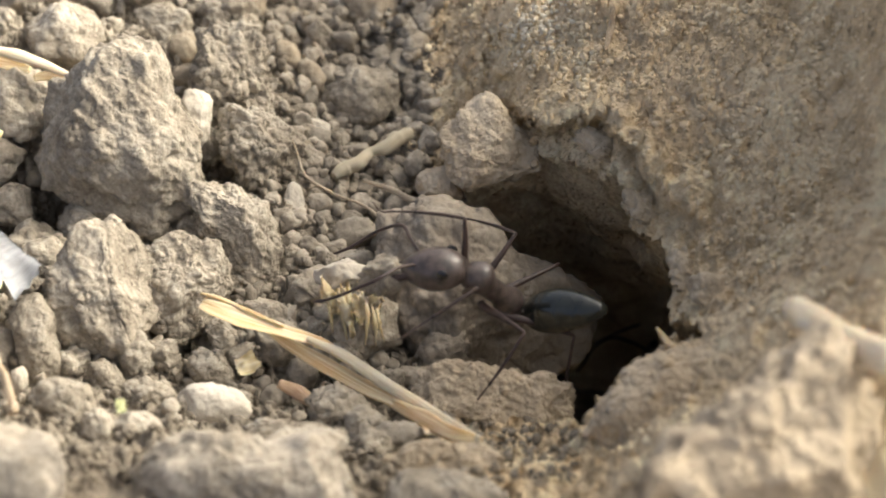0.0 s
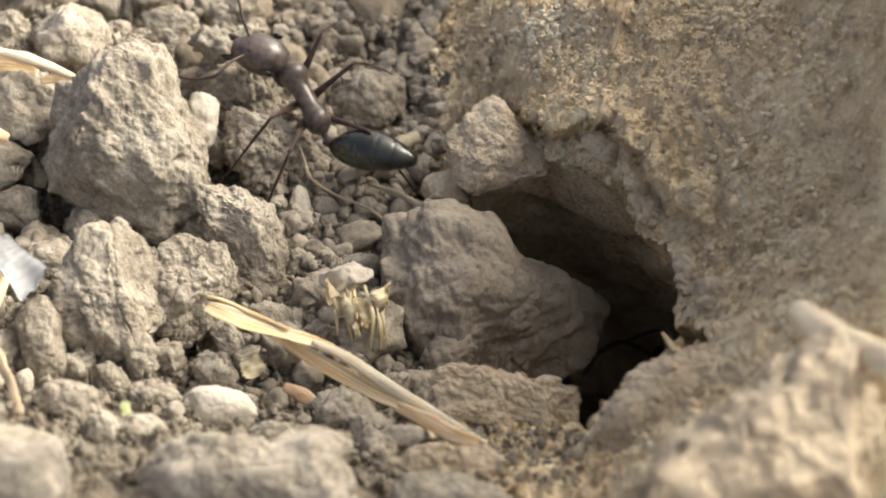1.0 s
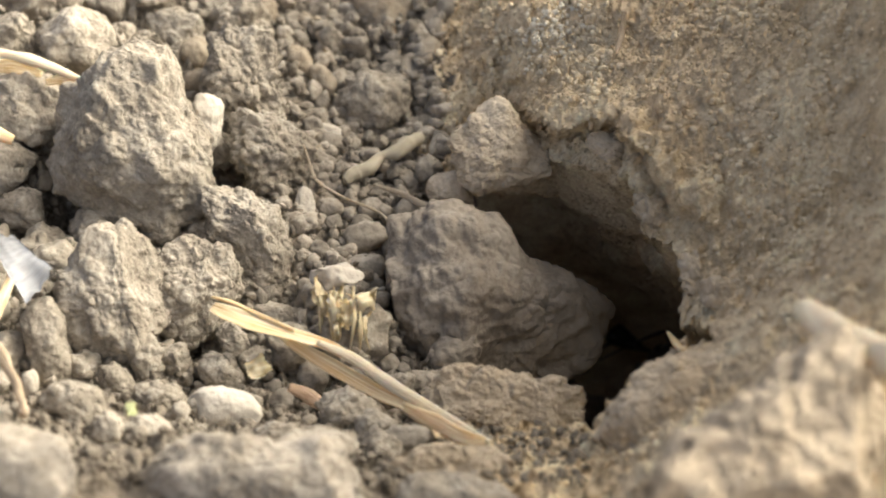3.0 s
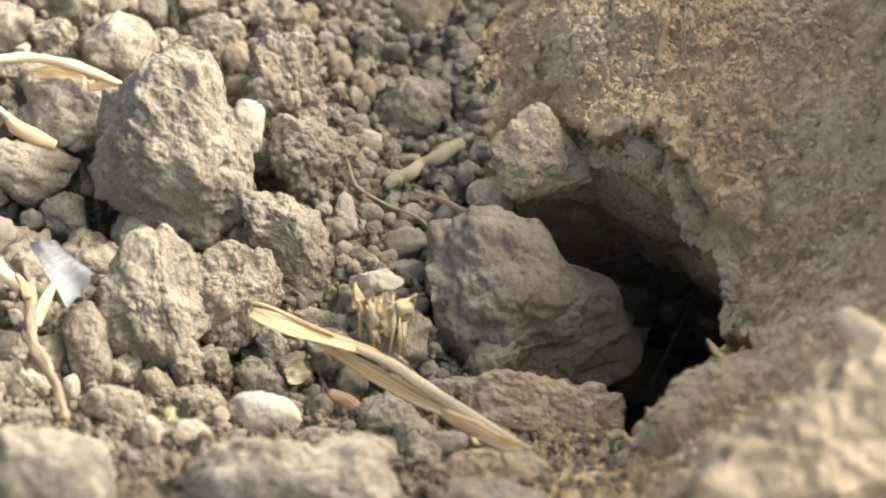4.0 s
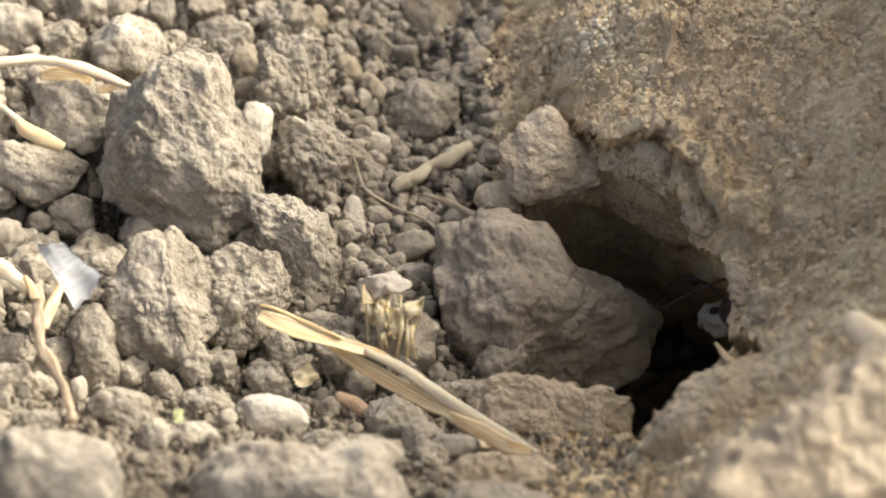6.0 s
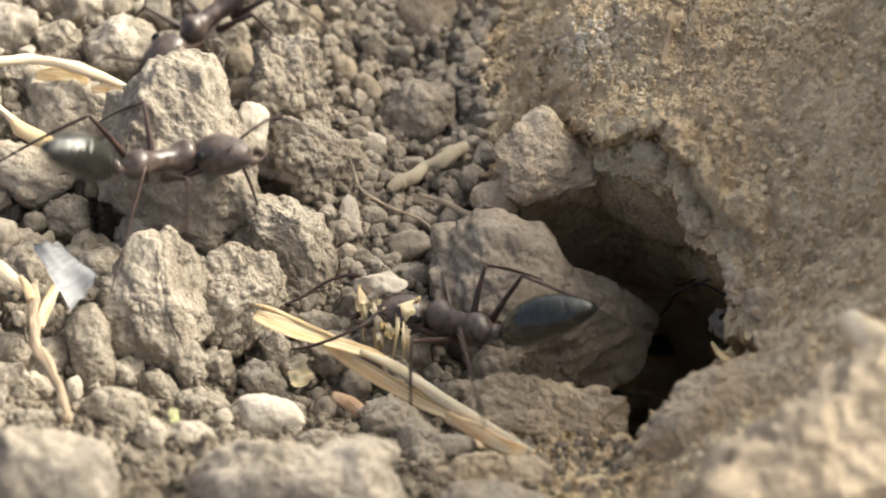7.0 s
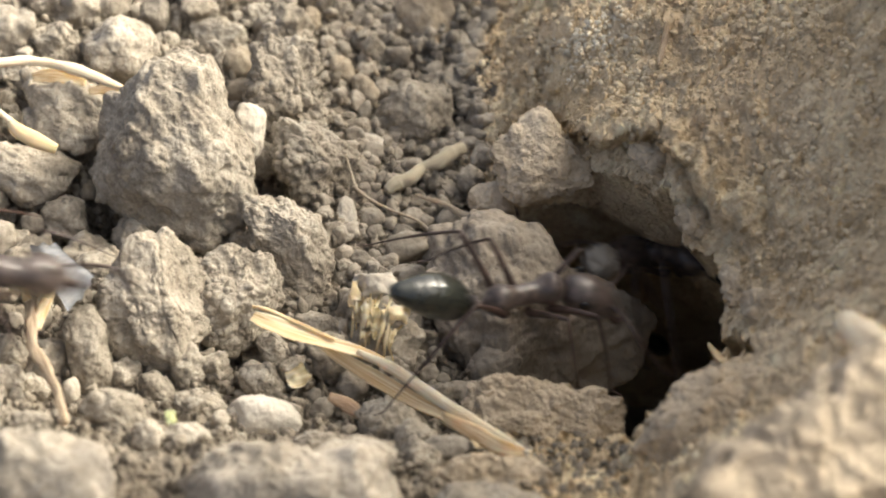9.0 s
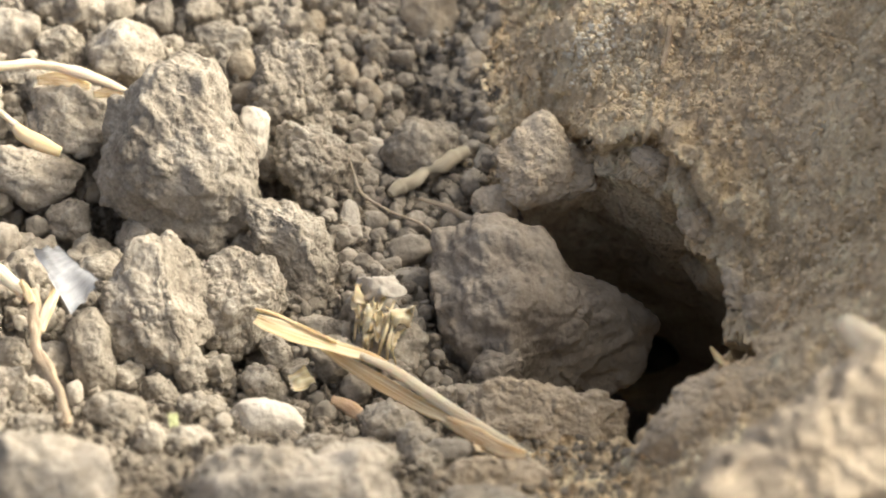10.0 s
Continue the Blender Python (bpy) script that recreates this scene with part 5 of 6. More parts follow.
def scatter_gravel(count, seed):
    """The smaller pebbles of the gravel run and between the clods, one object."""
    rng = np.random.default_rng(seed)
    shapes = []
    for k in range(10):
        reach = [float(q) for q in rng.uniform(0.75, 1.15, 8)]
        shapes.append(rock_verts(reach, float(rng.uniform(0.6, 0.95)), 850 + k, 3, block=2.6, rough=0.16, grain=0.06, cuts=13, cut_depth=0.48))
    run = rng.random(count) < 0.55
    x = np.where(run, rng.uniform(-7, 4, count), rng.uniform(-24, 3, count))
    y = np.where(run, rng.uniform(-9, 23, count), rng.uniform(-15, 23, count))
    size = np.clip(rng.lognormal(-1.12, 0.38, count), 0.16, 0.62)
    inset = hole_inset(x, y)
    keep = (inset < -0.3) & (x < bank_edge(y) + rng.normal(-0.2, 0.7, count))
    for g in GAPS:
        keep &= np.hypot(x - g[0], y - g[1]) > 0.9 * g[2]
    x, y, size = x[keep], y[keep], size[keep]
    gx, gy, gz = ground_place(x, y)
    spots = np.array(PLACED)
    free = np.all(np.hypot(spots[None, :, 0] - gx[:, None], spots[None, :, 1] - 0.707 * (gy + gz)[:, None]) > 0.7 * spots[None, :, 2] + 0.3 * size[:, None], axis=1)
    all_verts, all_faces, n = [], [], 0
    for i in np.flatnonzero(free):
        v, f = shapes[i % len(shapes)]
        turn = np.array(Euler(rng.uniform(0, 6.28, 3)).to_matrix())
        all_verts.append((v * size[i] * rng.uniform(0.75, 1.2, 3)) @ turn.T + (gx[i], gy[i], gz[i] + 0.45 * size[i]))
        all_faces.append(f + n)
        n += len(v)
    ob = link_mesh("gravel", np.vstack(all_verts) * MM, np.vstack(all_faces), STONE)
    return tagged(ob, "loose rounded beige gravel between the soil clods", "gravel", kind="stuff")


scatter_gravel(3200, 15)
scatter_grit(20000, 5, False, -1.8, DARKENED_HEAP_SOIL, "loose crumbs and grains of dry soil")
scatter_grit(90000, 8, True, -2.5, BRIGHTENED_BANK_GRIT, "fine grains stuck to the clay bank")
scatter_pebbles(280, 6)
scatter_sun_patch(420, 9)
scatter_clods(250, 12)


# ---- the ants ----
ant_a, ant_a_head, ant_a_gaster, ant_a_legs = build_ant("dark reddish ant with glossy gaster leaving the nest")
ant_b, ant_b_head, ant_b_gaster, ant_b_legs = build_ant("dark reddish ant running into the nest")
ant_c, ant_c_head, ant_c_gaster, ant_c_legs = build_ant("dark ant hurrying into the nest mouth")
ant_d, ant_d_head, ant_d_gaster, ant_d_legs = build_ant("dark ant carrying a pale crumb of clay out of the nest")
ant_e, ant_e_head, ant_e_gaster, ant_e_legs = build_ant("dark reddish ant walking out over the boulder")
ant_f, ant_f_head, ant_f_gaster, ant_f_legs = build_ant("dark reddish ant with green-black gaster entering the nest")
ant_h, ant_h_head, ant_h_gaster, ant_h_legs = build_ant("reddish ant turning at the edge of the heap")
ant_i, ant_i_head, ant_i_gaster, ant_i_legs = build_ant("dark ant with raised gaster coming home to the nest")
held_crumb = rock("clay_crumb", "ragged tan crumb of soil held in an ant's jaws", "crumb", 0, 0, 0, (1.1, 0.8, 0.7, 1.2, 0.9, 0.7, 1.0), 0.7, 72, CLOD_SOIL, 4, rough=0.45, cuts=6, cut_depth=0.6)
crumb = rock("clay_crumb", "pale crumb of clay held in an ant's jaws", "crumb", 0, 0, 0, (1.0, 0.7, 0.95, 1.2, 0.7, 0.85), 0.8, 71, PALE_STONE, 4, rough=0.4, cuts=6, cut_depth=0.6)


def motions():
    rows = [
        (-0.00, pose(0.00577, -0.00828, 0.00357, -14, -51, -165)),
        (0.12, pose(0.00573, -0.00827, 0.00360, -14, -51, -164)),
        (0.20, pose(0.00364, -0.00826, 0.00528, -5, 9, 128)),
        (0.30, pose(0.00167, -0.00812, 0.00589, -5, 8, 125)),
        (0.42, pose(0.00164, -0.00810, 0.00589, -5, 8, 125)),
        (0.50, pose(0.00047, -0.00657, 0.00594, -5, -3, 123)),
        (0.60, pose(-0.00097, -0.00181, 0.00377, -4, -15, 120)),
        (0.72, pose(-0.00102, -0.00177, 0.00378, -4, -15, 121)),
        (0.80, pose(-0.00213, 0.00092, 0.00382, -4, -13, 118)),
        (0.90, pose(-0.00331, 0.00377, 0.00346, -5, -28, 122)),
        (1.02, pose(-0.00332, 0.00377, 0.00347, -5, -28, 122)),
        (1.10, pose(-0.00480, 0.00427, 0.00488, -5, -8, 124)),
        (1.20, pose(-0.00640, 0.00545, 0.00572, -5, 6, 128)),
        (1.32, pose(-0.00637, 0.00573, 0.00583, -6, 7, 131)),
        (1.40, pose(-0.00813, 0.00763, 0.00721, -7, 11, 142)),
        (1.50, pose(-0.01186, 0.01517, 0.00605, -7, 4, 146)),
        (1.70, pose(-0.01894, 0.01940, 0.00734, -8, -12, 154)),
        (10.00, pose(-0.02249, 0.02208, 0.00636, -8, -16, 158)),
    ]
    walk(ant_a, rows)
    step_legs(ant_a, ant_a_legs, rows)
    head_rows = [
        (-0.00, pose(0.00420, 0.00000, 0.00012, -0, 59, -28)),
        (0.12, pose(0.00420, 0.00000, 0.00012, -0, 59, -28)),
        (0.20, pose(0.00420, 0.00000, 0.00012, -0, -14, 50)),
        (0.30, pose(0.00420, 0.00000, 0.00012, -0, -4, 39)),
        (0.42, pose(0.00420, 0.00000, 0.00012, 0, -4, 39)),
        (0.50, pose(0.00420, 0.00000, 0.00012, -0, 16, 30)),
        (0.60, pose(0.00420, 0.00000, 0.00012, -0, 15, 38)),
        (0.72, pose(0.00420, 0.00000, 0.00012, 0, 15, 38)),
        (0.80, pose(0.00420, 0.00000, 0.00012, -0, -11, 51)),
        (0.90, pose(0.00420, 0.00000, 0.00012, -0, -1, 48)),
        (1.02, pose(0.00420, 0.00000, 0.00012, 0, -1, 48)),
        (1.10, pose(0.00420, 0.00000, 0.00012, 0, -18, 44)),
        (1.20, pose(0.00420, 0.00000, 0.00012, 0, -33, 37)),
        (1.32, pose(0.00420, 0.00000, 0.00012, 0, -34, 36)),
        (1.40, pose(0.00420, 0.00000, 0.00012, 0, -23, 40)),
        (1.50, pose(0.00420, 0.00000, 0.00012, 0, -21, 35)),
        (1.70, pose(0.00420, 0.00000, 0.00012, 0, -18, 20)),
        (10.00, pose(0.00420, 0.00000, 0.00012, -0, -15, 17)),
    ]
    walk(ant_a_head, head_rows)
    walk(held_crumb, [(t, body @ nod @ pose(0.0036, 0, -0.0004, 20, 30, 10)) for (t, body), (_, nod) in zip(rows, head_rows)])
    walk(ant_a_gaster, [
        (-0.00, pose(-0.00060, 0.00000, 0.00000, -99, 67, -100)),
        (0.12, pose(-0.00060, 0.00000, 0.00000, -99, 67, -100)),
        (0.20, pose(-0.00060, 0.00000, 0.00000, 0, 20, 25)),
        (0.30, pose(-0.00060, 0.00000, 0.00000, 0, 12, 38)),
        (0.42, pose(-0.00060, 0.00000, 0.00000, 0, 12, 38)),
        (0.50, pose(-0.00060, 0.00000, 0.00000, -0, 23, 36)),
        (0.60, pose(-0.00060, 0.00000, 0.00000, 0, 31, 33)),
        (0.72, pose(-0.00060, 0.00000, 0.00000, -0, 31, 33)),
        (0.80, pose(-0.00060, 0.00000, 0.00000, 0, 20, 37)),
        (0.90, pose(-0.00060, 0.00000, 0.00000, -0, 26, 44)),
        (1.02, pose(-0.00060, 0.00000, 0.00000, 0, 26, 44)),
        (1.10, pose(-0.00060, 0.00000, 0.00000, 0, 17, 37)),
        (1.20, pose(-0.00060, 0.00000, 0.00000, 0, 8, 35)),
        (1.32, pose(-0.00060, 0.00000, 0.00000, 0, 5, 30)),
        (1.40, pose(-0.00060, 0.00000, 0.00000, 0, -2, 13)),
        (1.50, pose(-0.00060, 0.00000, 0.00000, 0, -2, 8)),
        (1.70, pose(-0.00060, 0.00000, 0.00000, -0, 12, 6)),
        (10.00, pose(-0.00060, 0.00000, 0.00000, 0, 13, 6)),
    ])
    rows = [
        (0.00, pose(-0.03539, 0.00441, 0.00606, 8, -16, -20)),
        (1.00, pose(-0.03530, 0.00457, 0.00602, 8, -16, -20)),
        (1.30, pose(-0.02529, 0.00402, 0.00590, 9, -21, -20)),
        (1.40, pose(-0.02420, 0.00274, 0.00670, 9, -19, -18)),
        (1.62, pose(-0.02400, 0.00272, 0.00657, 9, -22, -18)),
        (1.70, pose(-0.01930, -0.00011, 0.00732, 9, -22, -15)),
        (1.80, pose(-0.01424, -0.00338, 0.00632, 9, -14, -8)),
        (1.90, pose(-0.01073, -0.00555, 0.00702, 8, 17, 26)),
        (2.00, pose(-0.00368, -0.00659, 0.00483, 8, 12, 28)),
        (2.10, pose(-0.00023, -0.00736, 0.00485, 10, -36, -15)),
        (2.20, pose(0.00352, -0.00862, 0.00517, 6, 10, 45)),
        (2.30, pose(0.00636, -0.00616, 0.00111, 7, 19, 43)),
        (2.40, pose(0.01080, -0.00407, -0.00249, 7, 27, 50)),
        (2.60, pose(0.01617, 0.00905, -0.01749, 8, 39, 47)),
        (10.00, pose(0.01291, 0.01041, -0.01749, 8, 40, 49)),
    ]
    walk(ant_b, rows)
    step_legs(ant_b, ant_b_legs, rows)
    walk(ant_b_head, [
        (0.00, pose(0.00420, 0.00000, 0.00012, -0, 45, 66)),
        (1.00, pose(0.00420, 0.00000, 0.00012, 0, 45, 64)),
        (1.30, pose(0.00420, 0.00000, 0.00012, -0, 48, 72)),
        (1.40, pose(0.00420, 0.00000, 0.00012, 0, 53, 40)),
        (1.62, pose(0.00420, 0.00000, 0.00012, 0, 55, 56)),
        (1.70, pose(0.00420, 0.00000, 0.00012, -0, 58, 47)),
        (1.80, pose(0.00420, 0.00000, 0.00012, 0, 54, 17)),
        (1.90, pose(0.00420, 0.00000, 0.00012, 0, 19, -15)),
        (2.00, pose(0.00420, 0.00000, 0.00012, -0, -25, -74)),
        (2.10, pose(0.00420, 0.00000, 0.00012, -33, 75, -32)),
        (2.20, pose(0.00420, 0.00000, 0.00012, -0, 23, -19)),
        (2.30, pose(0.00420, 0.00000, 0.00012, -0, -17, -120)),
        (2.40, pose(0.00420, 0.00000, 0.00012, 0, -8, -128)),
        (2.60, pose(0.00420, 0.00000, 0.00012, 0, -15, -127)),
        (10.00, pose(0.00420, 0.00000, 0.00012, 0, -13, -126)),
    ])
    walk(ant_b_gaster, [
        (0.00, pose(-0.00060, 0.00000, 0.00000, -0, 46, 93)),
        (1.00, pose(-0.00060, 0.00000, 0.00000, 0, 46, 91)),
        (1.30, pose(-0.00060, 0.00000, 0.00000, -0, 50, 92)),
        (1.40, pose(-0.00060, 0.00000, 0.00000, 0, 51, 93)),
        (1.62, pose(-0.00060, 0.00000, 0.00000, 0, 49, 96)),
        (1.70, pose(-0.00060, 0.00000, 0.00000, -78, 113, -76)),
        (1.80, pose(-0.00060, 0.00000, 0.00000, 36, 82, 36)),
        (1.90, pose(-0.00060, 0.00000, 0.00000, 0, 42, -8)),
        (2.00, pose(-0.00060, 0.00000, 0.00000, 0, 43, 9)),
        (2.10, pose(-0.00060, 0.00000, 0.00000, 98, 65, 99)),
        (2.20, pose(-0.00060, 0.00000, 0.00000, 0, 32, -18)),
        (2.30, pose(-0.00060, 0.00000, 0.00000, 0, 28, -8)),
        (2.40, pose(-0.00060, 0.00000, 0.00000, 0, 12, -24)),
        (2.60, pose(-0.00060, 0.00000, 0.00000, -0, -14, -19)),
        (10.00, pose(-0.00060, 0.00000, 0.00000, -0, -14, -19)),
    ])
    rows = [
        (0.00, pose(-0.03388, -0.00144, 0.00601, 9, -19, -21)),
        (2.80, pose(-0.03375, -0.00108, 0.00585, 9, -18, -21)),
        (3.20, pose(-0.02146, -0.00046, 0.00422, 9, -19, -22)),
        (3.40, pose(-0.01390, -0.00541, 0.00685, 8, 30, 39)),
        (3.60, pose(-0.00709, -0.00636, 0.00518, 8, 21, 30)),
        (3.70, pose(-0.00217, -0.00826, 0.00627, 8, 25, 39)),
        (3.80, pose(0.00286, -0.00836, 0.00552, 8, 27, 33)),
        (3.90, pose(0.00700, -0.00519, 0.00050, 8, 30, 39)),
        (4.00, pose(0.01106, -0.00178, -0.00311, 8, 39, 49)),
        (4.20, pose(0.01426, 0.00896, -0.01748, 8, 40, 48)),
        (10.00, pose(0.01417, 0.00951, -0.01749, 8, 40, 49)),
    ]
    walk(ant_c, rows)
    step_legs(ant_c, ant_c_legs, rows)
    walk(ant_c_head, [
        (0.00, pose(0.00420, 0.00000, 0.00012, 0, 49, 74)),
        (2.80, pose(0.00420, 0.00000, 0.00012, 0, 48, 73)),
        (3.20, pose(0.00420, 0.00000, 0.00012, 0, 56, 53)),
        (3.40, pose(0.00420, 0.00000, 0.00012, 0, -24, -80)),
        (3.60, pose(0.00420, 0.00000, 0.00012, 0, -32, -81)),
        (3.70, pose(0.00420, 0.00000, 0.00012, 0, -18, -94)),
        (3.80, pose(0.00420, 0.00000, 0.00012, -0, 14, -15)),
        (3.90, pose(0.00420, 0.00000, 0.00012, 0, -22, -115)),
        (4.00, pose(0.00420, 0.00000, 0.00012, 0, -8, -129)),
        (4.20, pose(0.00420, 0.00000, 0.00012, -0, -11, -135)),
        (10.00, pose(0.00420, 0.00000, 0.00012, 0, -11, -134)),
    ])
    walk(ant_c_gaster, [
        (0.00, pose(-0.00060, 0.00000, 0.00000, 0, 48, 100)),
        (2.80, pose(-0.00060, 0.00000, 0.00000, -0, 48, 99)),
        (3.20, pose(-0.00060, 0.00000, 0.00000, 0, 58, 97)),
        (3.40, pose(-0.00060, 0.00000, 0.00000, -0, 23, -0)),
        (3.60, pose(-0.00060, 0.00000, 0.00000, 0, 31, 7)),
        (3.70, pose(-0.00060, 0.00000, 0.00000, 0, 23, 1)),
        (3.80, pose(-0.00060, 0.00000, 0.00000, -0, 23, -4)),
        (3.90, pose(-0.00060, 0.00000, 0.00000, -0, 15, -4)),
        (4.00, pose(-0.00060, 0.00000, 0.00000, -0, -2, -15)),
        (4.20, pose(-0.00060, 0.00000, 0.00000, 0, -8, -24)),
        (10.00, pose(-0.00060, 0.00000, 0.00000, 0, -8, -24)),
    ])
    rows = [
        (0.00, pose(0.02256, 0.00645, -0.01747, -9, -37, -140)),
        (4.85, pose(0.01929, 0.00778, -0.01748, -9, -37, -138)),
        (5.03, pose(0.01641, -0.00318, -0.00548, -9, -43, -136)),
        (5.10, pose(0.01442, -0.00861, -0.00006, -9, -41, -136)),
        (5.20, pose(0.01460, -0.00578, -0.00010, -9, -39, -139)),
        (5.32, pose(0.01468, -0.00597, -0.00010, -9, -38, -138)),
        (5.40, pose(0.01646, -0.00245, -0.00134, -9, -37, -143)),
        (5.50, pose(0.01697, -0.00265, -0.00133, -9, -40, -137)),
        (5.60, pose(0.01697, -0.00265, -0.00133, -9, -39, -139)),
        (5.70, pose(0.01668, -0.00284, -0.00133, -8, -37, -137)),
        (6.30, pose(0.01771, -0.00170, -0.00313, -9, -38, -139)),
        (7.60, pose(0.01778, -0.00373, -0.00192, -8, -37, -137)),
        (7.80, pose(0.01617, -0.00478, -0.00071, -8, -37, -136)),
        (7.92, pose(0.01620, -0.00475, -0.00072, -8, -37, -137)),
        (8.00, pose(0.01490, -0.00658, 0.00050, -8, -36, -136)),
        (8.10, pose(0.01396, -0.00678, 0.00050, -8, -36, -135)),
        (8.20, pose(0.01515, -0.00609, -0.00010, -8, -36, -133)),
        (8.40, pose(0.01578, -0.00340, -0.00073, -9, -40, -138)),
        (8.62, pose(0.01551, -0.00341, -0.00073, -9, -40, -138)),
        (8.80, pose(0.01429, -0.00167, -0.00016, -9, -36, -143)),
        (8.90, pose(0.01431, -0.00164, -0.00016, -9, -35, -145)),
        (9.00, pose(0.01264, -0.00142, 0.00043, -7, 29, 130)),
        (9.10, pose(0.01035, -0.00152, 0.00172, -6, 21, 128)),
        (9.20, pose(0.00602, -0.00319, 0.00562, -14, -52, -159)),
        (9.30, pose(0.00272, -0.00445, 0.00720, -4, 6, 120)),
        (9.42, pose(0.00106, -0.00324, 0.00608, -3, -1, 112)),
        (9.50, pose(-0.00131, 0.00199, 0.00364, -4, -7, 119)),
        (9.60, pose(-0.00307, 0.00954, 0.00388, -7, -29, 138)),
        (9.70, pose(-0.01040, 0.01499, 0.00625, -5, -16, 124)),
        (9.90, pose(-0.01637, 0.02818, 0.00569, -5, -17, 123)),
        (10.00, pose(-0.01759, 0.03024, 0.00589, -5, -18, 124)),
    ]
    walk(ant_d, rows)
    step_legs(ant_d, ant_d_legs, rows)
    walk(ant_d_head, [
        (0.00, pose(0.00420, 0.00000, 0.00012, -0, 36, -136)),
        (4.85, pose(0.00420, 0.00000, 0.00012, 0, 35, -135)),
        (5.03, pose(0.00420, 0.00000, 0.00012, -0, 23, -138)),
        (5.10, pose(0.00420, 0.00000, 0.00012, -0, 34, -125)),
        (5.20, pose(0.00420, 0.00000, 0.00012, -0, 38, -122)),
        (5.32, pose(0.00420, 0.00000, 0.00012, -0, 39, -123)),
        (5.40, pose(0.00420, 0.00000, 0.00012, -0, 38, -120)),
        (5.50, pose(0.00420, 0.00000, 0.00012, 0, 32, -126)),
        (5.60, pose(0.00420, 0.00000, 0.00012, -0, 34, -124)),
        (5.70, pose(0.00420, 0.00000, 0.00012, -0, 36, -121)),
        (6.30, pose(0.00420, 0.00000, 0.00012, 0, 36, -129)),
        (7.60, pose(0.00420, 0.00000, 0.00012, -0, 36, -130)),
        (7.80, pose(0.00420, 0.00000, 0.00012, 0, 36, -130)),
        (7.92, pose(0.00420, 0.00000, 0.00012, 0, 37, -129)),
        (8.00, pose(0.00420, 0.00000, 0.00012, 0, 39, -128)),
        (8.10, pose(0.00420, 0.00000, 0.00012, 0, 42, -125)),
        (8.20, pose(0.00420, 0.00000, 0.00012, 0, 39, -130)),
        (8.40, pose(0.00420, 0.00000, 0.00012, -0, 33, -125)),
        (8.62, pose(0.00420, 0.00000, 0.00012, 0, 35, -121)),
        (8.80, pose(0.00420, 0.00000, 0.00012, 0, 47, -117)),
        (8.90, pose(0.00420, 0.00000, 0.00012, -0, 49, -114)),
        (9.00, pose(0.00420, 0.00000, 0.00012, -0, -29, 105)),
        (9.10, pose(0.00420, 0.00000, 0.00012, 0, -39, 87)),
        (9.20, pose(0.00420, 0.00000, 0.00012, -0, 44, -90)),
        (9.30, pose(0.00420, 0.00000, 0.00012, 0, 10, 12)),
        (9.42, pose(0.00420, 0.00000, 0.00012, 0, 11, 17)),
        (9.50, pose(0.00420, 0.00000, 0.00012, 0, -11, 21)),
        (9.60, pose(0.00420, 0.00000, 0.00012, -0, -8, 14)),
        (9.70, pose(0.00420, 0.00000, 0.00012, -0, -28, 25)),
        (9.90, pose(0.00420, 0.00000, 0.00012, 0, -28, 33)),
        (10.00, pose(0.00420, 0.00000, 0.00012, 0, -28, 33)),
    ])
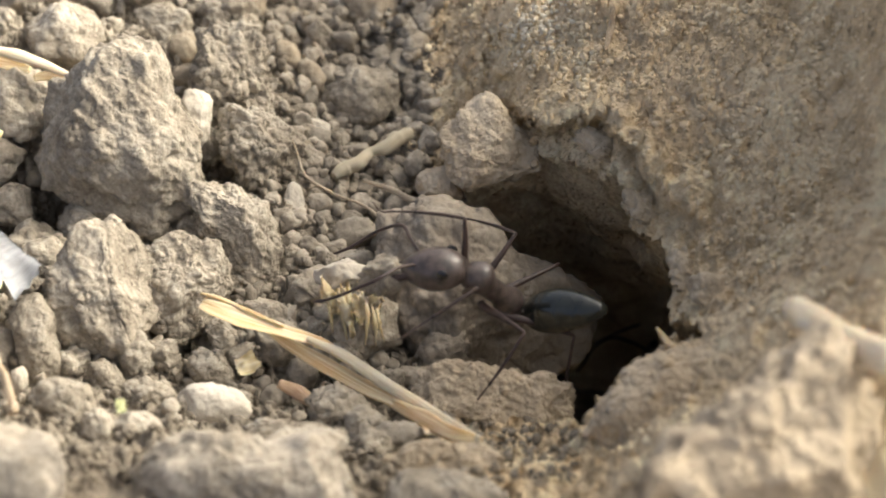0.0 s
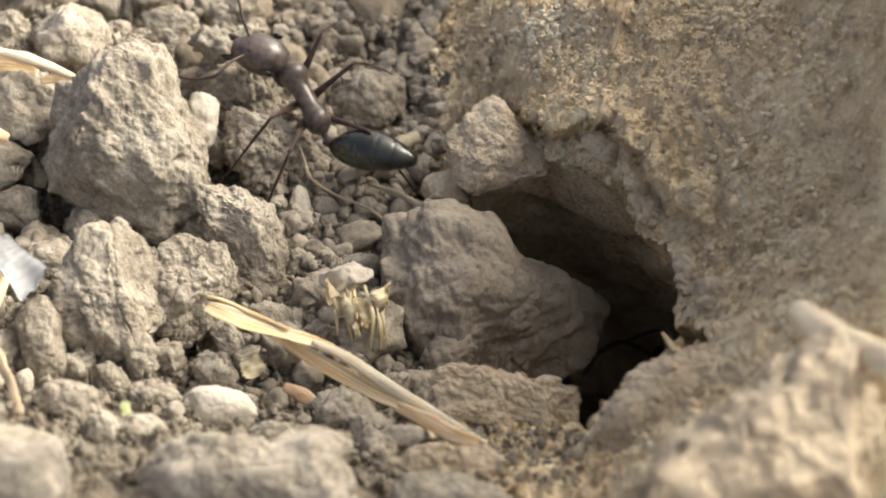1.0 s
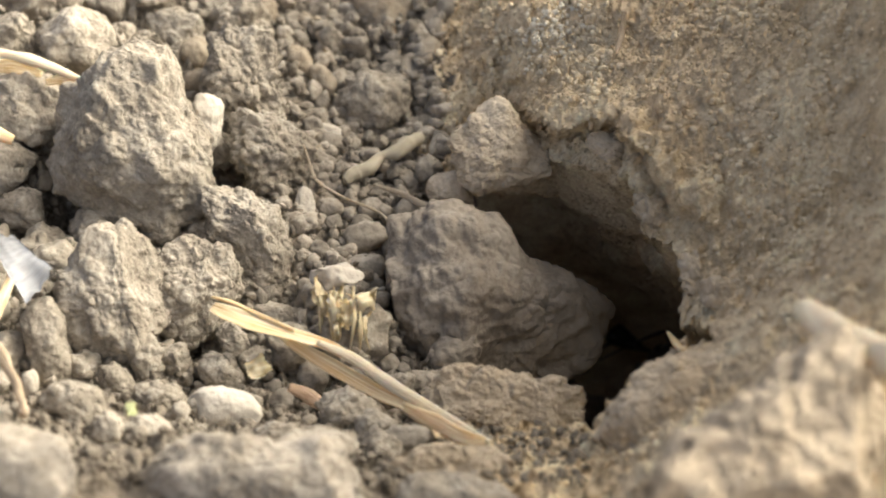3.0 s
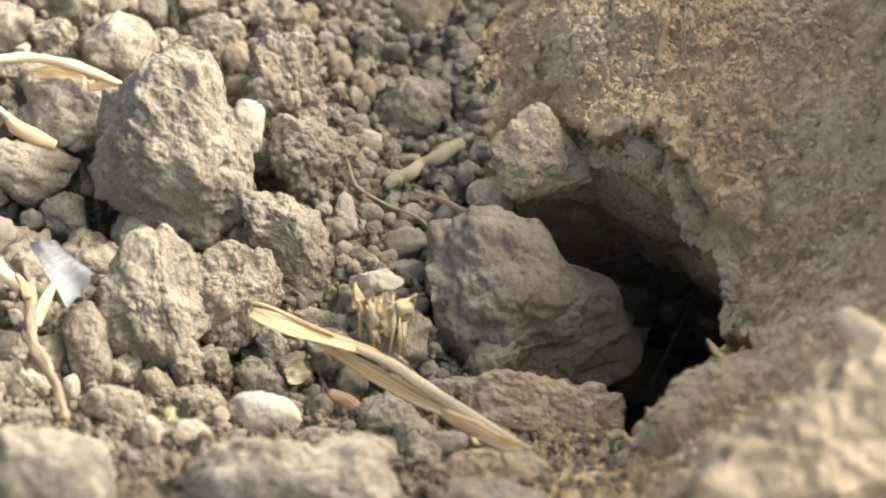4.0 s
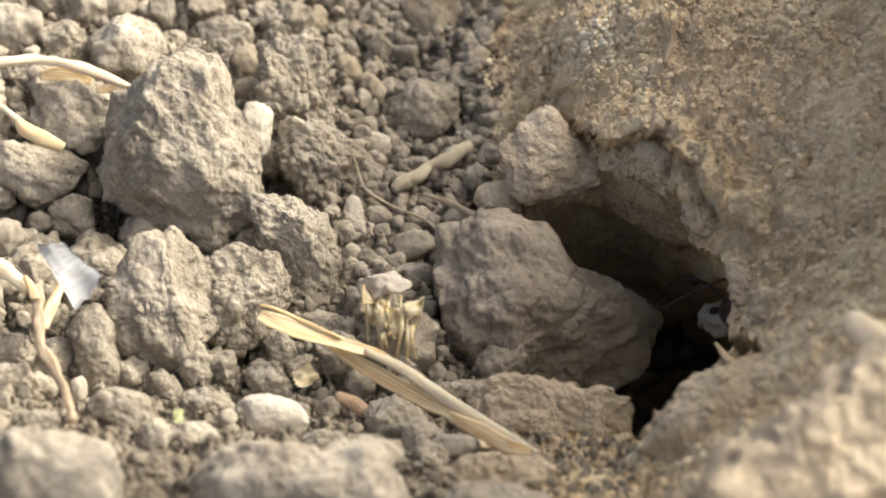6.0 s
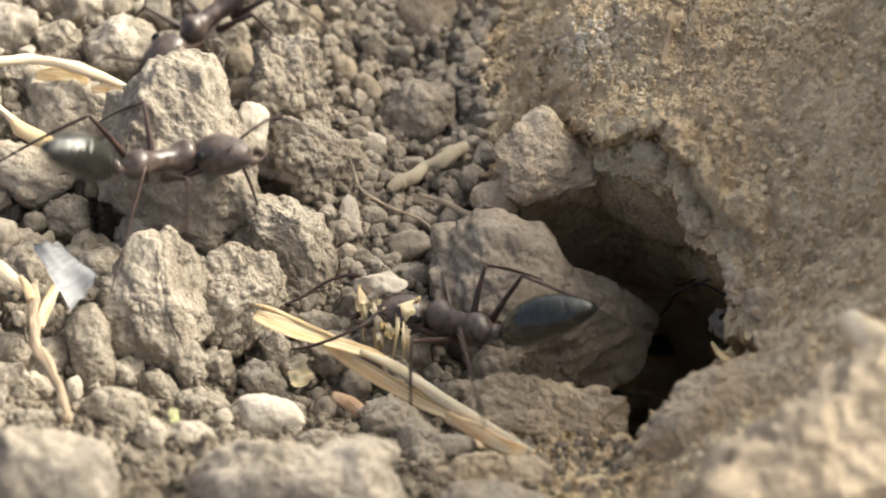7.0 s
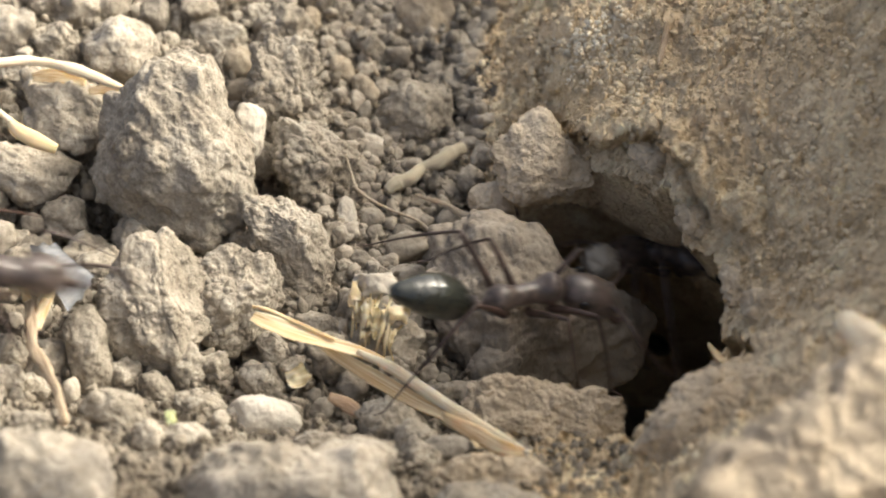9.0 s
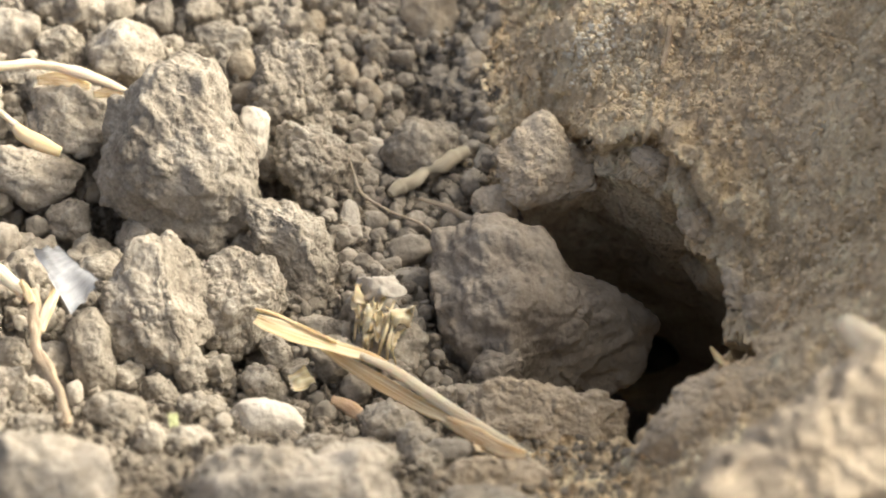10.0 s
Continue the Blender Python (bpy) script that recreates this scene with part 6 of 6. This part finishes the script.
    walk(ant_d_gaster, [
        (0.00, pose(-0.00060, 0.00000, 0.00000, -0, 41, -115)),
        (4.85, pose(-0.00060, 0.00000, 0.00000, -0, 40, -114)),
        (5.03, pose(-0.00060, 0.00000, 0.00000, 0, 34, -128)),
        (5.10, pose(-0.00060, 0.00000, 0.00000, -0, 32, -133)),
        (5.20, pose(-0.00060, 0.00000, 0.00000, -0, 32, -126)),
        (5.32, pose(-0.00060, 0.00000, 0.00000, 0, 33, -129)),
        (5.40, pose(-0.00060, 0.00000, 0.00000, -0, 35, -122)),
        (5.50, pose(-0.00060, 0.00000, 0.00000, 0, 32, -127)),
        (5.60, pose(-0.00060, 0.00000, 0.00000, 0, 33, -126)),
        (5.70, pose(-0.00060, 0.00000, 0.00000, -0, 33, -120)),
        (6.30, pose(-0.00060, 0.00000, 0.00000, 0, 34, -125)),
        (7.60, pose(-0.00060, 0.00000, 0.00000, 0, 35, -127)),
        (7.80, pose(-0.00060, 0.00000, 0.00000, -0, 34, -128)),
        (7.92, pose(-0.00060, 0.00000, 0.00000, -0, 34, -128)),
        (8.00, pose(-0.00060, 0.00000, 0.00000, -0, 33, -130)),
        (8.10, pose(-0.00060, 0.00000, 0.00000, -0, 35, -129)),
        (8.20, pose(-0.00060, 0.00000, 0.00000, -0, 31, -133)),
        (8.40, pose(-0.00060, 0.00000, 0.00000, -0, 31, -125)),
        (8.62, pose(-0.00060, 0.00000, 0.00000, -0, 31, -125)),
        (8.80, pose(-0.00060, 0.00000, 0.00000, 0, 35, -120)),
        (8.90, pose(-0.00060, 0.00000, 0.00000, 0, 37, -118)),
        (9.00, pose(-0.00060, 0.00000, 0.00000, -0, 9, -5)),
        (9.10, pose(-0.00060, 0.00000, 0.00000, 0, 10, 4)),
        (9.20, pose(-0.00060, 0.00000, 0.00000, -0, 34, -110)),
        (9.30, pose(-0.00060, 0.00000, 0.00000, 0, 15, 9)),
        (9.42, pose(-0.00060, 0.00000, 0.00000, -0, 9, 31)),
        (9.50, pose(-0.00060, 0.00000, 0.00000, 0, -14, 40)),
        (9.60, pose(-0.00060, 0.00000, 0.00000, 0, 0, 14)),
        (9.70, pose(-0.00060, 0.00000, 0.00000, 0, 17, 3)),
        (9.90, pose(-0.00060, 0.00000, 0.00000, 0, 5, 13)),
        (10.00, pose(-0.00060, 0.00000, 0.00000, 0, 4, 13)),
    ])
    walk(crumb, [
        (0.00, pose(0.01902, 0.00617, -0.01741, 49, 48, 115)),
        (4.85, pose(0.01575, 0.00740, -0.01735, 49, 47, 117)),
        (5.03, pose(0.01334, -0.00313, -0.00488, 47, 43, 110)),
        (5.10, pose(0.01054, -0.00901, 0.00051, 52, 41, 129)),
        (5.20, pose(0.01052, -0.00616, 0.00041, 52, 41, 131)),
        (5.32, pose(0.01061, -0.00646, 0.00032, 52, 42, 131)),
        (5.40, pose(0.01229, -0.00254, -0.00090, 49, 39, 126)),
        (5.50, pose(0.01318, -0.00288, -0.00074, 51, 40, 125)),
        (5.60, pose(0.01306, -0.00283, -0.00079, 50, 40, 125)),
        (5.70, pose(0.01261, -0.00331, -0.00091, 48, 40, 130)),
        (6.30, pose(0.01390, -0.00204, -0.00286, 50, 44, 123)),
        (7.60, pose(0.01405, -0.00417, -0.00175, 48, 45, 122)),
        (7.80, pose(0.01244, -0.00534, -0.00052, 50, 45, 125)),
        (7.92, pose(0.01238, -0.00530, -0.00053, 50, 45, 126)),
        (8.00, pose(0.01104, -0.00726, 0.00060, 49, 45, 128)),
        (8.10, pose(0.00994, -0.00769, 0.00062, 52, 46, 135)),
        (8.20, pose(0.01138, -0.00698, -0.00008, 50, 47, 130)),
        (8.40, pose(0.01190, -0.00362, -0.00016, 50, 40, 126)),
        (8.62, pose(0.01146, -0.00371, -0.00009, 51, 38, 130)),
        (8.80, pose(0.00985, -0.00224, 0.00005, 54, 44, 137)),
        (8.90, pose(0.00974, -0.00214, -0.00002, 52, 44, 137)),
        (9.00, pose(0.00801, -0.00058, -0.00019, 34, -27, -140)),
        (9.10, pose(0.00518, 0.00041, 0.00175, 24, -29, -158)),
        (9.20, pose(0.00136, -0.00208, 0.00785, 56, 18, 136)),
        (9.30, pose(-0.00148, 0.00149, 0.00578, -3, 16, 132)),
        (9.42, pose(-0.00248, 0.00318, 0.00549, -3, 10, 128)),
        (9.50, pose(-0.00583, 0.00766, 0.00501, -7, -16, 141)),
        (9.60, pose(-0.00835, 0.01313, 0.00771, -16, -34, 156)),
        (9.70, pose(-0.01505, 0.01941, 0.00950, -14, -40, 157)),
        (9.90, pose(-0.02112, 0.03228, 0.00895, -17, -39, 165)),
        (10.00, pose(-0.02235, 0.03426, 0.00926, -18, -39, 165)),
    ])
    rows = [
        (0.00, pose(0.01904, 0.00735, -0.01747, -9, -35, -143)),
        (6.10, pose(0.01520, 0.00653, -0.01508, -9, -36, -140)),
        (6.50, pose(0.00969, -0.00544, -0.00010, -6, 30, 125)),
        (6.70, pose(0.00623, -0.00782, 0.00361, -13, -51, -156)),
        (6.82, pose(0.00391, -0.00869, 0.00473, -14, -53, -155)),
        (6.90, pose(0.00279, -0.00926, 0.00460, -6, 19, 128)),
        (7.00, pose(0.00218, -0.00969, 0.00445, -7, 25, 135)),
        (7.12, pose(0.00195, -0.00971, 0.00429, -6, 23, 131)),
        (7.20, pose(-0.00760, -0.01038, 0.00489, -7, -27, -137)),
        (7.30, pose(-0.01789, -0.01041, 0.00633, -7, -33, -128)),
        (7.45, pose(-0.02602, -0.00933, 0.00552, -9, 24, 161)),
        (10.00, pose(-0.02666, -0.00913, 0.00556, -9, 23, 162)),
    ]
    walk(ant_e, rows)
    step_legs(ant_e, ant_e_legs, rows)
    walk(ant_e_head, [
        (0.00, pose(0.00420, 0.00000, 0.00012, -0, 52, -118)),
        (6.10, pose(0.00420, 0.00000, 0.00012, 0, 49, -120)),
        (6.50, pose(0.00420, 0.00000, 0.00012, 0, -29, 93)),
        (6.70, pose(0.00420, 0.00000, 0.00012, -0, 55, -78)),
        (6.82, pose(0.00420, 0.00000, 0.00012, 0, 57, -60)),
        (6.90, pose(0.00420, 0.00000, 0.00012, -0, -21, 54)),
        (7.00, pose(0.00420, 0.00000, 0.00012, 0, -28, 55)),
        (7.12, pose(0.00420, 0.00000, 0.00012, 0, -27, 55)),
        (7.20, pose(0.00420, 0.00000, 0.00012, 0, 41, -40)),
        (7.30, pose(0.00420, 0.00000, 0.00012, 0, 38, -68)),
        (7.45, pose(0.00420, 0.00000, 0.00012, 0, -51, 77)),
        (10.00, pose(0.00420, 0.00000, 0.00012, 0, -51, 76)),
    ])
    walk(ant_e_gaster, [
        (0.00, pose(-0.00060, 0.00000, 0.00000, 0, 45, -100)),
        (6.10, pose(-0.00060, 0.00000, 0.00000, 0, 43, -104)),
        (6.50, pose(-0.00060, 0.00000, 0.00000, 0, 14, 14)),
        (6.70, pose(-0.00060, 0.00000, 0.00000, 76, 111, 75)),
        (6.82, pose(-0.00060, 0.00000, 0.00000, -15, 68, -14)),
        (6.90, pose(-0.00060, 0.00000, 0.00000, -0, 9, 48)),
        (7.00, pose(-0.00060, 0.00000, 0.00000, 0, 6, 35)),
        (7.12, pose(-0.00060, 0.00000, 0.00000, 0, 11, 37)),
        (7.20, pose(-0.00060, 0.00000, 0.00000, 0, 49, -70)),
        (7.30, pose(-0.00060, 0.00000, 0.00000, 0, 44, -93)),
        (7.45, pose(-0.00060, 0.00000, 0.00000, 0, 0, -1)),
        (10.00, pose(-0.00060, 0.00000, 0.00000, 0, 0, -1)),
    ])
    rows = [
        (0.00, pose(-0.03610, 0.00404, 0.00603, 8, -8, -20)),
        (6.30, pose(-0.03970, 0.00486, 0.00598, 8, -5, -18)),
        (6.60, pose(-0.02882, 0.00338, 0.00619, 8, -8, -21)),
        (6.70, pose(-0.02542, 0.00256, 0.00601, 8, -6, -24)),
        (6.80, pose(-0.02113, 0.00135, 0.00619, 8, -3, -28)),
        (6.90, pose(-0.01563, -0.00191, 0.00836, 8, -20, -24)),
        (7.00, pose(-0.01446, -0.00264, 0.00771, 7, 21, 39)),
        (7.10, pose(-0.01379, -0.00317, 0.00734, 7, 18, 42)),
        (7.20, pose(-0.01237, -0.00280, 0.00724, 7, 17, 40)),
        (7.30, pose(-0.00920, -0.00216, 0.00642, 8, 22, 37)),
        (7.40, pose(-0.00628, -0.00200, 0.00517, 8, 15, 21)),
        (7.52, pose(-0.00190, -0.00071, 0.00326, 9, -18, -16)),
        (7.60, pose(0.00052, -0.00579, 0.00603, 9, -24, -24)),
        (7.70, pose(0.00261, -0.00824, 0.00574, 9, 20, 22)),
        (7.80, pose(0.00209, -0.00833, 0.00575, 8, 20, 24)),
        (7.92, pose(0.00177, -0.00833, 0.00579, 8, 19, 25)),
        (8.00, pose(0.00335, -0.00767, 0.00582, 8, 12, 20)),
        (8.10, pose(0.00527, -0.00352, 0.00107, 7, -20, -41)),
        (8.20, pose(0.00618, -0.00431, 0.00108, 4, -16, -66)),
        (8.30, pose(0.00501, -0.00546, 0.00110, 5, -22, -59)),
        (8.40, pose(0.00274, -0.00862, 0.00535, 8, 16, 32)),
        (8.52, pose(0.00274, -0.00863, 0.00534, 8, 16, 32)),
        (8.60, pose(0.00083, -0.00837, 0.00533, 6, 7, 43)),
        (8.88, pose(0.00102, -0.00810, 0.00556, 7, 0, 38)),
        (9.00, pose(0.00187, -0.00884, 0.00549, 8, 11, 25)),
        (9.10, pose(0.00370, -0.00855, 0.00504, 8, 10, 22)),
        (9.20, pose(0.00583, -0.00641, 0.00111, 7, -30, -46)),
        (9.30, pose(0.00935, -0.00418, -0.00248, 5, -38, -65)),
        (9.50, pose(0.01353, 0.00854, -0.01748, 8, 40, 49)),
        (10.00, pose(0.01343, 0.00860, -0.01748, 8, 40, 49)),
    ]
    walk(ant_f, rows)
    step_legs(ant_f, ant_f_legs, rows)
    walk(ant_f_head, [
        (0.00, pose(0.00420, 0.00000, 0.00012, 0, 51, 49)),
        (6.30, pose(0.00420, 0.00000, 0.00012, 0, 49, 44)),
        (6.60, pose(0.00420, 0.00000, 0.00012, -0, 48, 31)),
        (6.70, pose(0.00420, 0.00000, 0.00012, 0, 44, 25)),
        (6.80, pose(0.00420, 0.00000, 0.00012, -0, 19, 5)),
        (6.90, pose(0.00420, 0.00000, 0.00012, -0, 51, 71)),
        (7.00, pose(0.00420, 0.00000, 0.00012, -0, -34, -61)),
        (7.10, pose(0.00420, 0.00000, 0.00012, 0, -27, -74)),
        (7.20, pose(0.00420, 0.00000, 0.00012, 0, 7, 3)),
        (7.30, pose(0.00420, 0.00000, 0.00012, 0, -3, -16)),
        (7.40, pose(0.00420, 0.00000, 0.00012, 0, 21, -11)),
        (7.52, pose(0.00420, 0.00000, 0.00012, 0, 19, -30)),
        (7.60, pose(0.00420, 0.00000, 0.00012, -0, 57, 59)),
        (7.70, pose(0.00420, 0.00000, 0.00012, 0, 29, -17)),
        (7.80, pose(0.00420, 0.00000, 0.00012, 0, 14, -29)),
        (7.92, pose(0.00420, 0.00000, 0.00012, 0, 12, -44)),
        (8.00, pose(0.00420, 0.00000, 0.00012, -0, 3, -42)),
        (8.10, pose(0.00420, 0.00000, 0.00012, 70, 67, 69)),
        (8.20, pose(0.00420, 0.00000, 0.00012, -0, 63, 119)),
        (8.30, pose(0.00420, 0.00000, 0.00012, 0, 46, 91)),
        (8.40, pose(0.00420, 0.00000, 0.00012, 0, 29, -21)),
        (8.52, pose(0.00420, 0.00000, 0.00012, -0, 29, -21)),
        (8.60, pose(0.00420, 0.00000, 0.00012, -0, 9, -23)),
        (8.88, pose(0.00420, 0.00000, 0.00012, 0, 37, -11)),
        (9.00, pose(0.00420, 0.00000, 0.00012, -0, 20, -22)),
        (9.10, pose(0.00420, 0.00000, 0.00012, 0, 8, -16)),
        (9.20, pose(0.00420, 0.00000, 0.00012, 0, 57, 87)),
        (9.30, pose(0.00420, 0.00000, 0.00012, 0, 37, 134)),
        (9.50, pose(0.00420, 0.00000, 0.00012, -0, -20, -131)),
        (10.00, pose(0.00420, 0.00000, 0.00012, -0, -20, -131)),
    ])
    walk(ant_f_gaster, [
        (0.00, pose(-0.00060, 0.00000, 0.00000, 0, 52, 92)),
        (6.30, pose(-0.00060, 0.00000, 0.00000, 0, 52, 88)),
        (6.60, pose(-0.00060, 0.00000, 0.00000, -0, 55, 96)),
        (6.70, pose(-0.00060, 0.00000, 0.00000, 0, 57, 99)),
        (6.80, pose(-0.00060, 0.00000, 0.00000, -0, 59, 93)),
        (6.90, pose(-0.00060, 0.00000, 0.00000, 66, 69, 65)),
        (7.00, pose(-0.00060, 0.00000, 0.00000, 0, 27, 1)),
        (7.10, pose(-0.00060, 0.00000, 0.00000, -0, 14, -10)),
        (7.20, pose(-0.00060, 0.00000, 0.00000, -0, 18, 4)),
        (7.30, pose(-0.00060, 0.00000, 0.00000, 0, 0, -8)),
        (7.40, pose(-0.00060, 0.00000, 0.00000, 0, 28, 9)),
        (7.52, pose(-0.00060, 0.00000, 0.00000, 0, 35, 3)),
        (7.60, pose(-0.00060, 0.00000, 0.00000, -0, 58, 94)),
        (7.70, pose(-0.00060, 0.00000, 0.00000, -0, 28, -10)),
        (7.80, pose(-0.00060, 0.00000, 0.00000, -0, 39, -11)),
        (7.92, pose(-0.00060, 0.00000, 0.00000, 0, 30, -28)),
        (8.00, pose(-0.00060, 0.00000, 0.00000, 0, 30, 1)),
        (8.10, pose(-0.00060, 0.00000, 0.00000, -0, 60, 69)),
        (8.20, pose(-0.00060, 0.00000, 0.00000, -0, 62, 110)),
        (8.30, pose(-0.00060, 0.00000, 0.00000, -0, 49, 121)),
        (8.40, pose(-0.00060, 0.00000, 0.00000, 0, 17, -5)),
        (8.52, pose(-0.00060, 0.00000, 0.00000, 0, 17, -5)),
        (8.60, pose(-0.00060, 0.00000, 0.00000, 0, 25, -11)),
        (8.88, pose(-0.00060, 0.00000, 0.00000, -0, 35, 1)),
        (9.00, pose(-0.00060, 0.00000, 0.00000, -0, 25, -3)),
        (9.10, pose(-0.00060, 0.00000, 0.00000, -0, 28, 8)),
        (9.20, pose(-0.00060, 0.00000, 0.00000, 0, 54, 113)),
        (9.30, pose(-0.00060, 0.00000, 0.00000, 0, 30, 122)),
        (9.50, pose(-0.00060, 0.00000, 0.00000, 0, -11, -21)),
        (10.00, pose(-0.00060, 0.00000, 0.00000, -0, -11, -21)),
    ])
    rows = [
        (0.00, pose(-0.00265, 0.03666, 0.00474, -7, 11, -144)),
        (6.80, pose(-0.00828, 0.02906, 0.00518, -6, 12, -139)),
        (6.90, pose(-0.00902, 0.01978, 0.00469, -7, 9, -140)),
        (7.00, pose(-0.01025, 0.01278, 0.00580, -6, 11, -136)),
        (7.10, pose(-0.01016, 0.01198, 0.00605, -6, -10, -129)),
        (7.20, pose(-0.01021, 0.01287, 0.00610, -5, -1, -122)),
        (7.30, pose(-0.01054, 0.02084, 0.00505, -4, 9, -117)),
        (7.50, pose(-0.00816, 0.02273, 0.00486, -2, -28, 101)),
        (7.80, pose(-0.00440, 0.03600, 0.00481, 3, -42, 71)),
        (10.00, pose(-0.00472, 0.03744, 0.00497, 4, -44, 70)),
    ]
    walk(ant_h, rows)
    step_legs(ant_h, ant_h_legs, rows)
    walk(ant_h_head, [
        (0.00, pose(0.00420, 0.00000, 0.00012, 0, 6, 13)),
        (6.80, pose(0.00420, 0.00000, 0.00012, -0, 29, 7)),
        (6.90, pose(0.00420, 0.00000, 0.00012, 0, 25, 3)),
        (7.00, pose(0.00420, 0.00000, 0.00012, 0, 19, -1)),
        (7.10, pose(0.00420, 0.00000, 0.00012, 0, 22, 20)),
        (7.20, pose(0.00420, 0.00000, 0.00012, -0, 14, 15)),
        (7.30, pose(0.00420, 0.00000, 0.00012, 0, 35, -3)),
        (7.50, pose(0.00420, 0.00000, 0.00012, 0, -5, -8)),
        (7.80, pose(0.00420, 0.00000, 0.00012, 0, -16, -5)),
        (10.00, pose(0.00420, 0.00000, 0.00012, 0, -15, -5)),
    ])
    walk(ant_h_gaster, [
        (0.00, pose(-0.00060, 0.00000, 0.00000, -0, 42, -55)),
        (6.80, pose(-0.00060, 0.00000, 0.00000, -0, 33, -50)),
        (6.90, pose(-0.00060, 0.00000, 0.00000, -0, 36, -57)),
        (7.00, pose(-0.00060, 0.00000, 0.00000, -0, 38, -58)),
        (7.10, pose(-0.00060, 0.00000, 0.00000, -0, 42, -76)),
        (7.20, pose(-0.00060, 0.00000, 0.00000, 0, 44, -74)),
        (7.30, pose(-0.00060, 0.00000, 0.00000, 0, 41, -74)),
        (7.50, pose(-0.00060, 0.00000, 0.00000, 0, 28, 28)),
        (7.80, pose(-0.00060, 0.00000, 0.00000, -0, 36, 9)),
        (10.00, pose(-0.00060, 0.00000, 0.00000, -0, 37, 10)),
    ])
    rows = [
        (0.00, pose(-0.03361, -0.00557, 0.00578, 9, -17, -19)),
        (8.60, pose(-0.03652, -0.00507, 0.00579, 9, -16, -16)),
        (8.90, pose(-0.02636, -0.00625, 0.00560, 9, -19, -20)),
        (9.00, pose(-0.02153, -0.00754, 0.00588, 9, -22, -21)),
        (9.10, pose(-0.01241, -0.00958, 0.00734, 7, 33, 47)),
        (9.20, pose(-0.00334, -0.00951, 0.00591, 6, 30, 57)),
        (9.32, pose(-0.00312, -0.00923, 0.00601, 5, 27, 60)),
        (9.40, pose(-0.00233, -0.01105, 0.00516, 5, 23, 56)),
        (9.50, pose(0.00053, -0.00924, 0.00419, 10, -37, -23)),
        (9.60, pose(0.00399, -0.00925, 0.00428, 8, 17, 30)),
        (9.70, pose(0.00807, -0.00667, 0.00111, 6, 29, 54)),
        (9.80, pose(0.00991, -0.00463, -0.00070, 6, 33, 55)),
        (9.95, pose(0.01414, 0.00905, -0.01748, 8, 42, 54)),
        (10.00, pose(0.01413, 0.00906, -0.01748, 8, 42, 54)),
    ]
    walk(ant_i, rows)
    step_legs(ant_i, ant_i_legs, rows)
    walk(ant_i_head, [
        (0.00, pose(0.00420, 0.00000, 0.00012, 0, 51, 73)),
        (8.60, pose(0.00420, 0.00000, 0.00012, -0, 51, 70)),
        (8.90, pose(0.00420, 0.00000, 0.00012, 0, 57, 76)),
        (9.00, pose(0.00420, 0.00000, 0.00012, 0, 55, 77)),
        (9.10, pose(0.00420, 0.00000, 0.00012, 0, -31, -101)),
        (9.20, pose(0.00420, 0.00000, 0.00012, 0, -37, -118)),
        (9.32, pose(0.00420, 0.00000, 0.00012, 0, -24, -132)),
        (9.40, pose(0.00420, 0.00000, 0.00012, 0, -34, -131)),
        (9.50, pose(0.00420, 0.00000, 0.00012, 0, 61, 70)),
        (9.60, pose(0.00420, 0.00000, 0.00012, -0, -27, -91)),
        (9.70, pose(0.00420, 0.00000, 0.00012, -0, -18, -135)),
        (9.80, pose(0.00420, 0.00000, 0.00012, -0, -14, -136)),
        (9.95, pose(0.00420, 0.00000, 0.00012, 0, -15, -134)),
        (10.00, pose(0.00420, 0.00000, 0.00012, -0, -15, -134)),
    ])
    walk(ant_i_gaster, [
        (0.00, pose(-0.00060, 0.00000, 0.00000, -0, 56, 108)),
        (8.60, pose(-0.00060, 0.00000, 0.00000, 0, 56, 105)),
        (8.90, pose(-0.00060, 0.00000, 0.00000, 0, 56, 107)),
        (9.00, pose(-0.00060, 0.00000, 0.00000, -0, 56, 120)),
        (9.10, pose(-0.00060, 0.00000, 0.00000, 0, 21, 3)),
        (9.20, pose(-0.00060, 0.00000, 0.00000, 0, 38, -16)),
        (9.32, pose(-0.00060, 0.00000, 0.00000, -0, 39, -22)),
        (9.40, pose(-0.00060, 0.00000, 0.00000, 0, 47, -25)),
        (9.50, pose(-0.00060, 0.00000, 0.00000, -79, 98, -79)),
        (9.60, pose(-0.00060, 0.00000, 0.00000, -0, 15, 7)),
        (9.70, pose(-0.00060, 0.00000, 0.00000, -0, 13, -14)),
        (9.80, pose(-0.00060, 0.00000, 0.00000, 0, 5, -12)),
        (9.95, pose(-0.00060, 0.00000, 0.00000, 0, -12, -27)),
        (10.00, pose(-0.00060, 0.00000, 0.00000, -0, -12, -27)),
    ])
    home = cluster.location.copy()
    turns = ((0.0, 10, 0.6), (2.05, 10, 0.6), (2.2, -8, -0.3), (2.45, 0, 0), (8.25, 0, 0), (8.45, -14, 0.1), (10.0, -14, 0.1))
    walk(cluster, [(t, Matrix.Translation(home + Vector((dx * MM, 0, 0))) @ pose(0, 0, 0, 0, 0, a)) for t, a, dx in turns])
    bed = slid_stone.matrix_world.copy()
    slide = Vector((0.09, -3.08, 0.30)) * MM
    walk(slid_stone, [(0.0, bed), (9.48, bed), (9.6, Matrix.Translation(slide) @ bed), (10.0, Matrix.Translation(slide) @ bed)])


motions()
